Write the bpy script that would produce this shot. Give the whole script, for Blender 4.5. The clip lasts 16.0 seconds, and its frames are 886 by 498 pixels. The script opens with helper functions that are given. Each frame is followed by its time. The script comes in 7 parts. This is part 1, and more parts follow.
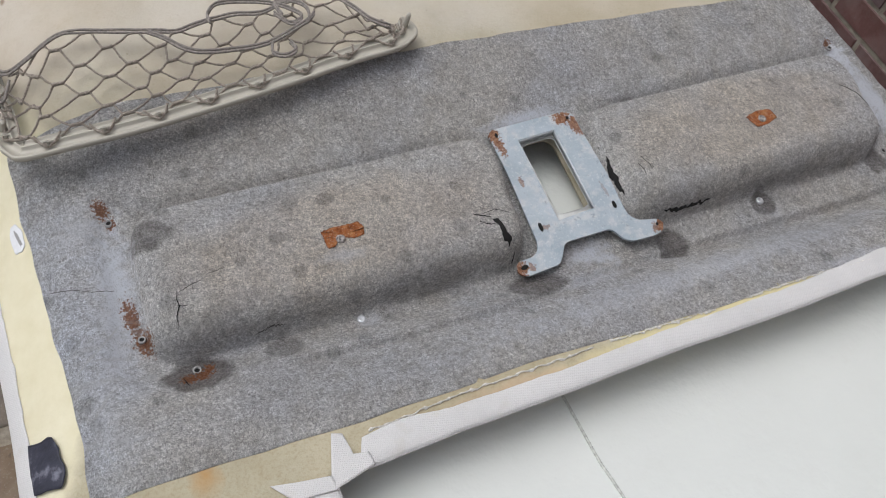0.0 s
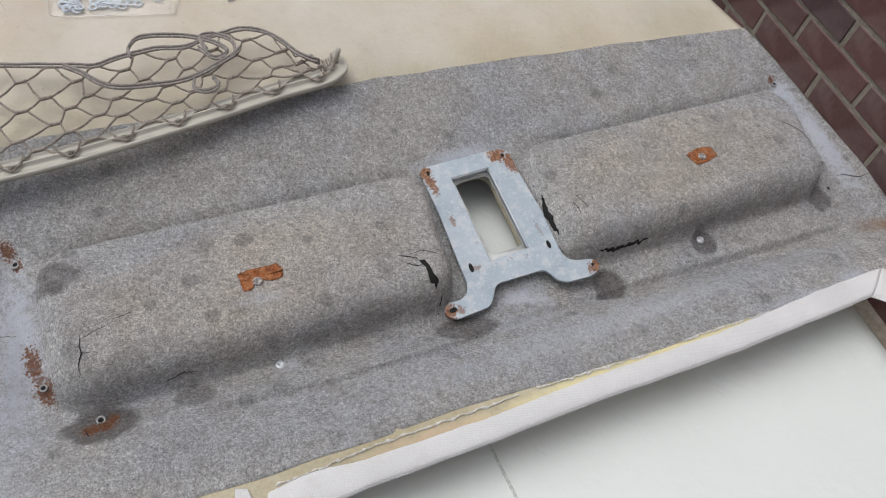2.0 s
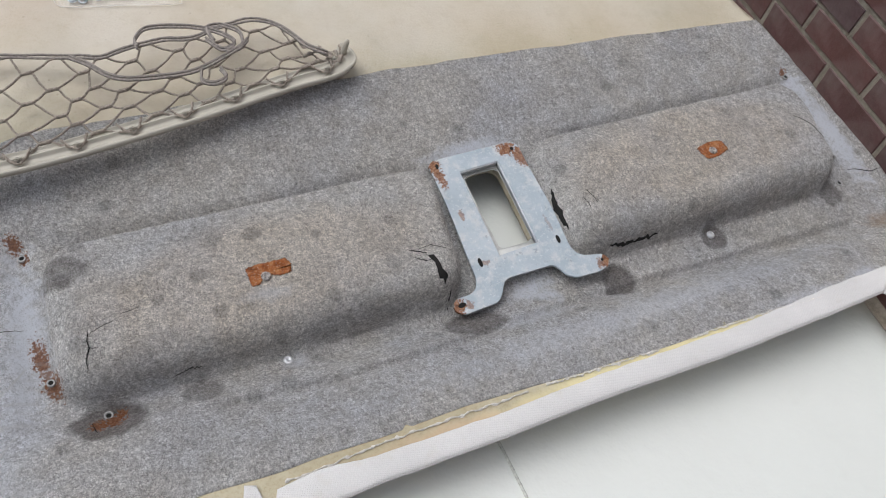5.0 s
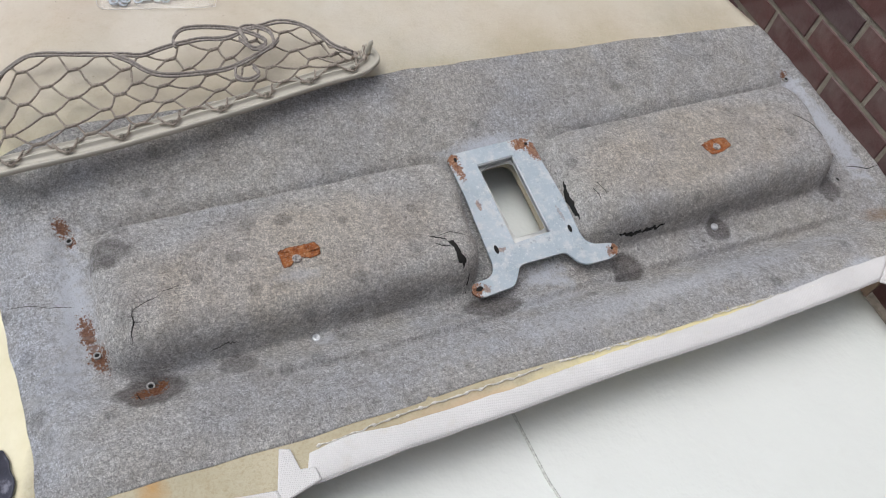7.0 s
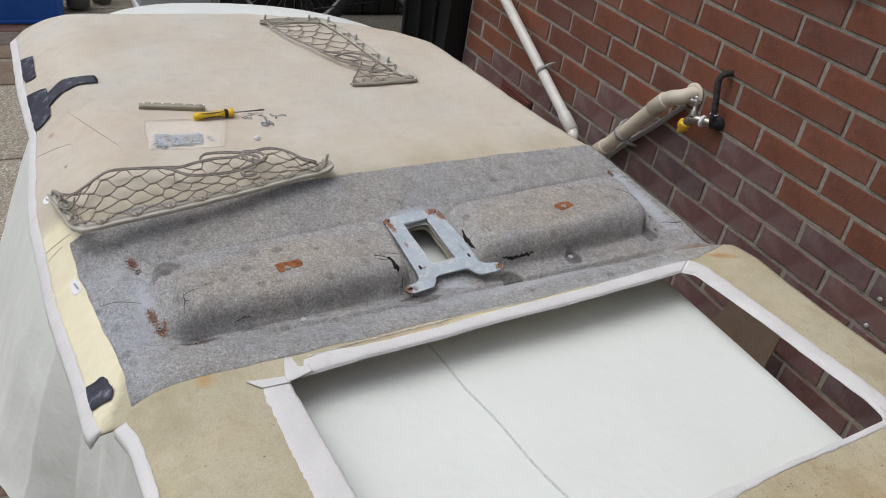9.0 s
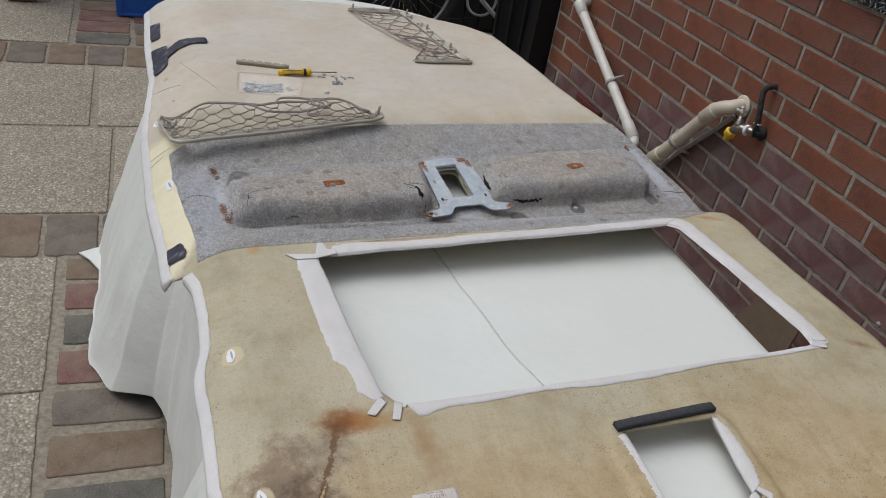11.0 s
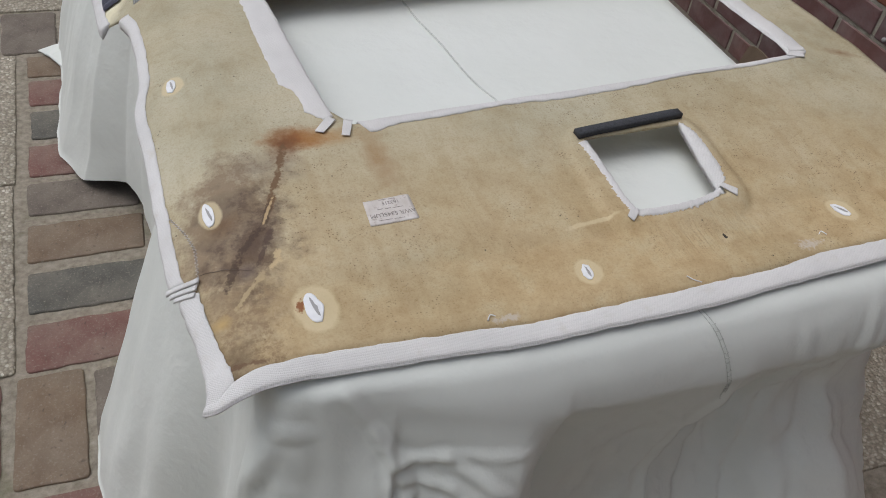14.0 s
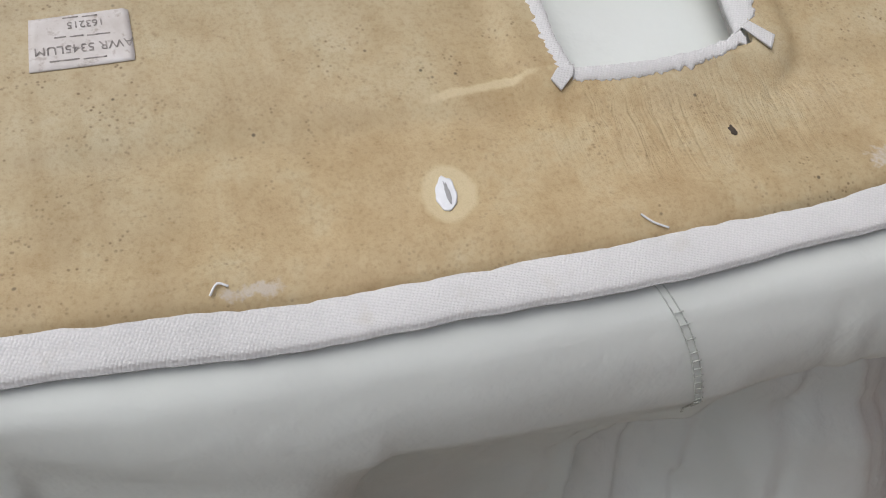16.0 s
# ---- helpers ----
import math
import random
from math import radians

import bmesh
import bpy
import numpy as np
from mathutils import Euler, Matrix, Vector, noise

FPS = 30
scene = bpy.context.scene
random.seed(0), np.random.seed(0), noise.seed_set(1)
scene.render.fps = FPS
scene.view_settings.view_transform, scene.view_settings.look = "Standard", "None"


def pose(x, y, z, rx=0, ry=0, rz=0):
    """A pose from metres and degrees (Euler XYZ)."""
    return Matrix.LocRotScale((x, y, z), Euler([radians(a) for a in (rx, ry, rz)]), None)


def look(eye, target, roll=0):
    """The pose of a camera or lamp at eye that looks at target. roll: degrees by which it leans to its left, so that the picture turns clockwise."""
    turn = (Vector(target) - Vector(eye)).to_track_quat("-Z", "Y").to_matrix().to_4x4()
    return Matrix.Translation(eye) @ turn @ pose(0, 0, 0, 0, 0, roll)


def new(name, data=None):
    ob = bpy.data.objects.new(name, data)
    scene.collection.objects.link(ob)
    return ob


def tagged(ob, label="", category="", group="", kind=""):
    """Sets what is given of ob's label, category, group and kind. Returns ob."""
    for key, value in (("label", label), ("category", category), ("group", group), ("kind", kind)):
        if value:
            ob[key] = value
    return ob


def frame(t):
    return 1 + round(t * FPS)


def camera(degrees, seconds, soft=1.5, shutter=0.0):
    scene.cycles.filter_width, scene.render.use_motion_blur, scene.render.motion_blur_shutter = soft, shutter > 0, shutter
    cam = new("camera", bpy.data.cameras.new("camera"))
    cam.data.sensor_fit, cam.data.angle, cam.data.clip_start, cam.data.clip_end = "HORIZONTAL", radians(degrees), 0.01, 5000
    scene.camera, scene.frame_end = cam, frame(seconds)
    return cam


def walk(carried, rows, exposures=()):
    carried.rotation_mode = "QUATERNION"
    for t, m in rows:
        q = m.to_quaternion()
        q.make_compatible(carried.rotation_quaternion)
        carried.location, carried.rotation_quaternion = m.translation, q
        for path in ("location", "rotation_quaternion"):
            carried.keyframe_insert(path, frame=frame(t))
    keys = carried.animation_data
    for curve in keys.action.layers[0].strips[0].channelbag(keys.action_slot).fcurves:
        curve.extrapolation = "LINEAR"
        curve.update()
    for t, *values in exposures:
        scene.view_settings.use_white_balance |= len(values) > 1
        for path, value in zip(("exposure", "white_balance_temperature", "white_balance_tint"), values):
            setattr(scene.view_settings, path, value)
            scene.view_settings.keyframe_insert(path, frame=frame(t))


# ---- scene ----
cam = camera(55.5, 16.0, 1.0)
PATH = [
    (0, (-0.351, -1.102, 1.374), (0.324, -0.12, -0.233), 17.3),
    (0.5, (-0.307, -1.112, 1.382), (0.34, -0.08, -0.204), 16.0),
    (1, (-0.295, -1.112, 1.378), (0.37, -0.08, -0.201), 16.2),
    (1.5, (-0.288, -1.107, 1.376), (0.404, -0.077, -0.193), 16.9),
    (2, (-0.289, -1.097, 1.373), (0.427, -0.079, -0.192), 17.9),
    (2.5, (-0.294, -1.097, 1.375), (0.426, -0.088, -0.195), 18.2),
    (3, (-0.295, -1.098, 1.372), (0.421, -0.081, -0.194), 17.8),
    (3.5, (-0.289, -1.091, 1.371), (0.428, -0.088, -0.204), 18.3),
    (4, (-0.29, -1.085, 1.369), (0.429, -0.094, -0.212), 18.6),
    (6.5, (-0.305, -1.107, 1.383), (0.38, -0.096, -0.2), 17.7),
    (7, (-0.325, -1.127, 1.39), (0.376, -0.099, -0.175), 17.7),
    (7.5, (-0.347, -1.158, 1.403), (0.372, -0.073, -0.116), 16.7),
    (7.7, (-0.381, -1.193, 1.412), (0.388, 0.042, 0.040), 13.9),
    (7.8, (-0.400, -1.218, 1.418), (0.382, 0.069, 0.102), 12.8),
    (7.9, (-0.425, -1.244, 1.422), (0.371, 0.079, 0.151), 12.1),
    (8, (-0.446, -1.278, 1.424), (0.355, 0.088, 0.202), 11.0),
    (8.2, (-0.493, -1.341, 1.434), (0.335, 0.078, 0.294), 10.1),
    (8.5, (-0.528, -1.429, 1.45), (0.343, 0.006, 0.364), 9.6),
    (9, (-0.501, -1.619, 1.439), (0.381, -0.175, 0.374), 9.8),
    (9.2, (-0.476, -1.695, 1.431), (0.368, -0.196, 0.411), 10.0),
    (9.5, (-0.471, -1.769, 1.447), (0.222, -0.205, 0.409), 10.7),
    (10, (-0.506, -1.8, 1.449), (0.175, -0.238, 0.403), 10.8),
    (10.2, (-0.517, -1.827, 1.446), (0.166, -0.265, 0.4), 10.8),
    (12.3, (-0.44, -2.076, 1.468), (0.193, -0.46, 0.474), 9.7),
    (12.5, (-0.445, -2.075, 1.463), (0.185, -0.455, 0.473), 9.5),
    (13, (-0.454, -2.057, 1.376), (0.177, -0.5, 0.291), 8.9),
    (13.2, (-0.454, -2.044, 1.349), (0.185, -0.569, 0.159), 8.8),
    (13.5, (-0.448, -2.033, 1.335), (0.19, -0.659, 0.029), 8.7),
    (14, (-0.432, -2.022, 1.326), (0.196, -0.695, -0.032), 8.6),
    (14.5, (-0.393, -2.004, 1.28), (0.222, -0.682, -0.089), 8.2),
    (15, (-0.318, -1.917, 1.221), (0.25, -0.63, -0.201), 7.4),
    (15.2, (-0.278, -1.859, 1.177), (0.285, -0.595, -0.268), 8.0),
    (15.5, (-0.223, -1.785, 1.123), (0.351, -0.721, -0.470), 12.6),
    (15.7, (-0.185, -1.761, 1.099), (0.378, -0.782, -0.552), 14.9),
    (16, (-0.137, -1.749, 1.095), (0.345, -0.788, -0.591), 13.7),
]
walk(cam, [(t, look(eye, target, roll)) for t, eye, target, roll in PATH],
     [(0, 0.05, 6250, 10), (1, 0.12, 6250, 10), (4, 0.13, 6250, 10), (6.3, 0.22, 6250, 10), (7, 0.22, 6250, 10), (8.5, 0.22, 6250, 10), (9.5, -0.06, 6250, 10), (12.5, -0.16, 6200, 10), (14.5, -0.08, 6200, 10), (16, 0.05, 6250, 10)])

from mathutils.geometry import tessellate_polygon

# ---- light ----
world = bpy.data.worlds.new("overcast_sky")
scene.world = world
world.use_nodes = True
wn = world.node_tree
wn.nodes.clear()
w_out = wn.nodes.new("ShaderNodeOutputWorld")
w_bg = wn.nodes.new("ShaderNodeBackground")
w_sky = wn.nodes.new("ShaderNodeTexSky")
w_hsv = wn.nodes.new("ShaderNodeHueSaturation")
w_sky.sky_type = 'NISHITA'
w_sky.sun_disc = False
w_sky.sun_elevation = radians(64)
w_sky.sun_rotation = radians(300)
w_sky.dust_density = 4.0
w_hsv.inputs["Saturation"].default_value = 0.35
w_bg.inputs["Strength"].default_value = 0.15
wn.links.new(w_sky.outputs[0], w_hsv.inputs["Color"])
wn.links.new(w_hsv.outputs[0], w_bg.inputs["Color"])
wn.links.new(w_bg.outputs[0], w_out.inputs["Surface"])

sun_data = bpy.data.lights.new("sun", 'SUN')
sun_data.energy = 0.8
sun_data.angle = radians(50)
sun_data.color = (1.0, 0.985, 0.96)
sun = new("sun", sun_data)
sun.matrix_world = look((-1.85, 1.05, 4.3), (0, 0, 0))


# ---- material helpers ----
class Mat:
    """A small wrapper that builds one node material."""

    def __init__(self, name, rough=0.8, metal=0.0, spec=0.4):
        self.m = bpy.data.materials.new(name)
        self.m.use_nodes = True
        self.t = self.m.node_tree
        self.b = self.t.nodes["Principled BSDF"]
        self.b.inputs["Roughness"].default_value = rough
        self.b.inputs["Metallic"].default_value = metal
        self.b.inputs["Specular IOR Level"].default_value = spec
        self.co = self.t.nodes.new("ShaderNodeTexCoord").outputs["Object"]

    def node(self, kind, **values):
        n = self.t.nodes.new(kind)
        for k, v in values.items():
            if k in n.inputs:
                n.inputs[k].default_value = v
        return n

    def link(self, a, b):
        self.t.links.new(a, b)

    def mapped(self, scale=(1, 1, 1), rot=(0, 0, 0), src=None):
        n = self.t.nodes.new("ShaderNodeMapping")
        n.inputs["Scale"].default_value = scale
        n.inputs["Rotation"].default_value = rot
        self.link(src or self.co, n.inputs["Vector"])
        return n.outputs[0]

    def noise(self, scale, detail=4, rough=0.6, co=None, dist=0.0):
        n = self.node("ShaderNodeTexNoise", Scale=scale, Detail=detail, Roughness=rough, Distortion=dist)
        self.link(co or self.co, n.inputs["Vector"])
        return n.outputs["Fac"]

    def voronoi(self, scale, co=None, feature='F1', rand=1.0, dims='3D'):
        n = self.node("ShaderNodeTexVoronoi", Scale=scale, Randomness=rand)
        n.feature = feature
        n.voronoi_dimensions = dims
        self.link(co or self.co, n.inputs["Vector"])
        return n

    def ramp(self, fac, stops):
        n = self.t.nodes.new("ShaderNodeValToRGB")
        els = n.color_ramp.elements
        while len(els) < len(stops):
            els.new(0.5)
        for e, (p, c) in zip(els, stops):
            e.position = p
            e.color = (*c, 1) if len(c) == 3 else c
        self.link(fac, n.inputs[0])
        return n.outputs[0]

    def step(self, fac, lo, hi):
        n = self.t.nodes.new("ShaderNodeMapRange")
        n.inputs["From Min"].default_value = lo
        n.inputs["From Max"].default_value = hi
        self.link(fac, n.inputs["Value"])
        return n.outputs[0]

    def math(self, op, a, b=0.0):
        n = self.t.nodes.new("ShaderNodeMath")
        n.operation = op
        for i, v in enumerate((a, b)):
            if isinstance(v, (int, float)):
                n.inputs[i].default_value = v
            else:
                self.link(v, n.inputs[i])
        return n.outputs[0]

    def mix(self, fac, a, b, kind='MIX'):
        n = self.t.nodes.new("ShaderNodeMix")
        n.data_type = 'RGBA'
        n.blend_type = kind
        if isinstance(fac, (int, float)):
            n.inputs[0].default_value = fac
        else:
            self.link(fac, n.inputs[0])
        for i, v in ((6, a), (7, b)):
            if isinstance(v, tuple):
                n.inputs[i].default_value = (*v, 1)
            else:
                self.link(v, n.inputs[i])
        return n.outputs[2]

    def spot(self, x, y, rx, ry, turn=0.0, soft=0.5, ragged=0.25, scale=60):
        """A mask, 1 inside an uneven oval on the xy plane and 0 outside."""
        n = self.t.nodes.new("ShaderNodeMapping")
        n.vector_type = 'TEXTURE'
        n.inputs["Location"].default_value = (x, y, 0)
        n.inputs["Rotation"].default_value = (0, 0, radians(turn))
        n.inputs["Scale"].default_value = (rx, ry, 1e3)
        self.link(self.co, n.inputs["Vector"])
        d = self.t.nodes.new("ShaderNodeVectorMath")
        d.operation = 'LENGTH'
        self.link(n.outputs[0], d.inputs[0])
        r = self.math('ADD', d.outputs["Value"], self.math('MULTIPLY', self.math('SUBTRACT', self.noise(scale, 3), 0.5), ragged * 4))
        return self.math('SUBTRACT', 1.0, self.step(r, 1 - soft, 1.0))

    def streaks(self, pts, w0, w1, soft=0.45, ragged=0.55, scale=210):
        """A mask along a bent line, tapering from half-width w0 to w1."""
        out = None
        n = len(pts) - 1
        for i in range(n):
            (x0, y0), (x1, y1) = pts[i], pts[i + 1]
            w = w0 + (w1 - w0) * (i + 0.5) / n
            m = self.spot((x0 + x1) / 2, (y0 + y1) / 2, w, math.hypot(x1 - x0, y1 - y0) * 0.62 + w * 0.5, math.degrees(math.atan2(x0 - x1, y1 - y0)), soft, ragged, scale)
            out = m if out is None else self.math('MAXIMUM', out, m)
        return out

    def rnd(self):
        return self.t.nodes.new("ShaderNodeObjectInfo").outputs["Random"]

    def island(self):
        return self.t.nodes.new("ShaderNodeNewGeometry").outputs["Random Per Island"]

    def colour(self, c):
        if isinstance(c, tuple):
            self.b.inputs["Base Color"].default_value = (*c, 1)
        else:
            self.link(c, self.b.inputs["Base Color"])
        return self

    def bump(self, h, dist=0.001, strength=1.0):
        n = self.node("ShaderNodeBump", Distance=dist, Strength=strength)
        self.link(h, n.inputs["Height"])
        self.link(n.outputs[0], self.b.inputs["Normal"])
        return self

    def rough(self, v):
        self.link(v, self.b.inputs["Roughness"])
        return self


def simple(name, c, rough=0.6, metal=0.0, vary=0.15, scale=60, bump=0.0):
    """A plain surface with slight blotches and relief."""
    a = Mat(name, rough, metal)
    lo = tuple(v * (1 - vary) for v in c)
    hi = tuple(min(1, v * (1 + vary)) for v in c)
    f = a.noise(scale, 5)
    a.colour(a.ramp(f, [(0.3, lo), (0.7, hi)]))
    if bump:
        a.bump(a.noise(scale * 6, 3), bump)
    return a.m


# felt: grey fleece with pale and dark fibres, damp marks, painted crease shade, rust and worn places
a = Mat("felt_fleece", 0.97, 0, 0.12)


def hairs(scale, turn, sharp):
    """Long thin fibres that lie one way."""
    n = a.noise(scale, 2, 0.5, a.mapped((1.0, 0.24, 0.5), (0, 0, turn)), 2.2)
    return a.math('POWER', a.math('SUBTRACT', 1.0, a.math('MULTIPLY', a.math('ABSOLUTE', a.math('SUBTRACT', n, 0.5)), 2.0)), sharp)


f1 = a.noise(620, 4, 0.8, a.mapped((1, 0.5, 0.7), (0, 0, 0.35)), 1.2)
f2 = a.noise(560, 4, 0.8, a.mapped((0.5, 1, 0.7), (0, 0, 0.75)), 1.2)
f3 = a.noise(45, 6, 0.7)
f4 = a.noise(8, 4, 0.55)
f5 = a.noise(130, 4, 0.65)
f6 = a.noise(240, 3, 0.7, a.mapped((1, 0.55, 0.7), (0, 0, -0.5)), 0.8)
fib = a.math('MULTIPLY', f1, f2)
fuzz = a.math('MAXIMUM', hairs(480, 0.5, 20), a.math('MAXIMUM', hairs(450, -0.55, 22), hairs(420, 1.35, 24)))
c = a.ramp(fib, [(0.12, (0.105, 0.099, 0.092)), (0.225, (0.335, 0.32, 0.297)), (0.33, (0.70, 0.68, 0.64))])
c = a.mix(a.math('MULTIPLY', a.step(f6, 0.46, 0.66), 0.45), c, a.mix(1.0, c, (0.55, 0.535, 0.51), 'MULTIPLY'))
c = a.mix(a.math('MULTIPLY', fuzz, 0.42), c, (0.62, 0.605, 0.585))
c = a.mix(a.math('MULTIPLY', a.step(f5, 0.5, 0.7), 0.35), c, a.mix(1.0, c, (0.62, 0.60, 0.57), 'MULTIPLY'))
c = a.mix(a.step(f3, 0.38, 0.70), c, a.mix(1.0, c, (0.76, 0.74, 0.71), 'MULTIPLY'))
c = a.mix(a.step(f4, 0.4, 0.65), c, a.mix(1.0, c, (0.90, 0.93, 1.00), 'MULTIPLY'))
c = a.mix(1.0, c, (1.56, 1.56, 1.57), 'MULTIPLY')
FELT_MARKS = [  # x, y, rx, ry, turn, strength
    (-0.184, -0.655, 0.010, 0.008, 0, 0.5), (-0.235, -0.685, 0.008, 0.007, 0, 0.4), (-0.338, -0.656, 0.021, 0.018, 0, 0.6),
    (-0.249, -0.772, 0.018, 0.016, 0, 0.55), (-0.322, -0.780, 0.031, 0.022, 0, 0.8), (-0.005, -0.768, 0.034, 0.016, 0, 0.75),
    (0.156, -0.757, 0.020, 0.020, 0, 0.8), (0.284, -0.735, 0.016, 0.016, 0, 0.75), (-0.285, -0.738, 0.028, 0.010, 16, 0.25),
    (0.455, -0.715, 0.018, 0.017, 0, 0.6),
    # the two long thin bands paint crease shade along the pads' feet
    (-0.11, -0.745, 0.06, 0.006, 4, 0.18), (0.30, -0.722, 0.14, 0.005, 3, 0.2), (-0.062, -0.668, 0.006, 0.006, 0, 0.4), (-0.13, -0.668, 0.005, 0.005, 0, 0.4), (-0.27, -0.70, 0.006, 0.006, 0, 0.35), (-0.225, -0.722, 0.008, 0.007, 0, 0.35)]
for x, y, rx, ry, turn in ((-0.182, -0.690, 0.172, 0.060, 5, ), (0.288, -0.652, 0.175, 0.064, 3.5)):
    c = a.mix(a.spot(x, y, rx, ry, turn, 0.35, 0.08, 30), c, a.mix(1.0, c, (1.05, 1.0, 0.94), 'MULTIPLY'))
for x, y, rx, ry, turn, s in FELT_MARKS:
    c = a.mix(a.math('MULTIPLY', a.spot(x, y, rx, ry, turn, 0.22, 0.16, 50), min(1.0, s * 1.2)), c, a.mix(1.0, c, (0.42, 0.40, 0.395), 'MULTIPLY'))
c = a.mix(a.math('MULTIPLY', a.spot(-0.42, -0.72, 0.085, 0.17, 0, 0.5, 0.15, 14), 0.8), c, a.mix(1.0, c, (1.13, 1.17, 1.25), 'MULTIPLY'))
vs = a.voronoi(24)
c = a.mix(a.math('MULTIPLY', a.math('SUBTRACT', 1.0, a.step(a.math('ADD', vs.outputs["Distance"], a.math('MULTIPLY', f5, 0.15)), 0.21, 0.27)), 0.5), c, a.mix(1.0, c, (0.5, 0.5, 0.5), 'MULTIPLY'))
for x, y, rx, ry, turn, s in [(-0.374, -0.69, 0.022, 0.085, -4, 0.95), (0.497, -0.645, 0.017, 0.095, 16, 1.0), (0.500, -0.64, 0.011, 0.08, 16, 0.9), (0.478, -0.58, 0.012, 0.03, 20, 0.8), (0.06, -0.775, 0.05, 0.012, 8, 0.5), (0.15, -0.805, 0.30, 0.022, 5, 0.5), (-0.385, -0.75, 0.02, 0.04, 20, 0.4), (-0.39, -0.62, 0.03, 0.03, 0, 0.5), (0.050, -0.592, 0.060, 0.011, 3, 1.0), (0.062, -0.746, 0.034, 0.016, 8, 0.95), (0.078, -0.756, 0.020, 0.010, -30, 0.8), (-0.395, -0.80, 0.02, 0.06, 0, 0.25),
                              (0.33, -0.835, 0.08, 0.010, 4, 0.5), (-0.17, -0.762, 0.016, 0.012, 0, 0.5), (-0.185, -0.716, 0.03, 0.010, 0, 0.4), (0.40, -0.828, 0.03, 0.012, 0, 0.7)]:
    c = a.mix(a.math('MULTIPLY', a.math('MULTIPLY', a.spot(x, y, rx, ry, turn, 0.8, 0.35, 130), s), a.step(a.math('ADD', a.math('MULTIPLY', f1, 0.6), a.math('MULTIPLY', fib, 0.9)), 0.22, 0.52)), c, (0.82, 0.84, 0.89))
c = a.mix(a.math('MULTIPLY', a.spot(0.52, -0.765, 0.05, 0.018, -8, 0.8, 0.3, 90), 0.7), c, (0.38, 0.22, 0.09))
rusty = a.ramp(a.noise(520, 5, 0.75), [(0.3, (0.08, 0.032, 0.018)), (0.5, (0.27, 0.105, 0.045)), (0.7, (0.42, 0.25, 0.16))])
for x, y, rx, ry, turn in [(-0.3650, -0.712, 0.007, 0.018, 8), (-0.359, -0.735, 0.007, 0.014, 14), (-0.373, -0.606, 0.006, 0.009, 18), (-0.367, -0.620, 0.005, 0.006, 0), (-0.330, -0.781, 0.008, 0.007, 12), (-0.319, -0.779, 0.009, 0.008, 0), (-0.312, -0.772, 0.005, 0.007, 0), (0.471, -0.560, 0.005, 0.005, 0)]:
    c = a.mix(a.math('MULTIPLY', a.spot(x, y, rx, ry, turn, 0.35, 0.75, 420), 0.92), c, rusty)
# fine straight creases in the nap
cr = a.noise(1.0, 2, 0.5, a.mapped((16, 150, 1), (0, 0, 0.9)), 0.3)
crm = a.math('MULTIPLY', a.step(cr, 0.60, 0.63), a.spot(-0.385, -0.79, 0.05, 0.085, 0, 0.5, 0.3, 30))
c = a.mix(a.math('MULTIPLY', crm, 0.5), c, (0.62, 0.62, 0.62))
for pts in ([(-0.4106, -0.7552), (-0.392, -0.738), (-0.3751, -0.717)], [(-0.3928, -0.8141), (-0.372, -0.79), (-0.3565, -0.7644)], [(-0.4007, -0.8247), (-0.3931, -0.8501)], [(-0.405, -0.80), (-0.385, -0.775)]):
    c = a.mix(a.math('MULTIPLY', a.streaks(pts, 0.0012, 0.0008, 0.5, 0.25, 160), 0.6), c, (0.66, 0.66, 0.65))
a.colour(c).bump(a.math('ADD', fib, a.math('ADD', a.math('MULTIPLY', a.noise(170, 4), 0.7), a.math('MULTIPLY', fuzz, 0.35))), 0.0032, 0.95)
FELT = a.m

# moulded resin-and-foam board of the headlining
a = Mat("resin_foam_board", 0.72, 0, 0.35)
sep = a.t.nodes.new("ShaderNodeSeparateXYZ")
a.link(a.co, sep.inputs[0])
PX, PY = sep.outputs[0], sep.outputs[1]
n1, n2, n3 = a.noise(9, 5, 0.6), a.noise(40, 5, 0.65), a.noise(380, 4, 0.7)
front = a.ramp(n1, [(0.3, (0.37, 0.315, 0.20)), (0.5, (0.45, 0.395, 0.27)), (0.72, (0.51, 0.46, 0.335))])
rear = a.ramp(a.noise(5.5, 5, 0.6), [(0.3, (0.505, 0.425, 0.335)), (0.45, (0.53, 0.47, 0.385)), (0.6, (0.56, 0.51, 0.43)), (0.74, (0.575, 0.53, 0.475))])
where = a.math('ADD', PY, a.math('MULTIPLY', a.math('SUBTRACT', n1, 0.5), 0.25))
c = a.mix(a.step(where, -0.62, -0.35), front, rear)
orange = a.math('MULTIPLY', a.math('SUBTRACT', 1.0, a.step(a.math('ADD', PY, a.math('MULTIPLY', n1, 0.16)), -1.42, -1.16)), 0.8)
c = a.mix(orange, c, a.ramp(a.noise(24, 5, 0.65), [(0.3, (0.40, 0.27, 0.125)), (0.52, (0.49, 0.36, 0.19)), (0.72, (0.53, 0.43, 0.26))]))
c = a.mix(a.math('MULTIPLY', a.step(n2, 0.5, 0.72), 0.26), c, a.mix(1.0, c, (0.75, 0.70, 0.62), 'MULTIPLY'))
rearness = a.math('SUBTRACT', 1.0, a.math('MULTIPLY', a.step(PY, -0.75, -0.45), 0.75))
c = a.mix(a.math('MULTIPLY', a.math('MULTIPLY', a.step(n3, 0.48, 0.68), 0.42), rearness), c, a.mix(1.0, c, (0.66, 0.57, 0.45), 'MULTIPLY'))
n4 = a.noise(110, 5, 0.7)
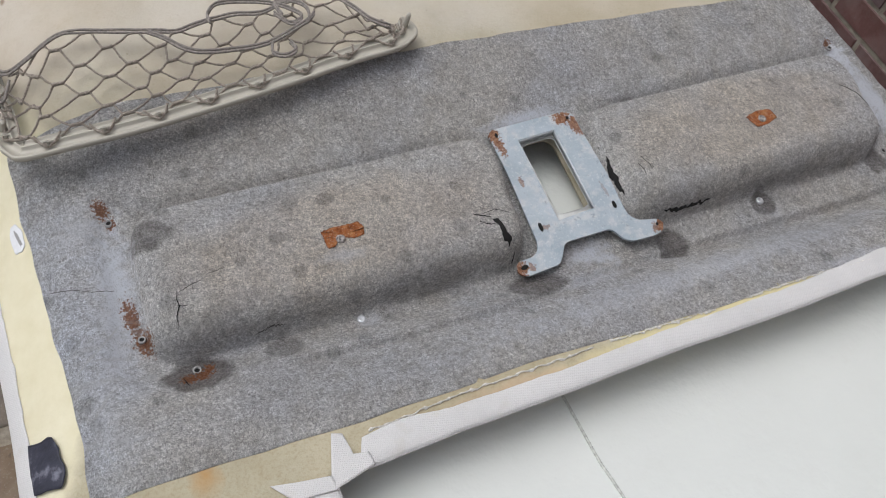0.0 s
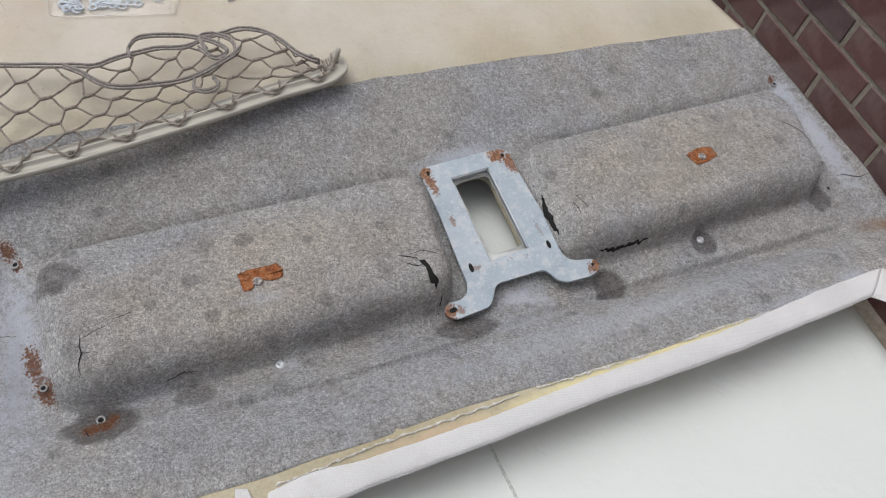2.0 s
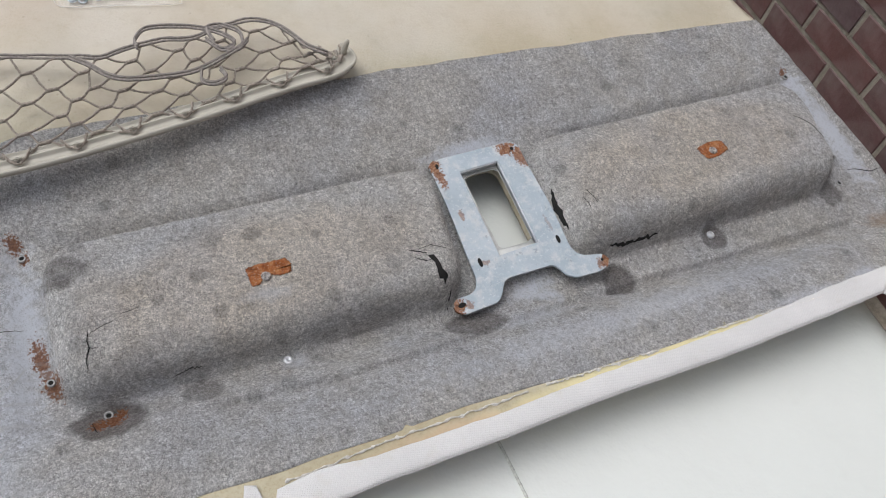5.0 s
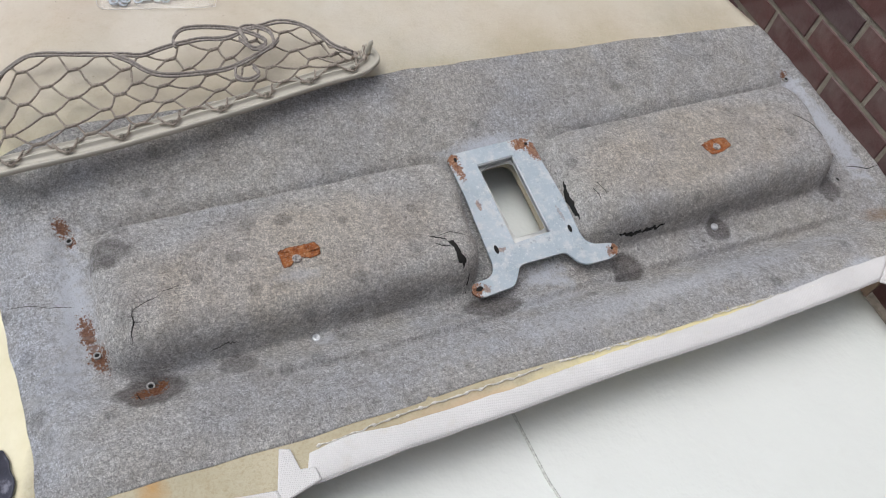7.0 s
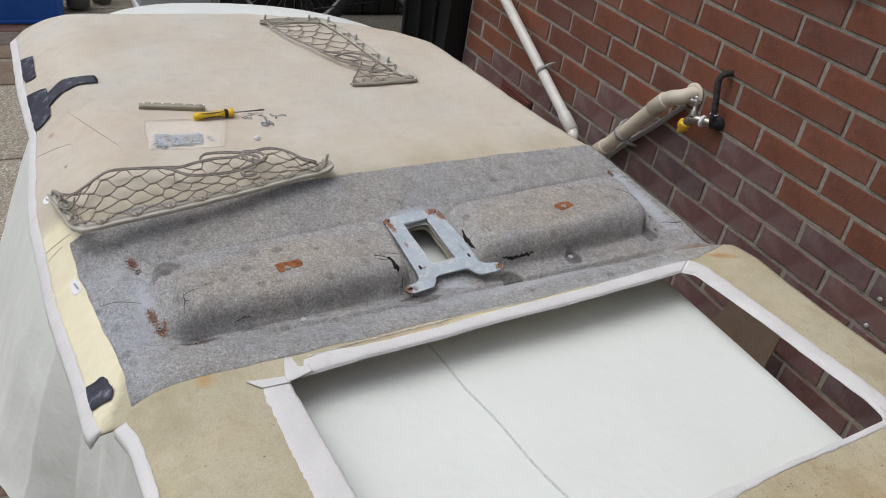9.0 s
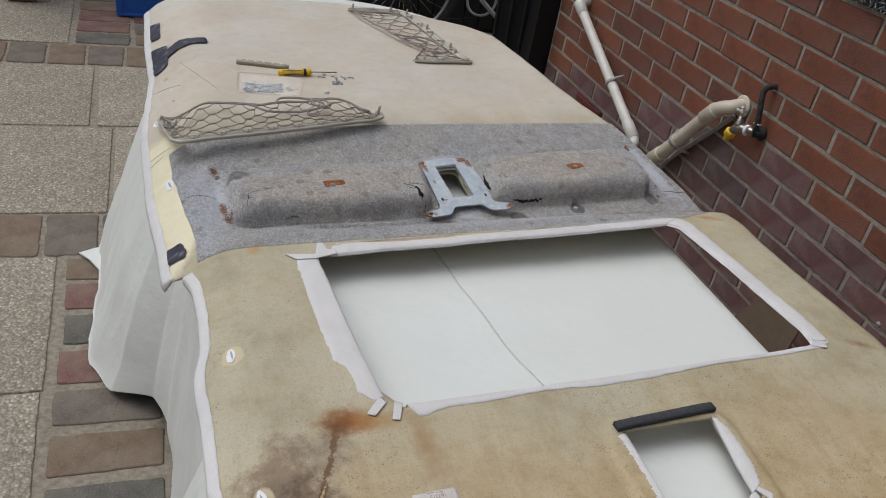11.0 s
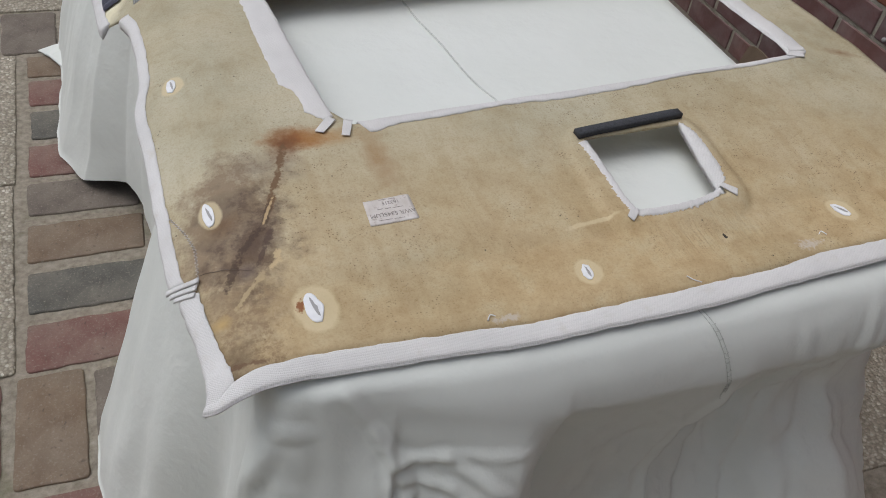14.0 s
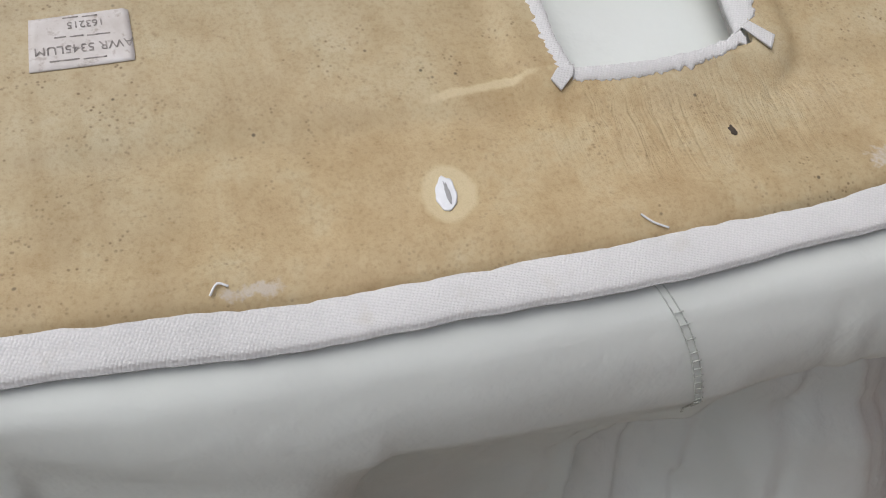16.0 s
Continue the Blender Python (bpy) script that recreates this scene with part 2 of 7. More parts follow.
c = a.mix(a.math('MULTIPLY', a.math('MULTIPLY', a.step(n4, 0.52, 0.7), 0.3), rearness), c, a.mix(1.0, c, (0.80, 0.72, 0.60), 'MULTIPLY'))
# dark specks of mould
v1 = a.voronoi(300)
frontness = a.math('SUBTRACT', 1.0, a.step(PY, -1.25, -0.85))
sp = a.math('MULTIPLY', a.math('SUBTRACT', 1.0, a.step(v1.outputs["Distance"], 0.16, 0.34)), a.step(a.noise(55, 5, 0.7), 0.46, 0.62))
drift = a.step(a.noise(7.5, 4, 0.6), 0.36, 0.60)
c = a.mix(a.math('MULTIPLY', a.math('MULTIPLY', sp, drift), a.math('ADD', a.math('MULTIPLY', frontness, 0.72), 0.10)), c, (0.12, 0.07, 0.03))
v2 = a.voronoi(70)
sp2 = a.math('MULTIPLY', a.math('SUBTRACT', 1.0, a.step(v2.outputs["Distance"], 0.05, 0.10)), a.step(a.noise(15, 3), 0.5, 0.6))
c = a.mix(a.math('MULTIPLY', a.math('MULTIPLY', sp2, 0.8), rearness), c, (0.07, 0.05, 0.03))
grey = a.math('MULTIPLY', a.step(a.noise(4.2, 4, 0.6), 0.48, 0.66), 0.5)
c = a.mix(grey, c, a.mix(1.0, c, (0.86, 0.92, 0.98), 'MULTIPLY'))
streak = a.noise(1.0, 4, 0.6, a.mapped((55, 7, 1), (0, 0, -0.25)), 0.4)
c = a.mix(a.math('MULTIPLY', a.math('MULTIPLY', a.step(streak, 0.5, 0.7), frontness), 0.35), c, a.mix(1.0, c, (0.80, 0.72, 0.60), 'MULTIPLY'))
# water stain in the front corner, and rust runs
dirt = a.spot(-0.365, -1.365, 0.075, 0.135, -14, 0.6, 0.35, 22)
fine = a.math('MULTIPLY', a.math('SUBTRACT', a.noise(95, 7, 0.75), 0.5), 1.5)
grime = a.math('MULTIPLY', a.step(a.math('ADD', dirt, fine), 0.25, 0.95), 0.85)
c = a.mix(grime, c, (0.205, 0.142, 0.085))
toe = a.math('MULTIPLY', a.spot(-0.365, -1.505, 0.045, 0.065, -12, 0.6, 0.4, 30), a.step(a.noise(110, 7, 0.75), 0.42, 0.60))
c = a.mix(a.math('MULTIPLY', toe, 0.8), c, (0.18, 0.11, 0.05))
blot = a.math('MULTIPLY', a.spot(-0.355, -1.395, 0.06, 0.10, -20, 0.6, 0.6, 30), a.step(a.noise(75, 5, 0.7), 0.35, 0.6))
c = a.mix(a.math('MULTIPLY', blot, 0.8), c, (0.085, 0.052, 0.033))
heel = a.math('MULTIPLY', a.spot(-0.37, -1.49, 0.055, 0.085, -12, 0.7, 0.3, 26), a.step(a.noise(38, 6, 0.7), 0.32, 0.62))
c = a.mix(a.math('MULTIPLY', heel, 0.6), c, (0.26, 0.185, 0.105))
fork = a.math('MULTIPLY', a.spot(-0.337, -1.402, 0.024, 0.042, -24, 0.45, 0.3, 45), a.step(a.noise(70, 5, 0.7), 0.25, 0.55))
c = a.mix(a.math('MULTIPLY', fork, 0.75), c, (0.10, 0.058, 0.034))
for x, y, rx, ry, turn, s, col in [
        (-0.252, -1.255, 0.060, 0.022, -6, 0.75, (0.36, 0.19, 0.055)), (-0.272, -1.250, 0.046, 0.025, -8, 1.0, (0.275, 0.112, 0.024)), (-0.286, -1.260, 0.025, 0.034, -14, 1.0, (0.150, 0.056, 0.016)),
        (-0.343, -1.397, 0.019, 0.034, -38, 0.75, (0.085, 0.05, 0.03)), (-0.357, -1.432, 0.014, 0.016, -20, 0.7, (0.12, 0.085, 0.07)), (-0.390, -1.480, 0.012, 0.010, 0, 0.8, (0.45, 0.30, 0.11)), (-0.370, -1.363, 0.026, 0.020, 12, 0.75, (0.14, 0.078, 0.034)), (-0.385, -1.53, 0.03, 0.03, 0, 0.8, (0.11, 0.07, 0.035)),
        (-0.188, -1.30, 0.022, 0.066, 2, 0.65, (0.29, 0.165, 0.065)), (-0.372, -1.335, 0.030, 0.022, 0, 0.7, (0.13, 0.095, 0.06)),
        (-0.31, -1.29, 0.05, 0.035, -15, 0.5, (0.16, 0.12, 0.09)), (0.53, -1.215, 0.03, 0.010, -25, 0.8, (0.20, 0.11, 0.05)),
        (-0.335, -0.872, 0.014, 0.02, 0, 0.85, (0.42, 0.24, 0.08)), (0.505, -0.832, 0.03, 0.014, -20, 0.85, (0.38, 0.19, 0.05)),
        (-0.4368, -0.2101, 0.007, 0.011, 0, 0.8, (0.32, 0.15, 0.05)), (-0.4272, -0.334, 0.003, 0.006, 0, 0.8, (0.20, 0.12, 0.06))]:
    c = a.mix(a.math('MULTIPLY', a.spot(x, y, rx, ry, turn, 0.9, 0.24, 75), s), c, col)
for pts, w0, w1, s, col in [
        ([(-0.288, -1.262), (-0.2985, -1.298), (-0.3110, -1.329), (-0.3220, -1.358)], 0.0058, 0.0046, 0.9, (0.135, 0.072, 0.030)),
        ([(-0.318, -1.345), (-0.331, -1.378), (-0.345, -1.390), (-0.362, -1.412), (-0.378, -1.443)], 0.0045, 0.006, 0.85, (0.06, 0.034, 0.02)),
        ([(-0.325, -1.385), (-0.334, -1.405), (-0.345, -1.425)], 0.005, 0.003, 0.8, (0.07, 0.04, 0.028)),
        ([(-0.3150, -1.341), (-0.331, -1.376)], 0.0022, 0.0018, 0.85, (0.50, 0.36, 0.19)),
        ([(-0.3235, -1.412), (-0.3245, -1.424), (-0.333, -1.432)], 0.0055, 0.003, 0.8, (0.54, 0.41, 0.23)),
        ([(-0.341, -1.437), (-0.3515, -1.447), (-0.3726, -1.4687)], 0.0045, 0.0025, 0.65, (0.47, 0.36, 0.20)),
        ([(-0.392, -1.535), (-0.376, -1.537), (-0.357, -1.541)], 0.004, 0.003, 0.8, (0.13, 0.07, 0.035))]:
    c = a.mix(a.math('MULTIPLY', a.streaks(pts, w0, w1), s), c, col)
# bare, paler foam along the felt and round the fixing slots
SLOTS = [(-0.391, -1.105, 0.006, 0.012, -6), (-0.381, -1.342, 0.0058, 0.017, 2), (-0.305, -1.492, 0.0085, 0.018, 4),
         (-0.0245, -1.512, 0.0056, 0.0105, -6), (0.316, -1.495, 0.006, 0.012, 30), (-0.446, -0.598, 0.006, 0.015, 8), (-0.462, -0.384, 0.005, 0.010, 8)]
for (x, y, rx, ry, turn), k in zip(SLOTS, (1.3, 1.1, 1.9, 1.6, 1.5, 1.0)):
    c = a.mix(a.math('MULTIPLY', a.spot(x + 0.002, y, rx * k + 0.007, ry * k * 0.7 + 0.008, turn, 0.18, 0.10, 60), 0.7), c, (0.60, 0.50, 0.31))
c = a.mix(a.math('MULTIPLY', a.spot(-0.47, -0.67, 0.085, 0.23, -3, 0.12, 0.03, 60), 0.95), c, a.ramp(n2, [(0.3, (0.69, 0.63, 0.43)), (0.7, (0.76, 0.705, 0.52))]))
c = a.mix(a.math('MULTIPLY', a.spot(-0.3165, -1.487, 0.0045, 0.0095, -10, 0.4, 0.6, 260), 0.95), c, (0.24, 0.085, 0.025))
scar = a.spot(0.015, -1.447, 0.045, 0.0035, 5, 0.5, 0.4, 90)
c = a.mix(a.math('MULTIPLY', scar, 0.6), c, (0.64, 0.54, 0.34))
c = a.mix(a.math('MULTIPLY', a.spot(0.153, -1.503, 0.014, 0.010, 0, 0.7, 0.3, 90), 0.5), c, (0.60, 0.50, 0.32))
for x, y, rx, ry in ((-0.13, -1.549, 0.02, 0.004), (0.24, -1.535, 0.018, 0.008)):
    c = a.mix(a.math('MULTIPLY', a.spot(x, y, rx, ry, 0, 0.6, 0.8, 160), 0.5), c, (0.58, 0.55, 0.52))
c = a.mix(a.math('MULTIPLY', a.spot(0.13, -0.860, 0.20, 0.016, 4, 0.5, 0.2, 40), 0.85), c, (0.68, 0.60, 0.33))
c = a.mix(a.math('MULTIPLY', a.spot(-0.07, -0.88, 0.12, 0.02, 0, 0.5, 0.3, 40), 0.7), c, (0.50, 0.37, 0.24))
wr = a.noise(1.0, 3, 0.5, a.mapped((150, 22, 1), (0, 0, 0.12)), 0.9)
wm = a.spot(0.13, -1.49, 0.14, 0.045, 0, 0.8, 0.2, 20)
h = a.math('ADD', a.math('MULTIPLY', n3, 0.25), a.math('ADD', a.math('MULTIPLY', n2, 0.6), a.math('MULTIPLY', a.math('MULTIPLY', wr, wm), 1.3)))
a.colour(c).bump(h, 0.0022, 0.8)
a.rough(a.step(n2, -0.6, 1.1))
BOARD = a.m

# woven headlining cloth of the hems
a = Mat("woven_hem_cloth", 0.9, 0, 0.2)
wv = a.voronoi(560, a.mapped((1, 1.2, 1), (0, 0, 0.4)), 'F1', 0.3, '2D')
c = a.ramp(a.noise(16, 4), [(0.3, (0.60, 0.585, 0.57)), (0.7, (0.68, 0.66, 0.645))])
c = a.mix(a.math('MULTIPLY', a.step(wv.outputs["Distance"], 0.25, 0.6), 0.28), c, (0.44, 0.43, 0.42))
c = a.mix(a.math('MULTIPLY', a.step(a.noise(45, 5), 0.58, 0.75), 0.3), c, (0.50, 0.45, 0.36))
a.colour(c).bump(a.math('SUBTRACT', 1.0, wv.outputs["Distance"]), 0.0006, 0.7)
CLOTH = a.m

# coated furniture cover
a = Mat("coated_cover_cloth", 0.42, 0, 0.45)
c = a.ramp(a.noise(3.5, 4), [(0.3, (0.645, 0.662, 0.622)), (0.7, (0.70, 0.715, 0.678))])
c = a.mix(a.math('MULTIPLY', a.step(a.noise(30, 5), 0.6, 0.8), 0.12), c, (0.5, 0.48, 0.42))
ridge = a.math('ABSOLUTE', a.math('SUBTRACT', a.noise(9, 3, 0.55, None, 0.6), 0.5))
sepc = a.t.nodes.new("ShaderNodeSeparateXYZ")
a.link(a.co, sepc.inputs[0])
hangs = a.math('SUBTRACT', 1.0, a.step(sepc.outputs[2], 0.60, 0.69))
crumple = a.math('MULTIPLY', a.math('MULTIPLY', ridge, a.step(a.noise(3.5, 2), 0.42, 0.6)), hangs)
a.colour(c).bump(a.math('SUBTRACT', a.math('ADD', a.math('MULTIPLY', a.noise(13, 5, 0.55), 0.85), a.math('MULTIPLY', a.noise(60, 3), 0.14)), a.math('MULTIPLY', crumple, 1.0)), 0.008, 0.6)
a.rough(a.step(a.noise(22, 3), -0.8, 1.6))
COVER = a.m


# bricks and mortar
a = Mat("red_facing_brick", 0.88, 0, 0.25)
r = a.rnd()
bn, bf = a.noise(22, 5, 0.65), a.noise(170, 4, 0.7)
c = a.ramp(r, [(0.0, (0.195, 0.074, 0.044)), (0.3, (0.230, 0.084, 0.047)), (0.55, (0.165, 0.068, 0.046)), (0.8, (0.245, 0.094, 0.053)), (1.0, (0.135, 0.060, 0.046))])
c = a.mix(a.step(bn, 0.35, 0.75), c, a.mix(1.0, c, (0.66, 0.68, 0.74), 'MULTIPLY'))
c = a.mix(a.math('MULTIPLY', a.step(bf, 0.6, 0.8), 0.4), c, (0.32, 0.15, 0.09))
c = a.mix(a.math('MULTIPLY', a.step(a.noise(60, 5), 0.66, 0.75), 0.45), c, (0.30, 0.24, 0.20))
c = a.mix(a.math('MULTIPLY', a.step(a.noise(5, 5, 0.65), 0.5, 0.75), 0.30), c, (0.27, 0.20, 0.175))
a.colour(c).bump(a.math('ADD', bf, bn), 0.0025, 0.8)
BRICK = a.m
a = Mat("dark_lower_brick", 0.6, 0, 0.4)
r = a.rnd()
bn, bf = a.noise(25, 5, 0.65), a.noise(170, 4, 0.7)
c = a.ramp(r, [(0.0, (0.105, 0.056, 0.055)), (0.4, (0.13, 0.062, 0.056)), (0.7, (0.085, 0.052, 0.055)), (1.0, (0.15, 0.072, 0.062))])
c = a.mix(a.step(bn, 0.4, 0.8), c, a.mix(1.0, c, (1.5, 1.55, 1.6), 'MULTIPLY'))
c = a.mix(a.math('MULTIPLY', a.step(a.noise(9, 5, 0.65), 0.46, 0.72), 0.45), c, (0.26, 0.22, 0.21))
a.colour(c).bump(a.math('ADD', bf, bn), 0.002, 0.7)
BRICK_DARK = a.m
a = Mat("sand_mortar", 0.95, 0, 0.2)
c = a.ramp(a.noise(50, 5), [(0.3, (0.25, 0.225, 0.185)), (0.7, (0.39, 0.36, 0.30))])
a.colour(c).bump(a.math('ADD', a.noise(300, 4), a.noise(70, 4)), 0.005, 0.9)
MORTAR = a.m

# paving
a = Mat("exposed_aggregate_slab", 0.9, 0, 0.3)
g = a.voronoi(150)
r = a.rnd()
c = a.ramp(g.outputs["Color"], [(0.1, (0.19, 0.16, 0.12)), (0.45, (0.35, 0.305, 0.24)), (0.75, (0.47, 0.425, 0.345)), (0.95, (0.72, 0.68, 0.59))])
c = a.mix(a.step(g.outputs["Distance"], 0.4, 0.85), c, (0.17, 0.14, 0.105))
c = a.mix(a.math('MULTIPLY', a.step(a.noise(5, 5), 0.42, 0.7), 0.45), c, a.mix(1.0, c, (0.55, 0.54, 0.52), 'MULTIPLY'))
c = a.mix(0.3, c, (0.37, 0.33, 0.265))
a.colour(c).bump(a.math('SUBTRACT', 1.0, g.outputs["Distance"]), 0.004, 0.7)
SLAB = a.m


def paver_material(name, c1, c2):
    m = Mat(name, 0.88, 0, 0.3)
    n, f = m.noise(16, 5, 0.65), m.noise(190, 4, 0.7)
    col = m.ramp(n, [(0.3, c1), (0.7, c2)])
    col = m.mix(m.math('MULTIPLY', m.step(m.noise(7, 5, 0.65), 0.40, 0.70), 0.45), col, (0.25, 0.215, 0.175))
    col = m.mix(m.math('MULTIPLY', m.step(f, 0.54, 0.72), 0.5), col, (0.34, 0.30, 0.25))
    col = m.mix(m.math('MULTIPLY', m.step(m.noise(70, 4), 0.62, 0.72), 0.5), col, (0.06, 0.05, 0.04))
    m.colour(col).bump(m.math('ADD', f, n), 0.003, 0.8)
    return m.m


PAVER_RED = paver_material("red_paver", (0.150, 0.076, 0.064), (0.215, 0.118, 0.098))
PAVER_SLATE = paver_material("slate_paver", (0.085, 0.082, 0.07), (0.13, 0.125, 0.11))
PAVER_BROWN = paver_material("brown_paver", (0.15, 0.105, 0.07), (0.22, 0.16, 0.11))
PAVER_GREY = paver_material("grey_brown_paver", (0.12, 0.098, 0.08), (0.18, 0.15, 0.125))
a = Mat("sandy_joint", 0.95, 0, 0.2)
c = a.ramp(a.noise(60, 5), [(0.25, (0.17, 0.145, 0.11)), (0.6, (0.32, 0.28, 0.225)), (0.8, (0.40, 0.36, 0.30))])
c = a.mix(a.math('MULTIPLY', a.step(a.noise(6, 4), 0.58, 0.7), 0.5), c, (0.10, 0.11, 0.045))
a.colour(c).bump(a.noise(280, 4), 0.004, 0.8)
JOINT = a.m

# metals and plastics
def zinc_plate(name, pale):
    a = Mat(name, 0.5, 0.25, 0.45)
    big, mid, fine = a.noise(22, 5, 0.6), a.noise(75, 6, 0.7), a.noise(310, 5, 0.75)
    c = a.ramp(big, [(0.3, (0.33, 0.385, 0.425)), (0.7, (0.45, 0.50, 0.535))])
    c = a.mix(a.math('MULTIPLY', a.step(mid, 0.50, 0.62), 0.65), c, (0.57, 0.575, 0.565))
    c = a.mix(a.math('MULTIPLY', a.step(fine, 0.56, 0.66), 0.5), c, (0.70, 0.70, 0.68))
    c = a.mix(a.math('MULTIPLY', a.step(a.noise(160, 5, 0.7), 0.60, 0.68), 0.55), c, (0.23, 0.25, 0.265))
    c = a.mix(pale, c, (0.62, 0.63, 0.63))
    rz = a.ramp(a.noise(430, 5, 0.8), [(0.32, (0.055, 0.026, 0.016)), (0.46, (0.175, 0.072, 0.034)), (0.58, (0.30, 0.155, 0.085)), (0.68, (0.42, 0.29, 0.20)), (0.8, (0.52, 0.46, 0.40))])
    for x, y, rx, ry, turn, s in ((0.006, -0.606, 0.008, 0.012, 10, 1), (0.0085, -0.619, 0.006, 0.015, 10, 0.95), (0.087, -0.603, 0.013, 0.009, -10, 1), (0.097, -0.613, 0.007, 0.015, 18, 0.95), (0.1425, -0.741, 0.006, 0.010, 0, 1), (0.136, -0.743, 0.005, 0.006, 0, 0.8),
                                  (-0.0165, -0.752, 0.008, 0.009, 0, 1), (-0.007, -0.752, 0.005, 0.005, 0, 0.7), (0.0165, -0.664, 0.0028, 0.007, 10, 0.7), (0.023, -0.716, 0.0045, 0.0035, 0, 0.6), (0.099, -0.690, 0.002, 0.010, 8, 0.35)):
        c = a.mix(a.math('MULTIPLY', a.spot(x, y, rx, ry, turn, 0.35, 0.65, 300), s), c, rz)
    a.colour(c).bump(a.math('ADD', mid, fine), 0.0007, 0.6)
    a.rough(a.step(mid, -0.6, 1.2))
    return a.m


ZINC = zinc_plate("zinc_plated_steel", 0.0)
# paler mix of the same zinc for the bent lips
PALE_ZINC = zinc_plate("pale_zinc_edge", 0.55)
a = Mat("rust_soaked_felt", 0.95, 0.0, 0.15)
c = a.ramp(a.noise(90, 5, 0.7), [(0.3, (0.12, 0.034, 0.014)), (0.5, (0.27, 0.088, 0.026)), (0.72, (0.42, 0.22, 0.10))])
c = a.mix(a.math('MULTIPLY', a.step(a.noise(420, 4, 0.7), 0.5, 0.66), 0.55), c, (0.075, 0.035, 0.022))
c = a.mix(a.math('MULTIPLY', a.step(a.noise(520, 4, 0.75), 0.52, 0.68), 0.6), c, (0.48, 0.37, 0.29))
a.colour(c).bump(a.noise(320, 4), 0.002, 0.8)
RUST_FELT = a.m
STEEL = simple("bright_zinc", (0.72, 0.73, 0.74), 0.35, 0.6, 0.1, 200)
WASHER = simple("cool_zinc_washer", (0.56, 0.59, 0.62), 0.32, 0.75, 0.2, 300)
RIVET = simple("weathered_rivet", (0.36, 0.33, 0.31), 0.6, 0.3, 0.9, 420, 0.0006)
KHAKI = simple("khaki_plastic", (0.30, 0.275, 0.205), 0.5, 0, 0.12, 60)
# near-black that paints the shade inside holes, slots and splits
DARK = simple("dark_hole_shade", (0.012, 0.011, 0.010), 0.95, 0, 0.2)
FOAM_BLACK = simple("charcoal_foam", (0.045, 0.047, 0.053), 0.85, 0, 0.3, 300, 0.0006)
a = Mat("black_cloth_tape", 0.5, 0, 0.4)
c = a.ramp(a.noise(60, 5), [(0.35, (0.022, 0.022, 0.034)), (0.58, (0.042, 0.043, 0.062)), (0.68, (0.20, 0.20, 0.24))])
a.colour(c).bump(a.noise(120, 4), 0.0012, 0.8)
TAPE = a.m
PLASTIC = simple("stone_grey_plastic", (0.43, 0.40, 0.335), 0.45, 0, 0.08, 40)
CORD = simple("grey_braided_cord", (0.36, 0.31, 0.26), 0.9, 0, 0.4, 500, 0.0008)
PIPE_WHITE = simple("white_waste_pipe", (0.62, 0.60, 0.55), 0.38, 0, 0.08, 25)
PIPE_CREAM = simple("cream_waste_pipe", (0.55, 0.49, 0.39), 0.42, 0, 0.12, 18)
CLIP_GREY = simple("grey_clip_plastic", (0.33, 0.32, 0.31), 0.55, 0, 0.12)
BRASS = simple("tarnished_chrome_brass", (0.30, 0.28, 0.24), 0.35, 0.8, 0.3, 80)
YELLOW = simple("yellow_plastic", (0.74, 0.46, 0.02), 0.4, 0, 0.1, 60)
BLACK = simple("black_rubber", (0.014, 0.014, 0.015), 0.65, 0, 0.3, 90, 0.0006)
LAGGING = simple("black_pipe_lagging", (0.030, 0.028, 0.028), 0.6, 0, 0.7, 110, 0.002)


# ---- building helpers ----
def thing(name, at, label, category, group="", kind=""):
    """An empty at the base of a thing; its parts hang under it."""
    e = new(name)
    e.empty_display_size = 0.05
    e.location = at
    return tagged(e, label, category, group, kind)


def origin(ob):
    """Where a thing's empty stands; parts keep the world's coordinates."""
    return ob.location.copy() if ob.parent is None else Vector((0, 0, 0))


def mesh_of(name, verts, faces, mats, smooth=True, idx=None):
    me = bpy.data.meshes.new(name)
    me.from_pydata([tuple(v) for v in verts], [], faces)
    for m in (mats if isinstance(mats, (list, tuple)) else [mats]):
        me.materials.append(m)
    if smooth:
        me.polygons.foreach_set("use_smooth", [True] * len(me.polygons))
    if idx is not None:
        me.polygons.foreach_set("material_index", idx)
    me.update()
    return me


def part(name, shape, mat, parent=None, label="", smooth=True, local=False):
    """Links a shape (a bmesh, or vertices and faces) as one mesh object; coordinates are the world's unless local."""
    if isinstance(shape, bmesh.types.BMesh):
        me = bpy.data.meshes.new(name)
        shape.normal_update()
        shape.to_mesh(me)
        shape.free()
        me.materials.append(mat)
        if smooth:
            me.polygons.foreach_set("use_smooth", [True] * len(me.polygons))
    else:
        me = mesh_of(name, shape[0], shape[1], mat, smooth)
    ob = new(name, me)
    if parent is not None:
        ob.parent = parent
        if not local:
            ob.matrix_parent_inverse = Matrix.Translation(-origin(parent))
    return tagged(ob, label)


def solid(name, shape, mat, label, category, group="", kind="", smooth=True):
    ob = part(name, shape, mat, None, "", smooth)
    return tagged(ob, label, category, group, kind)


def join(*shapes):
    vs, fs = [], []
    for v, f in shapes:
        o = len(vs)
        vs += [tuple(p) for p in v]
        fs += [tuple(i + o for i in q) for q in f]
    return vs, fs


def moved(shape, m):
    return [m @ Vector(v) for v in shape[0]], shape[1]


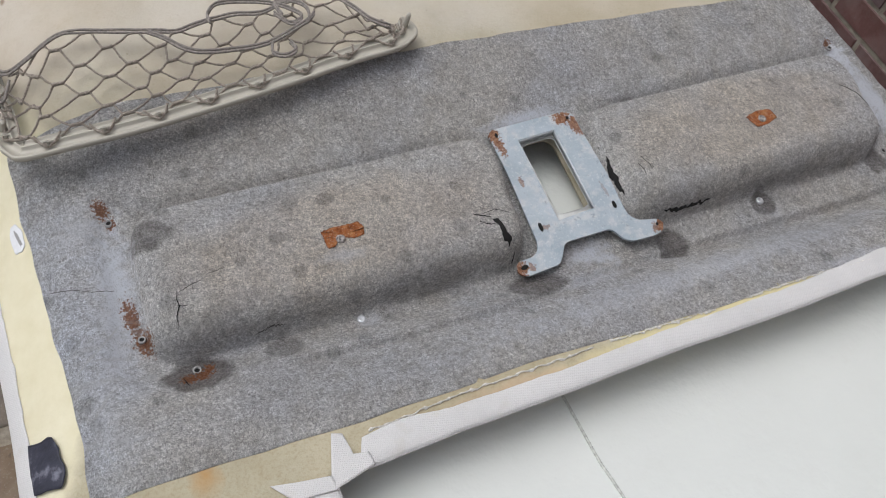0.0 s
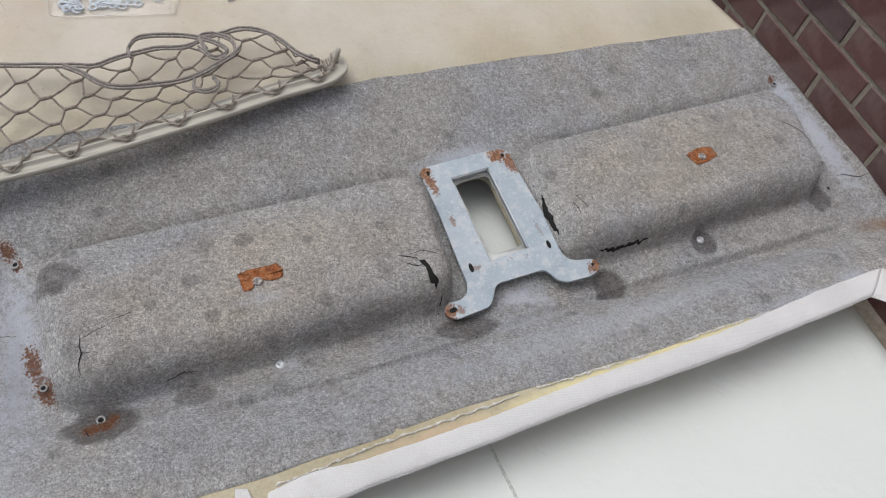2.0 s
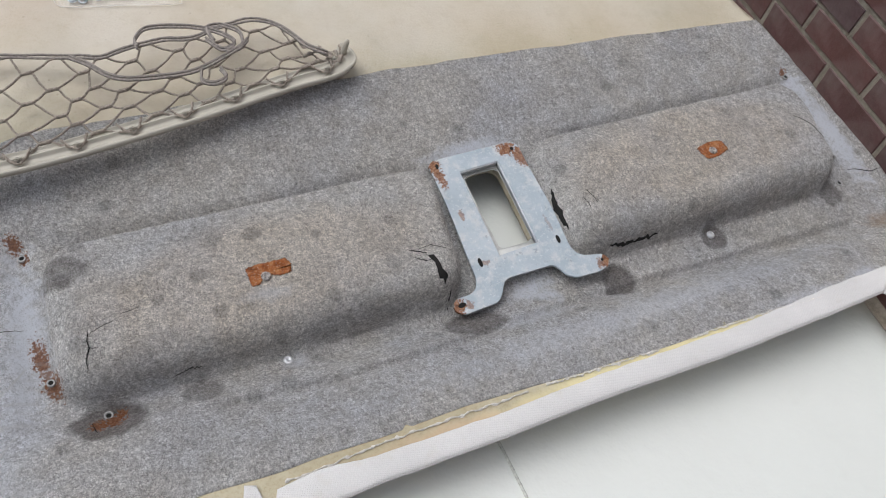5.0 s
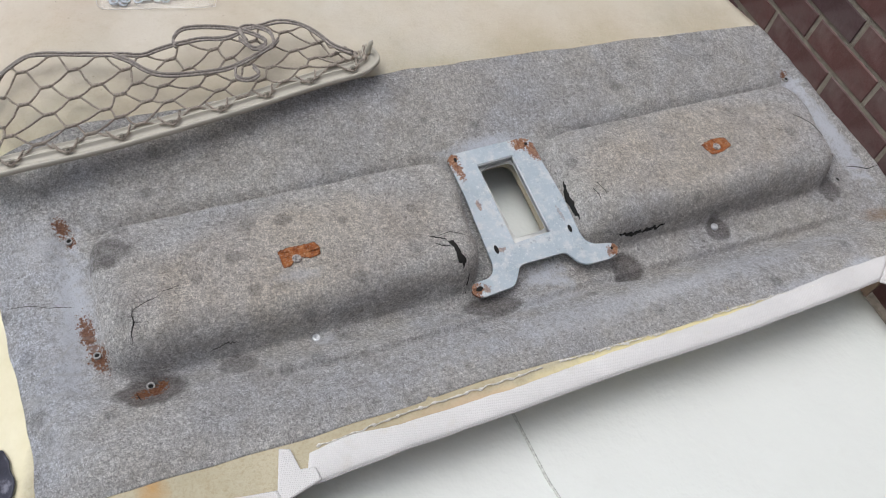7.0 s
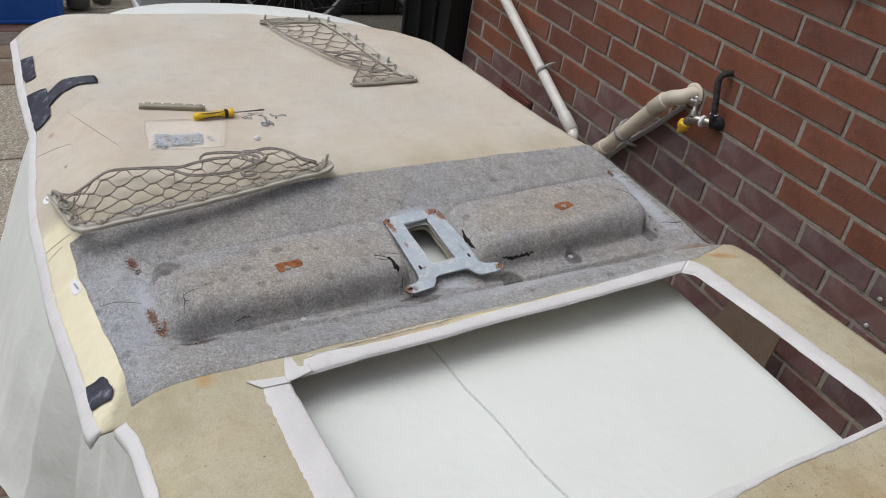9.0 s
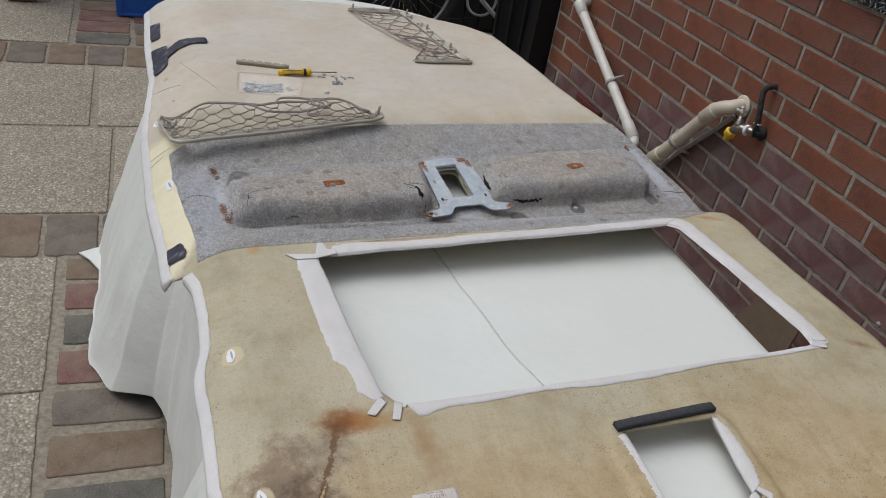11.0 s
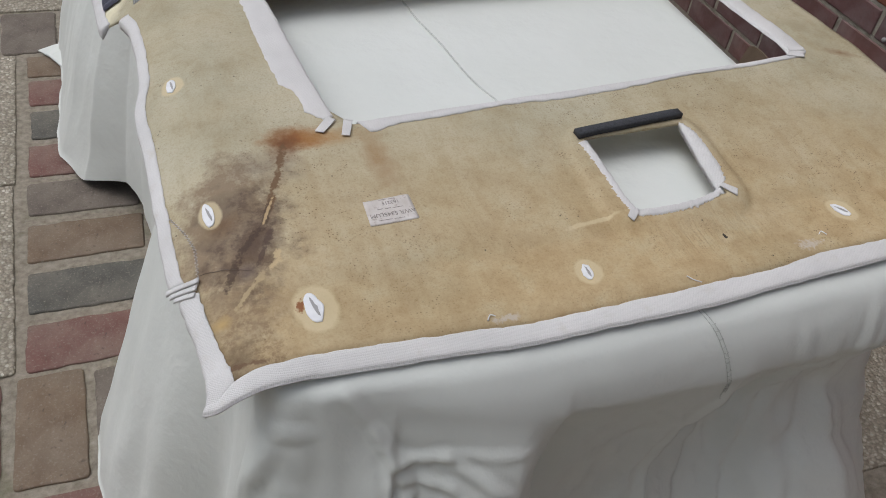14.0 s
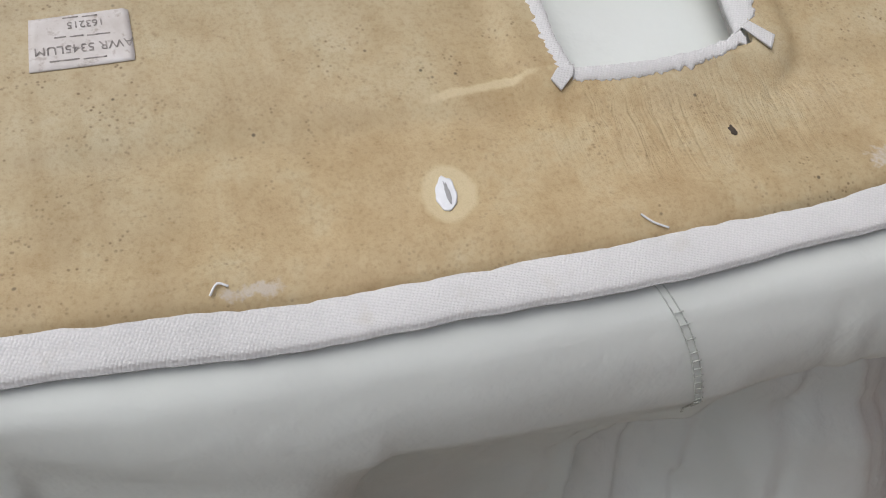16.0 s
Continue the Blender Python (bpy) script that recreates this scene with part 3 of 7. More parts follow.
def box(x0, y0, z0, x1, y1, z1, bevel=0.0, seg=2):
    bm = bmesh.new()
    bmesh.ops.create_cube(bm, size=1.0)
    for v in bm.verts:
        v.co = Vector((x0 + (v.co.x + 0.5) * (x1 - x0), y0 + (v.co.y + 0.5) * (y1 - y0), z0 + (v.co.z + 0.5) * (z1 - z0)))
    if bevel:
        bmesh.ops.bevel(bm, geom=bm.edges[:], offset=bevel, segments=seg, profile=0.5, affect='EDGES')
    bm.verts.index_update()
    out = [v.co.copy() for v in bm.verts], [tuple(v.index for v in f.verts) for f in bm.faces]
    bm.free()
    return out


def smooth_path(pts, per=6, closed=False):
    """Catmull-Rom through the points."""
    p = [Vector(q) for q in pts]
    out = []
    n = len(p)
    for i in range(n if closed else n - 1):
        a0, a1, a2, a3 = (p[(i + k) % n] if closed else p[min(max(i + k, 0), n - 1)] for k in (-1, 0, 1, 2))
        for k in range(per):
            t = k / per
            out.append(0.5 * (2 * a1 + (a2 - a0) * t + (2 * a0 - 5 * a1 + 4 * a2 - a3) * t * t + (3 * a1 - a0 - 3 * a2 + a3) * t ** 3))
    if not closed:
        out.append(p[-1])
    return out


def tube(pts, r, seg=8, closed=False, caps=True):
    """A round tube along a path; r is one radius or one for each point."""
    p = [Vector(q) for q in pts]
    n = len(p)
    rs = r if isinstance(r, (list, tuple)) else [r] * n
    vs, fs = [], []
    ref = None
    for i in range(n):
        d = (p[(i + 1) % n] - p[i - 1]) if closed else (p[min(i + 1, n - 1)] - p[max(i - 1, 0)])
        if d.length < 1e-9:
            d = Vector((1, 0, 0))
        d.normalize()
        if ref is None:
            ref = d.orthogonal().normalized()
        ref = (ref - d * ref.dot(d))
        if ref.length < 1e-6:
            ref = d.orthogonal()
        ref.normalize()
        side = d.cross(ref)
        for k in range(seg):
            a_ = 2 * math.pi * k / seg
            vs.append(p[i] + (ref * math.cos(a_) + side * math.sin(a_)) * rs[i])
    for i in range(n if closed else n - 1):
        for k in range(seg):
            j = (i + 1) % n
            fs.append((i * seg + k, i * seg + (k + 1) % seg, j * seg + (k + 1) % seg, j * seg + k))
    if caps and not closed:
        fs.append(tuple(range(seg - 1, -1, -1)))
        fs.append(tuple((n - 1) * seg + k for k in range(seg)))
    return vs, fs


def lathe(profile, at, axis=(0, 0, 1), seg=20):
    """A body of revolution: profile rows of (radius, height along the axis)."""
    ax = Vector(axis).normalized()
    u = ax.orthogonal().normalized()
    w = ax.cross(u)
    vs, fs = [], []
    for r, h_ in profile:
        for k in range(seg):
            a_ = 2 * math.pi * k / seg
            vs.append(Vector(at) + ax * h_ + (u * math.cos(a_) + w * math.sin(a_)) * max(r, 1e-4))
    for i in range(len(profile) - 1):
        for k in range(seg):
            fs.append((i * seg + k, i * seg + (k + 1) % seg, (i + 1) * seg + (k + 1) % seg, (i + 1) * seg + k))
    fs.append(tuple(range(seg - 1, -1, -1)))
    fs.append(tuple((len(profile) - 1) * seg + k for k in range(seg)))
    return vs, fs


def ring(outer, inner, height, at, seg=16):
    vs, fs = [], []
    for r, z in ((inner, 0), (outer, 0), (outer, height), (inner, height)):
        for k in range(seg):
            a_ = 2 * math.pi * k / seg
            vs.append(Vector(at) + Vector((r * math.cos(a_), r * math.sin(a_), z)))
    for i in range(4):
        for k in range(seg):
            j = (i + 1) % 4
            fs.append((i * seg + k, i * seg + (k + 1) % seg, j * seg + (k + 1) % seg, j * seg + k))
    return vs, fs


def lerp(a_, b_, t):
    return a_ + (b_ - a_) * t


def curve1(x, rows):
    xs = [r[0] for r in rows]
    return float(np.interp(x, xs, [r[1] for r in rows]))


def sstep(lo, hi, x):
    t = min(1.0, max(0.0, (x - lo) / (hi - lo)))
    return t * t * (3 - 2 * t)


def nz(x, y, z=0.0, s=1.0):
    return noise.noise((x * s, y * s, z * s))


# ---- the shape of the headlining ----
PROFILE = [(-1.62, .728), (-1.57, .732), (-1.5, .738), (-1.35, .75), (-1.2, .760), (-.95, .760), (-.86, .760), (-.83, .755), (-.805, .750), (-.79, .745), (-.775, .731), (-.762, .722), (-.75, .720),
           (-.735, .724), (-.66, .742), (-.61, .752), (-.56, .770), (-.5, .788), (-.4, .795), (-.25, .80), (.1, .796), (.3, .785), (.45, .77)]
YS = np.linspace(-1.65, .5, 431)
ZS = np.interp(YS, [p[0] for p in PROFILE], [p[1] for p in PROFILE])
ZS = np.convolve(np.pad(ZS, 2, mode="edge"), np.ones(5) / 5, mode="valid")
ZF = np.interp(YS, [-1.62, -1.5, -1.35, -1.2, -.86, -.6, -.5, -.25, .1, .3, .45], [.728, .738, .75, .760, .760, .764, .788, .80, .796, .785, .77])


def inside_box(x, y, x0, x1, y0, y1, r):
    """Distance inward from a rounded rectangle's edge."""
    cx, cy = (x0 + x1) / 2, (y0 + y1) / 2
    qx, qy = abs(x - cx) - (x1 - x0) / 2 + r, abs(y - cy) - (y1 - y0) / 2 + r
    return r - math.hypot(max(qx, 0), max(qy, 0)) - min(max(qx, qy), 0)


def base(x, y):
    z = float(np.interp(y, YS, ZS))
    if x < -.33 and -.87 < y < -.58:
        z = lerp(float(np.interp(y, YS, ZF)), z, sstep(-.42, -.335, x))
    z += .02 * x
    if x < -.33:
        z -= ((-.33 - x) / .13) ** 2 * .058
    if x > .5:
        z -= ((x - .5) / .15) ** 2 * .02
    # soft pads and dents of the moulding
    z += .0022 * nz(x, y, 0, 6) + .0012 * nz(x, y, 3, 17)
    if -.02 < x < .30 and -1.52 < y < -1.24:
        d = -inside_box(x, y, .060, .194, -1.450, -1.318, .02)
        z += .005 * sstep(.031, .021, d) - .0015 * math.exp(-((d - .029) / .004) ** 2)
    z -= .004 * math.exp(-((y + 1.465) / .010) ** 2) * sstep(-.38, -.2, x)
    z += .005 * math.exp(-((y + 1.54) / .014) ** 2)
    return z


def felt_front(x):
    return curve1(x, [(-.41, -.868), (-.26, -.866), (-.208, -.864), (-.14, -.860), (-.06, -.853), (.04, -.852), (.15, -.849), (.2, -.844), (.35, -.840), (.45, -.825), (.55, -.79)])


def felt_z(x, y):
    edge = felt_front(x)
    z = base(x, y) + .0006 + .0024 * sstep(.0, .035, y - edge)
    for x0, x1, y0, y1, top, turn in ((-.355, -.002, -.752, -.6145, .768, .05), (.110, .462, -.722, -.588, .784, .06)):
        xc = (x0 + x1) / 2
        yt = y - turn * (x - xc)
        d = inside_box(x, yt, x0, x1, y0, y1, .032)
        if d > 0:
            k = min(1, d / lerp(.026, .013, sstep(y0 + .05, y0 + .09, yt)))
            b = math.sqrt(1 - (1 - k) ** 2.4)
            t = top + .035 * (x - xc) + .0022 * nz(x, y, 5, 14) - .07 * max(0, y0 + .075 - yt)
            z = lerp(z, max(t, z), b)
        z -= .0065 * math.exp(-((yt - y1 - .003) / .007) ** 2) * sstep(x0 - .01, x0 + .03, x) * sstep(x1 + .02, x1 - .02, x)
    fold = curve1(x, [(-.26, -.790), (-.156, -.793), (-.05, -.787), (.074, -.768), (.14, -.763), (.35, -.755), (.43, -.75)])
    z -= (.0070 * sstep(.003, -.004, y - fold) * sstep(-.05, -.005, y - fold) + .0020 * math.exp(-((y - fold + .004) / .003) ** 2)) * sstep(-.30, -.22, x) * sstep(.5, .42, x)
    # groove with worn nap at each end, dimples round the fixings
    z -= .006 * math.exp(-((x + .372) / .012) ** 2) * sstep(-.79, -.74, y) * sstep(-.59, -.63, y)
    z -= .006 * math.exp(-((x - .487 - (y + .66) * -.25) / .012) ** 2) * sstep(-.76, -.72, y) * sstep(-.54, -.58, y)
    for px, py, dep, r in ((-.37, -.62, .005, .016), (-.322, -.772, .006, .022), (.473, -.566, .004, .014), (.478, -.704, .005, .014),
                           (-.175, -.757, .004, .012), (.284, -.731, .004, .012), (-.012, -.768, .003, .03), (.152, -.755, .003, .02)):
        z -= dep * math.exp(-((x - px) ** 2 + (y - py) ** 2) / r ** 2)
    z += .0010 * nz(x, y, 1, 60)
    return z


def left_x(y):
    return curve1(y, [(-1.58, -.388), (-1.54, -.390), (-1.5, -.396), (-1.44, -.404), (-1.425, -.412), (-1.41, -.422), (-1.38, -.424), (-1.2, -.426), (-1.12, -.430), (-1.07, -.418),
                      (-1.0, -.416), (-.92, -.420), (-.885, -.430), (-.87, -.458), (-.77, -.462), (-.6, -.476), (-.42, -.482), (-.36, -.480), (-.15, -.460), (.07, -.466), (.36, -.462)])


def right_x(y):
    return curve1(y, [(-1.58, .592), (-1.34, .58), (-1.2, .572), (-1.04, .562), (-.93, .556), (-.80, .566), (-.69, .545), (-.6, .512), (-.5, .468), (-.4, .434),
                      (-.28, .412), (-.1, .396), (0, .388), (.1, .372), (.18, .35), (.25, .31), (.3, .26)])


def far_y(u):
    return curve1(u, [(0, .355), (.03, .365), (.12, .335), (.25, .315), (.5, .30), (.66, .285), (.78, .25), (.88, .19), (.95, .115), (1, .03)])


def front_y(u):
    return curve1(u, [(0, -1.546), (.1, -1.549), (.3, -1.560), (.5, -1.560), (.65, -1.552), (.85, -1.548), (1, -1.546)])


def resample(pts, n):
    p = [Vector((*q, 0)[:3]) for q in pts]
    d = [0.0]
    for i in range(1, len(p)):
        d.append(d[-1] + (p[i] - p[i - 1]).length)
    out = []
    for k in range(n):
        s = d[-1] * k / (n - 1)
        i = max(j for j in range(len(d)) if d[j] <= s + 1e-9)
        i = min(i, len(p) - 2)
        t = (s - d[i]) / max(d[i + 1] - d[i], 1e-9)
        out.append(p[i].lerp(p[i + 1], t))
    return out


def in_poly(x, y, poly):
    c_ = False
    j = len(poly) - 1
    for i in range(len(poly)):
        if (poly[i][1] > y) != (poly[j][1] > y) and x < (poly[j][0] - poly[i][0]) * (y - poly[i][1]) / (poly[j][1] - poly[i][1]) + poly[i][0]:
            c_ = not c_
        j = i
    return c_


def nearest(x, y, poly):
    best, q = 9, (x, y)
    for i in range(len(poly)):
        ax_, ay = poly[i - 1][:2]
        bx, by = poly[i][:2]
        l2 = (bx - ax_) ** 2 + (by - ay) ** 2
        t = max(0, min(1, ((x - ax_) * (bx - ax_) + (y - ay) * (by - ay)) / max(l2, 1e-12)))
        px, py = ax_ + t * (bx - ax_), ay + t * (by - ay)
        d = (px - x) ** 2 + (py - y) ** 2
        if d < best:
            best, q = d, (px, py)
    return q


def sheet(xy, nu, nv, zf, holes, thick):
    """A moulded sheet on a grid (xy(u, v) gives plan places), with holes cut to their outlines and a real thickness."""
    pts = [list(xy(i / nu, j / nv)) for j in range(nv + 1) for i in range(nu + 1)]
    keep = []
    cut = [False] * len(pts)
    boxes = [(min(p[0] for p in h_), max(p[0] for p in h_), min(p[1] for p in h_), max(p[1] for p in h_), h_) for h_ in holes]

    def hole_at(x, y):
        for x0, x1, y0, y1, h_ in boxes:
            if x0 < x < x1 and y0 < y < y1 and in_poly(x, y, h_):
                return h_
        return None

    edge = {}
    for j in range(nv):
        for i in range(nu):
            q = (j * (nu + 1) + i, j * (nu + 1) + i + 1, (j + 1) * (nu + 1) + i + 1, (j + 1) * (nu + 1) + i)
            h_ = hole_at(sum(pts[k][0] for k in q) / 4, sum(pts[k][1] for k in q) / 4)
            if h_ is None:
                keep.append(q)
            else:
                for k in q:
                    edge[k] = h_
    used = {k for q in keep for k in q}
    for k, h_ in edge.items():
        if k in used:
            pts[k] = list(nearest(*pts[k], h_))
    order = {k: n for n, k in enumerate(sorted(used))}
    n = len(order)
    top = [(pts[k][0], pts[k][1], zf(*pts[k])) for k in sorted(used)]
    vs = top + [(x, y, z - thick) for x, y, z in top]
    fs = [tuple(order[k] for k in q) for q in keep]
    count = {}
    for q in fs:
        for k in range(4):
            e = (q[k], q[(k + 1) % 4])
            count[e] = count.get(e, 0) + 1
    walls = [(b_, a_, a_ + n, b_ + n) for (a_, b_) in count if (b_, a_) not in count]
    return vs, fs + [tuple(k + n for k in reversed(q)) for q in fs] + walls


def hem(inner, outer, zf, n=80, drop=0.016, fluff=0.0015, seed=0.0, lift=0.002, ragged=.0012):
    """A folded strip of cloth between two lines on plan: it lies flat on the board and folds down past the outer line."""
    a_, b_ = resample(inner, n), resample(outer, n)
    prof = [(.0, lift - .0035), (.0, lift - .0006), (.03, lift), (.3, lift + fluff * .8), (.6, lift + fluff), (.88, lift + fluff * .6), (.97, lift - .001), (1.0, lift - .005), (.995, -drop * .6), (.97, -drop), (.85, -drop)]
    vs, fs = [], []
    m = len(prof)
    for i in range(n):
        rag = ragged * (nz(i * .35, seed, 3) + .7 * nz(i * 1.3, seed, 9))
        d = (b_[i] - a_[i]).normalized()
        for t, dz in prof:
            q = a_[i].lerp(b_[i], t) + d * rag * (1 - t)
            q2 = q + d * .0010 * nz(i * .22, seed, 5)
            x, y = q2.x, q2.y
            vs.append((x, y, zf(min(x, .6), y) + dz + (.0005 * nz(i * .3, t * 2.2, seed) if .02 < t < .95 else 0)))
    for i in range(n - 1):
        for k in range(m - 1):
            fs.append((i * m + k, (i + 1) * m + k, (i + 1) * m + k + 1, i * m + k + 1))
        fs.append((i * m + m - 1, (i + 1) * m + m - 1, (i + 1) * m, i * m))
    fs.append(tuple(range(m)))
    fs.append(tuple((n - 1) * m + k for k in reversed(range(m))))
    return vs, fs


def patch(poly, zf, thick, lift=0.0, curl=0.0):
    """A thin plate with the given outline that follows the surface."""
    n = len(poly)
    cx, cy = sum(p[0] for p in poly) / n, sum(p[1] for p in poly) / n
    vs, fs = [], []
    rings = (1.0, .85, .7, .5, .25)
    last = len(rings) - 1
    for top in (1, 0):
        for r in rings:
            for x, y in (p[:2] for p in poly):
                px, py = cx + (x - cx) * r, cy + (y - cy) * r
                vs.append((px, py, zf(px, py) + lift + (thick if top else 0) + curl * max(0, r - .6)))
        vs.append((cx, cy, zf(cx, cy) + lift + (thick if top else 0)))
    o = n * (last + 1) + 1
    for s in (0, 1):
        b_ = s * o
        for k in range(n):
            k2 = (k + 1) % n
            qs = [(b_ + r * n + k, b_ + r * n + k2, b_ + (r + 1) * n + k2, b_ + (r + 1) * n + k) for r in range(last)] + [(b_ + last * n + k, b_ + last * n + k2, b_ + (last + 1) * n)]
            fs += qs if s == 0 else [tuple(reversed(q)) for q in qs]
    for k in range(n):
        k2 = (k + 1) % n
        fs.append((k2, k, o + k, o + k2))
    return vs, fs


def oval(x, y, rx, ry, turn=0, n=20, wob=0.0):
    out = []
    for k in range(n):
        a_ = 2 * math.pi * k / n
        w = 1 + wob * nz(math.cos(a_) * 1.7 + x * 9, math.sin(a_) * 1.7 + y * 9)
        px, py = rx * w * math.cos(a_), ry * w * math.sin(a_)
        t = radians(turn)
        out.append((x + px * math.cos(t) - py * math.sin(t), y + px * math.sin(t) + py * math.cos(t)))
    return out


def strip_box(p, q, w, h_, lift, zf, n=10, wob=.0):
    """A soft rectangular strip from p to q that lies on the surface."""
    p, q = Vector((*p, 0)), Vector((*q, 0))
    d = (q - p).normalized()
    s = Vector((-d.y, d.x, 0)) * w / 2
    vs, fs = [], []
    for i in range(n):
        c_ = p.lerp(q, i / (n - 1))
        ww = 1 + wob * nz(i * .7, w * 90)
        for a_, z in ((-1, 0), (-1, h_ * .8), (-.85, h_), (.85, h_), (1, h_ * .8), (1, 0)):
            v = c_ + s * a_ * ww
            vs.append((v.x, v.y, zf(c_.x, c_.y) + lift + z))
    for i in range(n - 1):
        for k in range(6):
            fs.append((i * 6 + k, i * 6 + (k + 1) % 6, (i + 1) * 6 + (k + 1) % 6, (i + 1) * 6 + k))
    fs += [tuple(range(5, -1, -1)), tuple((n - 1) * 6 + k for k in range(6))]
    return vs, fs




# ---- the table's cover ----
TX0, TX1, TY0, TY1, TZ = -.350, .432, -1.560, .60, .709


def cover_outline(n):
    """Rounded rectangle, counter-clockwise: places and outward ways."""
    out = []
    rr = .05
    corners = [(TX1 - rr, TY0 + rr, -90), (TX1 - .42, TY1 - .33, 0), (TX0 + .30, TY1 - .33, 90), (TX0 + rr, TY0 + rr, 180)]
    rad = [(rr, rr), (.42, .33), (.30, .33), (rr, rr)]
    raw = []
    for (cx, cy, a0), (ra, rb) in zip(corners, rad):
        for k in range(13):
            a_ = radians(a0 + 90 * k / 12)
            raw.append((cx + ra * math.cos(a_), cy + rb * math.sin(a_)))
    raw.append(raw[0])
    pts = resample(raw, n + 1)[:-1]
    for i, p in enumerate(pts):
        d = pts[(i + 1) % n] - pts[i - 1]
        out.append((p, Vector((d.y, -d.x, 0)).normalized()))
    return out


DROPS = [0, .002, .005, .009, .014, .02] + [.026 + .0042 * k for k in range(35)] + [.18 + .016 * k for k in range(32)] + [.692, .706]


CREASES = [(-0.335, 0.018, -0.33, 0.05, 0.006, 0.008), (-0.33, 0.05, -0.336, 0.24, 0.009, 0.010), (-0.3, 0.004, -0.27, 0.05, 0.0044, 0.0059),
           (-0.27, 0.05, -0.25, 0.085, 0.0066, 0.0071), (-0.25, 0.085, -0.244, 0.25, 0.012, 0.011), (-0.25, 0.085, -0.205, 0.08, 0.0066, 0.0065),
           (-0.205, 0.08, -0.135, 0.135, 0.0059, 0.0071), (-0.245, 0.105, -0.2, 0.115, 0.0059, 0.0065), (-0.2, 0.115, -0.165, 0.165, 0.0044, 0.0071),
           (-0.262, 0.13, -0.236, 0.125, 0.0051, 0.0059), (-0.372, 0.012, -0.352, 0.06, 0.0044, 0.0059), (-0.215, 0.075, -0.11, 0.088, 0.003, 0.0059),
           (0.205, 0.03, 0.232, 0.12, 0.0029, 0.0086), (0.232, 0.12, 0.205, 0.2, 0.0029, 0.0094), (0.3, 0.02, 0.29, 0.1, 0.0033, 0.0086),
           (0.16, 0.09, 0.26, 0.075, 0.0021, 0.0072), (0.25, 0.11, 0.33, 0.15, 0.0029, 0.0086), (0.24, 0.16, 0.31, 0.19, 0.0025, 0.0086)]


FOLDS = [(-.375, 0), (-.343, .020), (-.336, -.008), (-.302, .002), (-.262, .018), (-.254, -.002), (-.21, .006), (-.16, .016), (-.088, .014), (-.078, -.006), (-.02, -.002), (.05, .003),
         (.125, .010), (.15, -.004), (.19, -.006), (.245, .010), (.258, -.002), (.31, .010), (.322, -.004), (.38, .004), (.44, 0)]


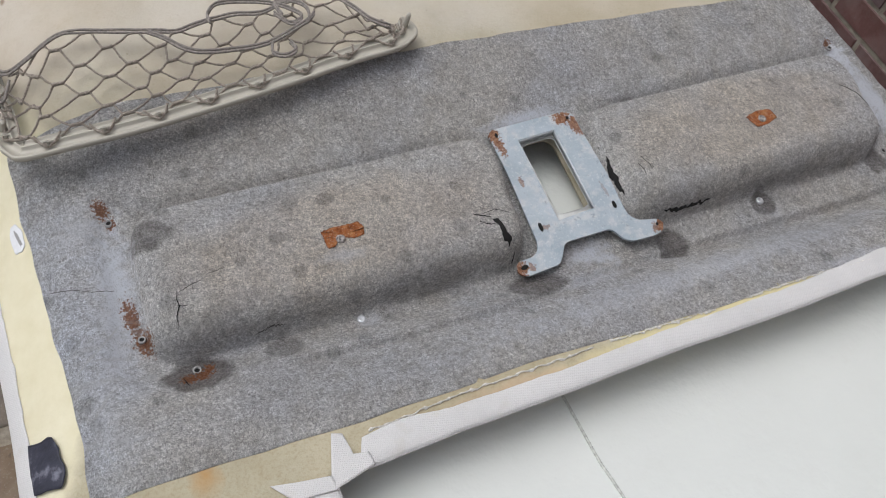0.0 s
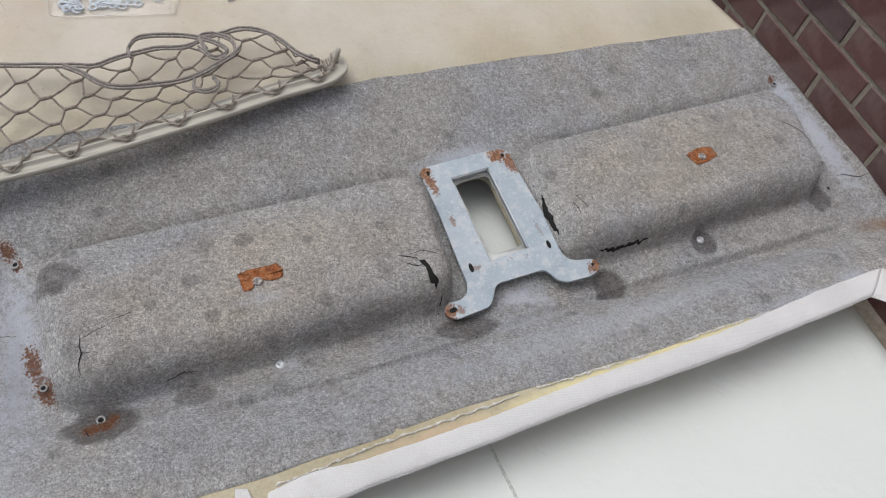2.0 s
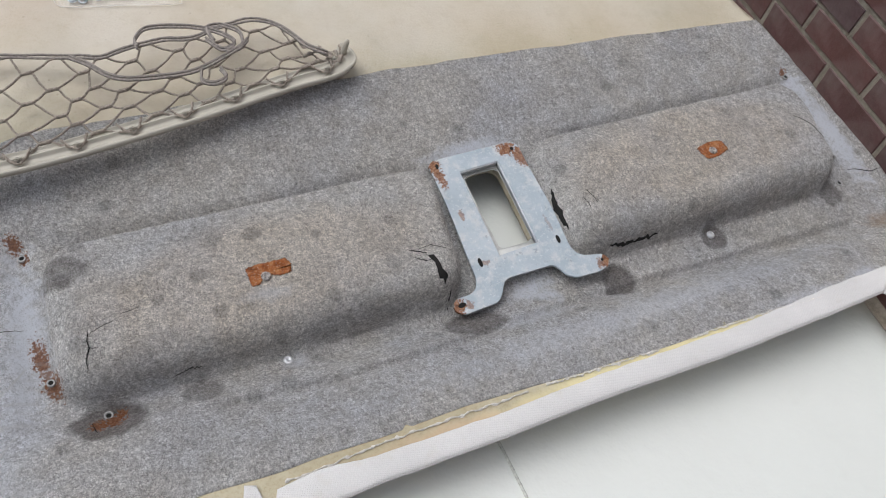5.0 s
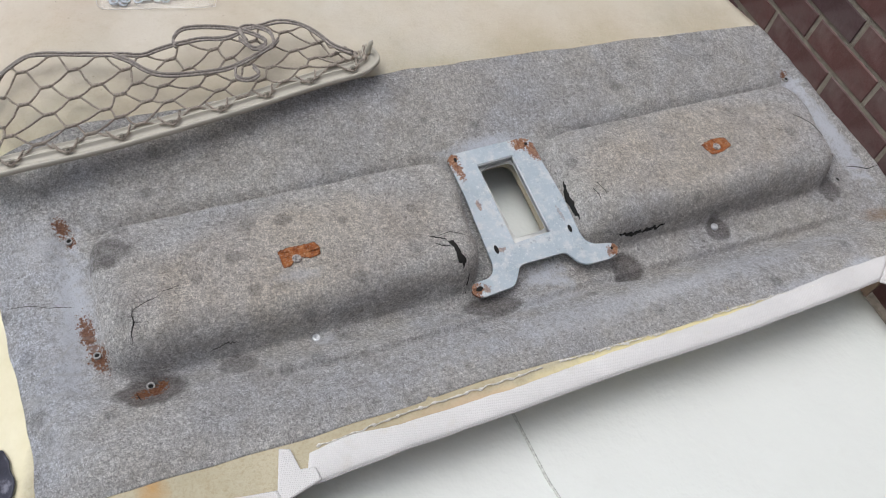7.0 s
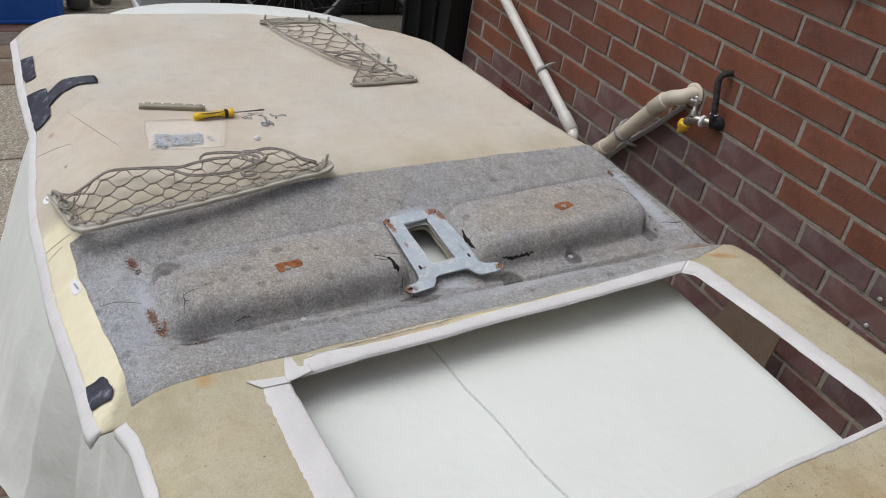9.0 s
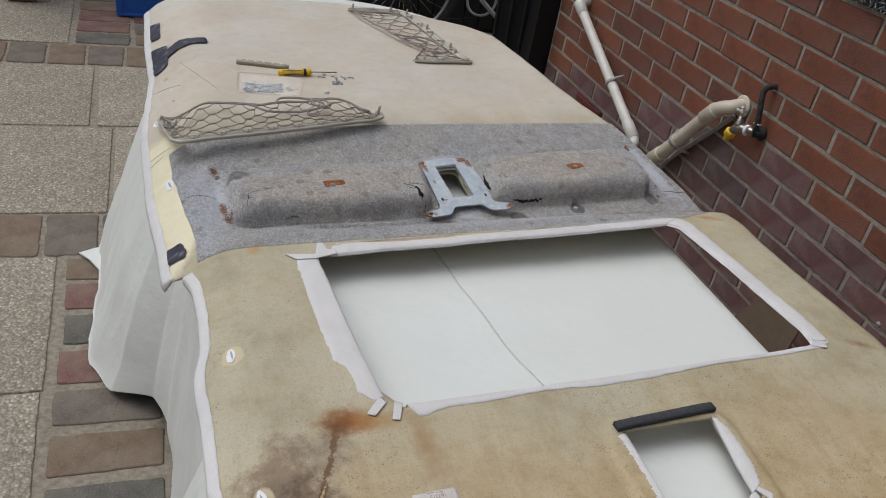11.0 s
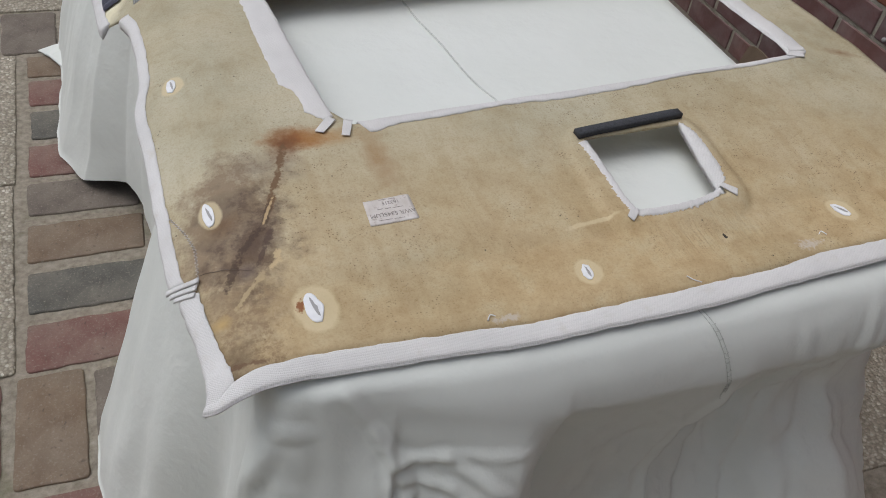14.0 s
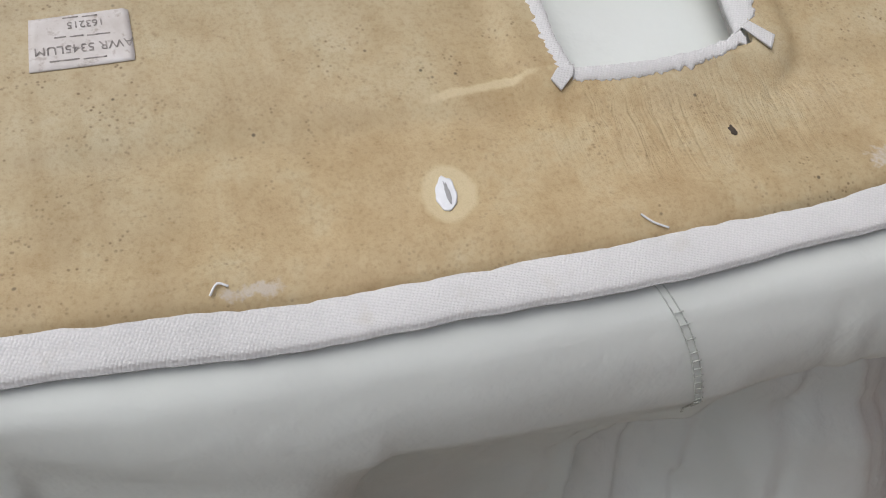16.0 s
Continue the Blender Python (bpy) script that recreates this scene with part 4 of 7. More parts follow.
def skirt(p, w, d):
    """A place on the hanging side: p and w are the edge and its outward way, d the drop."""
    k = sstep(.02, .45, d)
    roll = .012 * math.sin(min(1, d / .015) * math.pi / 2)
    side_left = sstep(.6, .95, -w.x) * sstep(-1.45, -1.2, p.y) * sstep(.45, .3, p.y)
    out = roll + .075 * d / .7
    fold = nz(p.x * 7 + w.x * 3, p.y * 7 + w.y * 3, 1.7) * .055 + nz(p.x * 17, p.y * 17, 4 + d * 1.5) * .018
    corner = math.exp(-((p.x - TX0 - .015) / .09) ** 2 - ((p.y - TY0 - .015) / .09) ** 2)
    corner2 = math.exp(-((p.x - TX1 + .015) / .16) ** 2 - ((p.y - TY0 - .015) / .16) ** 2)
    fold += corner * .012
    facing = sstep(.0, .75, -w.y)
    out += fold * k * (.6 + .7 * d / .7) * (1 - .7 * facing)
    swell = .5 + .5 * math.sin(p.x * 8.5 + .6 - d * 1.5)
    # the cloth rolls over the table's end, then hangs: flared near one corner, tucked under along the rest
    turn = lerp(.022, .058, sstep(-.31, -.12, p.x)) + .012 * nz(p.x * 5, 2.0, 1.0) * sstep(-.3, -.1, p.x)
    slope = lerp(.14 - .06 * swell, -.48, sstep(-.135, -.075, p.x - .05 * max(0, d - .1)))
    out += facing * (.97 * turn * math.sqrt(max(0, 1 - (1 - min(1, d / turn)) ** 2)) - .012 * min(1, d / .015) + slope * max(0, d - turn) * sstep(.75, .1, d))
    out += facing * (.012 * math.sin(p.x * 24 + d * 9) * sstep(.1, .4, d) - .30 * max(0, d - .065) * sstep(.130, .146, p.x) * sstep(.7, .2, d) + .010 * max(0, 1 - abs(p.x - .131) / .012) * sstep(.06, .12, d))
    for ax, ad, bx, bd, amp, wid in CREASES if facing > 0 else []:
        ux, ud = bx - ax, bd - ad
        s = min(1, max(0, ((p.x - ax) * ux + (d - ad) * ud) / (ux * ux + ud * ud)))
        q = math.hypot(p.x - ax - ux * s, d - ad - ud * s) / wid
        if q < 2.5:
            out += facing * amp * .8 * (max(0, 1 - q / 1.5) - .3 * max(0, 1 - abs(q - 1.7) / .8)) * (.4 + .6 * math.sin(math.pi * (.1 + .8 * s)))
    # broad flat folds of the stiff cloth, each with a sharp edge
    if facing > 0:
        out += facing * sstep(.02, .14, d) * curve1(p.x + .10 * (d - .12), FOLDS)
    # sharp creases spreading from the table's corner
    rx_, ry_ = p.x - TX0 - .02, d + .03
    ang = math.atan2(rx_, ry_)
    far_ = math.hypot(rx_, ry_)
    ray = .5 - abs(nz(ang * 3.2, far_ * 2.0, 3.1))
    out += (facing + corner2) * .018 * (.4 - abs(nz(p.x * 9 + d * 4, d * 11 - p.x * 3, 6.0)) - .5 * abs(nz(p.x * 21 - d * 9, d * 17, 2.0))) * sstep(.07, .2, d)
    out += corner2 * (.17 * (d / .7) + .05 * nz(p.x * 20, p.y * 20, d * 4)) * k
    if side_left > 0:
        tgt = curve1(p.y - .10 * d / .7 * sstep(-.75, -.95, p.y), [(-1.4, .215), (-1.16, .22), (-1.12, .20), (-1.07, .11), (-.9, .085), (-.5, .085), (-.427, .115), (-.346, .205), (-.2255, .25), (-.1, .258), (.24, .255), (.45, .215)])
        crease = (.014 * (.4 - abs(nz(p.y * 4, d * 3 + p.y, 8.0))) + .007 * (.4 - abs(nz(p.y * 9 + d * 4, d * 7 - p.y * 3, 5.0)))) * k
        out = lerp(out, roll + tgt * (d / .7) ** .8 + fold * k * .25 + crease, side_left)
    z = TZ + facing * sstep(-.39, -.27, p.x) * (.0155 + .018 * p.x) * (1 - sstep(0, .07, d)) - d + side_left * d / .712 * .07 * math.exp(-((p.y + .45) / .10) ** 2)
    return (p.x + w.x * out, p.y + w.y * out, max(.014, z))


def build_cover():
    n = 1700
    line = cover_outline(n)
    vs, fs = [], []
    levels = [("top", 0.25), ("top", .5), ("top", .6), ("top", .68), ("top", .75), ("top", .82), ("top", .9), ("top", .965)]
    mid = Vector(((TX0 + TX1) / 2, (TY0 + TY1) / 2, 0))
    for kind_, s in levels:
        for p, w in line:
            q = mid.lerp(p, s)
            vs.append((q.x, q.y, TZ + .0018 * nz(q.x, q.y, 0, 5) + .016 * sstep(-1.12, -1.42, q.y)))
    drops = DROPS
    for d in drops:
        for i, (p, w) in enumerate(line):
            vs.append(skirt(p, w, d))
    rows = len(levels) + len(drops)
    vs.append((mid.x, mid.y, TZ))
    c0 = len(vs) - 1
    for i in range(n):
        fs.append((c0, i, (i + 1) % n))
    for j in range(rows - 1):
        for i in range(n):
            fs.append((j * n + i, (j + 1) * n + i, (j + 1) * n + (i + 1) % n, j * n + (i + 1) % n))
    return vs, fs


cover = thing("table_cover", (0, -.53, 0), "pale grey-white coated cloth cover draped over a table", "table cover")
part("cover_sheet", build_cover(), COVER, cover)


def seam_line(pts, r=.0022):
    return tube(smooth_path(pts, 8), r, 6)


SEAM_TOP = [(-.045, -.70), (-.030, -.796), (-.021, -.874), (-.016, -.935), (-.0125, -.955), (-.004, -1.008), (.003, -1.079), (.011, -1.124), (.022, -1.166), (.036, -1.25), (.05, -1.40), (.062, -1.53)]
SEAM = simple("grey_seam_thread", (0.52, 0.53, 0.49), 0.8, 0, 0.3, 300)
part("seam", seam_line([(x, y, TZ + .0004 + .016 * sstep(-1.12, -1.42, y)) for x, y in SEAM_TOP], .0014), SEAM, cover, "stitched seam ridge")
front_line = [(p, w) for p, w in cover_outline(520) if w.y < -.95]
hang = []
for d in [q for q in DROPS if q < .105]:
    xx = .066 + .055 * math.sqrt(d / .1)
    p, w = min(front_line, key=lambda q: abs(q[0].x - xx))
    x, y, z = skirt(Vector((xx, p.y, 0)), w, d)
    hang.append((x, y - .0012, z))
part("seam", join(*[tube([(x + dx, y, z) for x, y, z in hang], .0004, 6) for dx in (0, .0046)], *[tube([(x, y + .0003, z), (x + .0055, y + .0003, z + .001)], .0004, 5) for x, y, z in hang[3::1]]), SEAM, cover, "stitched seam ridge")
part("trailing_corner", ([(-.60, .30, .020), (-.63, .29, .018), (-.668, .272, .016), (-.64, .235, .018), (-.606, .165, .020), (-.58, .23, .05), (-.60, .30, .016), (-.63, .29, .014), (-.668, .272, .0125), (-.64, .235, .014), (-.606, .165, .016), (-.58, .23, .045)],
                         [(0, 1, 2, 3, 4, 5), (11, 10, 9, 8, 7, 6)] + [(k, k + 6, (k + 1) % 6 + 6, (k + 1) % 6) for k in range(6)]), COVER, cover, smooth=False)

# ---- the headlining ----
headlining = thing("headlining", (0, -.6, .72), "upturned car headlining of stained beige board and grey felt", "headlining")

SUN_IN_BACK = [(-.226, -.9025), (-.197, -.900), (-.148, -.895), (-.043, -.888), (.075, -.879), (.206, -.873), (.332, -.862), (.40, -.855)]
SUN_OUT_BACK = [(-.2166, -.877), (-.187, -.8715), (-.14, -.873), (-.035, -.868), (.087, -.857), (.221, -.849), (.36, -.832), (.44, -.826)]
SUN_IN_RIGHT = [(.40, -.855), (.416, -.868), (.422, -.90), (.440, -1.047), (.452, -1.17), (.448, -1.20), (.441, -1.207)]
SUN_OUT_RIGHT = [(.440, -.826), (.447, -.842), (.450, -.885), (.468, -1.040), (.480, -1.165), (.478, -1.205), (.458, -1.215)]
SUN_IN_FRONT = [(.441, -1.207), (.289, -1.217), (.097, -1.225), (-.009, -1.230), (-.156, -1.234), (-.195, -1.235)]
SUN_OUT_FRONT = [(.458, -1.215), (.34, -1.222), (.241, -1.226), (.145, -1.237), (.057, -1.241), (-.024, -1.239), (-.066, -1.245), (-.143, -1.248), (-.184, -1.258)]
SUN_IN_LEFT = [(-.244, -.905), (-.2365, -.99), (-.231, -1.09), (-.226, -1.158), (-.2195, -1.222)]
SUN_OUT_LEFT = [(-.278, -.905), (-.276, -.97), (-.275, -1.03), (-.272, -1.09), (-.2675, -1.145), (-.257, -1.160), (-.2515, -1.175), (-.249, -1.208), (-.232, -1.226)]
SUN_HOLE = [(-.247, -.900), (.075, -.872), (.332, -.855), (.41, -.845), (.43, -.86), (.445, -1.0), (.46, -1.16), (.455, -1.207), (.29, -1.22), (-.01, -1.233), (-.2, -1.24), (-.229, -1.20), (-.237, -1.09), (-.243, -.96)]
HATCH = [(.059, -1.322), (.200, -1.319), (.197, -1.40), (.189, -1.4445), (.12, -1.4535), (.066, -1.4525)]
PLATE_HOLE = [(.030, -.624), (.040, -.619), (.066, -.616), (.073, -.621), (.080, -.700), (.076, -.708), (.044, -.713), (.037, -.708)]

WIDE_HOLE = [(.0545 + (x - .0545) * 1.35, -.665 + (y + .665) * 1.18) for x, y in PLATE_HOLE]


def board_xy(u, v):
    y = lerp(front_y(u), far_y(u), v)
    x = lerp(left_x(y), right_x(y), u)
    return x, y




def board_z(x, y):
    """The board dips a little under the felt."""
    return base(x, y) - .011 * sstep(-.400, -.385, x) * sstep(.012, .034, y - felt_front(x)) * sstep(-.54, -.56, y) * sstep(.0, .02, right_x(y) - .012 - x)


part("board", sheet(board_xy, 138, 250, board_z, [SUN_HOLE, HATCH, WIDE_HOLE], .004), BOARD, headlining)


def felt_back(x):
    return curve1(x, [(-.44, -.520), (-.34, -.516), (-.19, -.508), (.01, -.499), (.15, -.495), (.5, -.491)])


def felt_xy(u, v):
    back = felt_back(lerp(-.44, .5, u))
    x0 = lerp(-.415, .55, u)
    fr = felt_front(x0) if u < .99 else -.788
    y = lerp(fr, back, v) + .0016 * nz(u * 22, v * 9)
    xl = curve1(y, [(-.87, -.416), (-.8, -.4166), (-.758, -.420), (-.712, -.426), (-.665, -.4305), (-.589, -.439), (-.534, -.443), (-.5, -.445)])
    x = lerp(xl, right_x(y) - .002, u) + .0025 * nz(u * 9, y * 30) * (1 - u)
    return x, y


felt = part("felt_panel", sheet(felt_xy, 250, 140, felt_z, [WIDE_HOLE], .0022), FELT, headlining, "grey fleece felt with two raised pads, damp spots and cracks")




LEFT_A = [(left_x(y), y) for y in np.linspace(-.872, .35, 60)]
LEFT_B = [(left_x(y), y) for y in np.linspace(-1.412, -.885, 42)]
LEFT_C = [(-.404, -1.432), (-.402, -1.466), (-.397, -1.496), (-.390, -1.535), (-.389, -1.550), (-.405, -1.558)]
LEFT_C_OUT = [(-.424, -1.430), (-.421, -1.455), (-.416, -1.485), (-.413, -1.526), (-.414, -1.546), (-.418, -1.560)]
part("rear_side_hem", hem([(x + .004, y) for x, y in LEFT_A], [(x - .010, y) for x, y in LEFT_A], base, 150, .012, .0006, 1.0, .0015, .002), CLOTH, headlining, "white cloth folded over the edge")
part("front_side_hem", hem([(x + .005, y) for x, y in LEFT_B], [(x - .009, y) for x, y in LEFT_B], base, 90, .010, .0006, 2.0, .0015, .0015), CLOTH, headlining)
part("corner_hem", hem(LEFT_C, LEFT_C_OUT, base, 50, .009, .0006, 3.0, .0015), CLOTH, headlining)
FRONT = [board_xy(u, 0) for u in np.linspace(0.0, 1, 60)]
part("front_hem", hem([(-.417, -1.556), (-.400, -1.5535), (-.391, -1.549)] + [(x, y + .001 + .003 * nz(x, 1, 0, 14)) for x, y in FRONT[1:]], [(-.420, -1.561), (-.405, -1.566), (-.386, -1.565)] + [(x, y - .018 - .002 * nz(x, 2, 0, 9) - .004 * sstep(-.35, -.1, x)) for x, y in FRONT[1:]], base, 220, .0045, .0005, 4.0, .0015, .0009), CLOTH, headlining, "woven off-white cloth rolled over the front edge")
part("roof_opening_rear_hem", hem(SUN_OUT_BACK, SUN_IN_BACK, lambda x, y: base(x, y), 110, .004, .0006, 5.0, .0014, .0013), CLOTH, headlining)
part("roof_opening_side_hem", hem(SUN_OUT_RIGHT, SUN_IN_RIGHT, base, 80, .004, .0006, 6.0, .0014, .0013), CLOTH, headlining)
part("roof_opening_front_hem", hem(SUN_OUT_FRONT, SUN_IN_FRONT, base, 110, .006, .0006, 7.0, .0012, .0025), CLOTH, headlining)
part("roof_opening_wide_flap", hem(SUN_OUT_LEFT, SUN_IN_LEFT, base, 90, .008, .0003, 8.0, .0012, .0022), CLOTH, headlining)
for poly in ([(-.2389, -.868), (-.2306, -.8704), (-.2269, -.8885), (-.215, -.890), (-.213, -.901), (-.236, -.908), (-.2475, -.911), (-.2475, -.900)], [(-.2925, -.8945), (-.272, -.8975), (-.2475, -.900), (-.244, -.912), (-.278, -.9105)],
             [(-.247, -1.246), (-.238, -1.251), (-.219, -1.231), (-.227, -1.222)], [(-.219, -1.259), (-.210, -1.262), (-.200, -1.236), (-.210, -1.232)],
             [(.455, -1.188), (.478, -1.196), (.474, -1.202), (.450, -1.199)], [(.448, -1.201), (.468, -1.212), (.463, -1.218), (.440, -1.210)]):
    part("hem_tab", patch(poly, base, .0010, .0018), CLOTH, headlining)
for k in range(3):
    y = -1.4145 - .0065 * k
    part("pleat", strip_box((-.434 + .003 * k, y + .001), (-.402 - .003 * k, y - .006), .0058, .0035 - .0006 * k, .0016, base, 10, .12), CLOTH, headlining)
# white lining that shows through the fixing slots
WHITE_CLOTH = simple("white_backing_cloth", (0.74, 0.74, 0.75), 0.9, 0, 0.06, 120)
for x, y, rx, ry, turn in SLOTS:
    part("slot_lining", patch(oval(x, y, rx, ry, turn, 30, .22), base, .0008, .0002), WHITE_CLOTH, headlining, "white cloth behind a fixing slot")
    part("slot_slit", patch(oval(x + .001, y, rx * .22, ry * .62, turn + 8, 14, .6), base, .0004, .0011), CLIP_GREY, headlining)

part("torn_hole", patch(oval(.1515, -1.5005, .0016, .0036, 20, 22, 1.1), base, .0006, .0002), simple("brown_torn_edge", (.055, .042, .032), .95, 0, .5, 400), headlining, "torn dark hole")

# small hatch: hems, tabs and foam strip
HZ = lambda x, y: base(x, y) - .0005
part("hatch_side_hem", hem([(.052, -1.328), (.0555, -1.362), (.0565, -1.395), (.057, -1.425), (.060, -1.446)], [(.064, -1.326), (.0655, -1.36), (.066, -1.395), (.066, -1.425), (.070, -1.449)], HZ, 90, .006, .0003, 9.0, .0010, .0035), CLOTH, headlining)
part("hatch_front_hem", hem([(.066, -1.4545), (.085, -1.4575), (.11, -1.458), (.14, -1.456), (.165, -1.451), (.185, -1.443)], [(.069, -1.446), (.09, -1.4475), (.12, -1.448), (.15, -1.445), (.17, -1.440), (.183, -1.434)], HZ, 90, .005, .0003, 10.0, .0010, .003), CLOTH, headlining)
part("hatch_wide_flap", hem([(.196, -1.318), (.206, -1.338), (.207, -1.37), (.205, -1.40), (.198, -1.425)], [(.194, -1.322), (.191, -1.345), (.187, -1.38), (.184, -1.41), (.182, -1.434)], lambda x, y: base(x, y) - .25 * max(0, .197 - x), 70, .006, .0003, 11.0, .0010, .0025), CLOTH, headlining)
for poly in ([(.0525, -1.453), (.058, -1.447), (.069, -1.446), (.066, -1.453), (.057, -1.4605)], [(.184, -1.434), (.190, -1.430), (.203, -1.443), (.197, -1.452)]):
    part("hem_tab", patch(poly, base, .0010, .0016), CLOTH, headlining)


part("foam_strip", strip_box((.053, -1.317), (.203, -1.3055), .0130, .007, .001, base, 12, .06), FOAM_BLACK, headlining, "charcoal foam strip along the hatch")

FRAY = simple("frayed_white_glue", (0.66, 0.63, 0.58), 0.9, 0, 0.3, 500, 0.0005)


def fray(pts, n, seed):
    """A ragged line of dried glue and torn fibre, uneven in width."""
    vs, fs = [], []
    for i, q in enumerate(resample(pts, n)):
        w = .0004 + .0022 * max(0, nz(i * .55, seed) + .15)
        y = q.y + .0022 * nz(i * .28, seed, 3)
        for dy, dz in ((-w, .0002), (-w * .3, .0012), (w * .4, .0013), (w, .0002)):
            vs.append((q.x, y + dy, base(q.x, y + dy) + .0006 + dz))
    for i in range(n - 1):
        for k in range(3):
            p = i * 4 + k
            fs.append((p, p + 4, p + 5, p + 1))
    return vs, fs


for k, pts in enumerate(([(-.2101, -.8735), (-.1859, -.8718), (-.1223, -.8635), (-.0367, -.8585), (.0005, -.8560)], [(.018, -.8545), (.0488, -.8540), (.1345, -.8505)], [(.17, -.8480), (.2318, -.8435), (.3105, -.8425), (.36, -.8400)])):
    part("frayed_edge", fray(pts, 90, k * 7.3), FRAY, headlining, "frayed white glue along the felt's edge")

# loose white threads along the front edge and a zigzag of stitching in the corner
for pts in ([(.074, -1.546), (.080, -1.551), (.088, -1.555)], [(-.150, -1.549), (-.146, -1.544), (-.141, -1.546)], [(.262, -1.524), (.268, -1.520), (.270, -1.527)]):
    part("loose_thread", tube(smooth_path([(x, y, base(x, y) + .0016) for x, y in pts], 5), .0006, 6), WHITE_CLOTH, headlining)
zig = resample([(-.419, -1.319), (-.406, -1.353), (-.400, -1.379), (-.402, -1.410), (-.405, -1.424)], 46)
part("stitching", tube([(q.x + .0016 * (-1) ** i, q.y, base(q.x, q.y) + .0006) for i, q in enumerate(zig)], .00045, 5), simple("grey_thread", (.56, .52, .50), .9), headlining, "zigzag line of pale stitching")

# paper label with its part number, upside down
a = Mat("worn_paper_label", 0.75, 0, 0.3)
c = a.ramp(a.noise(60, 5), [(0.3, (0.52, 0.47, 0.43)), (0.7, (0.64, 0.60, 0.57))])
c = a.mix(a.math('MULTIPLY', a.step(a.noise(200, 5), 0.57, 0.68), 0.6), c, (0.33, 0.27, 0.22))
a.colour(c)
PAPER = a.m
INK = simple("faded_ink", (0.27, 0.24, 0.22), 0.8, 0, 0.5, 300)
label_sheet = part("label", patch([(q.x, q.y) for q in resample([(-.2235, -1.3665), (-.1715, -1.3635), (-.1705, -1.4005), (-.2245, -1.4025), (-.2235, -1.3665)], 41)[:-1]], base, .0004, .0003), PAPER, headlining, "worn white paper label")


def writing(text, x, y, size, turn):
    cu = bpy.data.curves.new("writing", 'FONT')
    cu.body = text
    cu.size = size
    cu.align_x, cu.align_y = 'CENTER', 'CENTER'
    cu.extrude = .0001
    tmp = bpy.data.objects.new("writing", cu)
    me = bpy.data.meshes.new_from_object(tmp)
    bpy.data.objects.remove(tmp)
    m = Matrix.Translation((x, y, 0)) @ Matrix.Rotation(radians(turn), 4, 'Z')
    for v in me.vertices:
        q = m @ v.co
        v.co = (q.x, q.y, base(q.x, q.y) + .0010 + v.co.z)
    me.materials.clear()
    me.materials.append(INK)
    ob = new("writing", me)
    ob.parent = label_sheet
    ob.matrix_parent_inverse = Matrix.Translation(-origin(label_sheet) )
    return ob


writing("AWR 5345LUM", -.196, -1.3885, .0078, 182)
writing("163215", -.1945, -1.3722, .0066, 182)
for y, spans in ((-1.3965, ((-.214, -.199), (-.197, -.185))), (-1.3805, ((-.211, -.205), (-.203, -.196), (-.194, -.182))), (-1.3672, ((-.206, -.198), (-.196, -.188)))):
    for x0, x1 in spans:
        part("print_bar", strip_box((x0, y), (x1, y + .0004), .0009, .0001, .0008, base, 6), INK, label_sheet)

# tapes
for poly, lab in (([(-.460, .185), (-.438, .155), (-.441, .05), (-.462, .062)], ""), ([(-.462, .0), (-.436, -.02), (-.428, -.03), (-.430, -.095), (-.432, -.150), (-.460, -.165)], ""),
                  ([(-.432, -.055), (-.40, -.035), (-.366, -.052), (-.346, -.062), (-.344, -.094), (-.378, -.078), (-.41, -.085), (-.431, -.105)], ""),
                  ([(-.4582, -.7922), (-.4376, -.7947), (-.4338, -.8089), (-.4302, -.8272), (-.4346, -.8397), (-.4569, -.8317)], "")):
    dense = [(q.x, q.y) for q in resample(poly + poly[:1], 24)[:-1]]
    dense = [(x + .0016 * nz(x * 90, y * 90), y + .003 * nz(x * 80, y * 80, 3)) for x, y in dense]
    part("cloth_tape", patch(dense, base, .0006, .0034), TAPE, headlining, "black cloth tape")

# rust-soaked fixings in the felt
for poly in ([(-.197, -.689), (-.1824, -.6865), (-.163, -.6865), (-.159, -.693), (-.1605, -.700), (-.170, -.7015), (-.176, -.699), (-.183, -.6995), (-.1875, -.702), (-.1885, -.7065), (-.1955, -.7065)],
             [(.284, -.654), (.300, -.650), (.3165, -.651), (.319, -.6635), (.304, -.669), (.290, -.670)]):
    dense = [(q.x + .0011 * nz(q.x * 420, q.y * 420) + .0009 * nz(q.x * 1100, q.y * 1100), q.y + .0011 * nz(q.x * 420, q.y * 420, 5) + .0009 * nz(q.x * 1100, q.y * 1100, 7)) for q in resample(poly + poly[:1], 110)[:-1]]
    part("rust_patch", patch(dense, felt_z, .0003, .0006), RUST_FELT, headlining, "rust-stained square on the felt")
for x, y, r in ((-.182, -.6995, .0044), (.301, -.661, .0046), (-.1755, -.757, .0042), (.2835, -.730, .0044)):
    z = felt_z(x, y)
    part("rivet", join(lathe([(r, -.002), (r, .0012), (r * .8, .0022), (r * .4, .0026), (r * .38, .0014), (0, .0013)], (x, y, z), (0, 0, 1), 16)), RIVET if y > -.71 else STEEL, headlining, "dull rust-flecked domed rivet" if y > -.71 else "bright domed rivet")
for x, y, r in ((-.3685, -.618, .0033), (-.360, -.733, .0033), (-.3225, -.770, .0036), (.473, -.566, .0032), (.478, -.704, .004), (.488, -.672, .003)):
    z = felt_z(x, y)
    part("bolt_hole", ring(r, r * .62, .0025, (x, y, z - .0005)), CLIP_GREY, headlining)
    part("hole_shadow", patch(oval(x, y, r * .66, r * .66, 0, 12), felt_z, .0006, .0004), DARK, headlining)


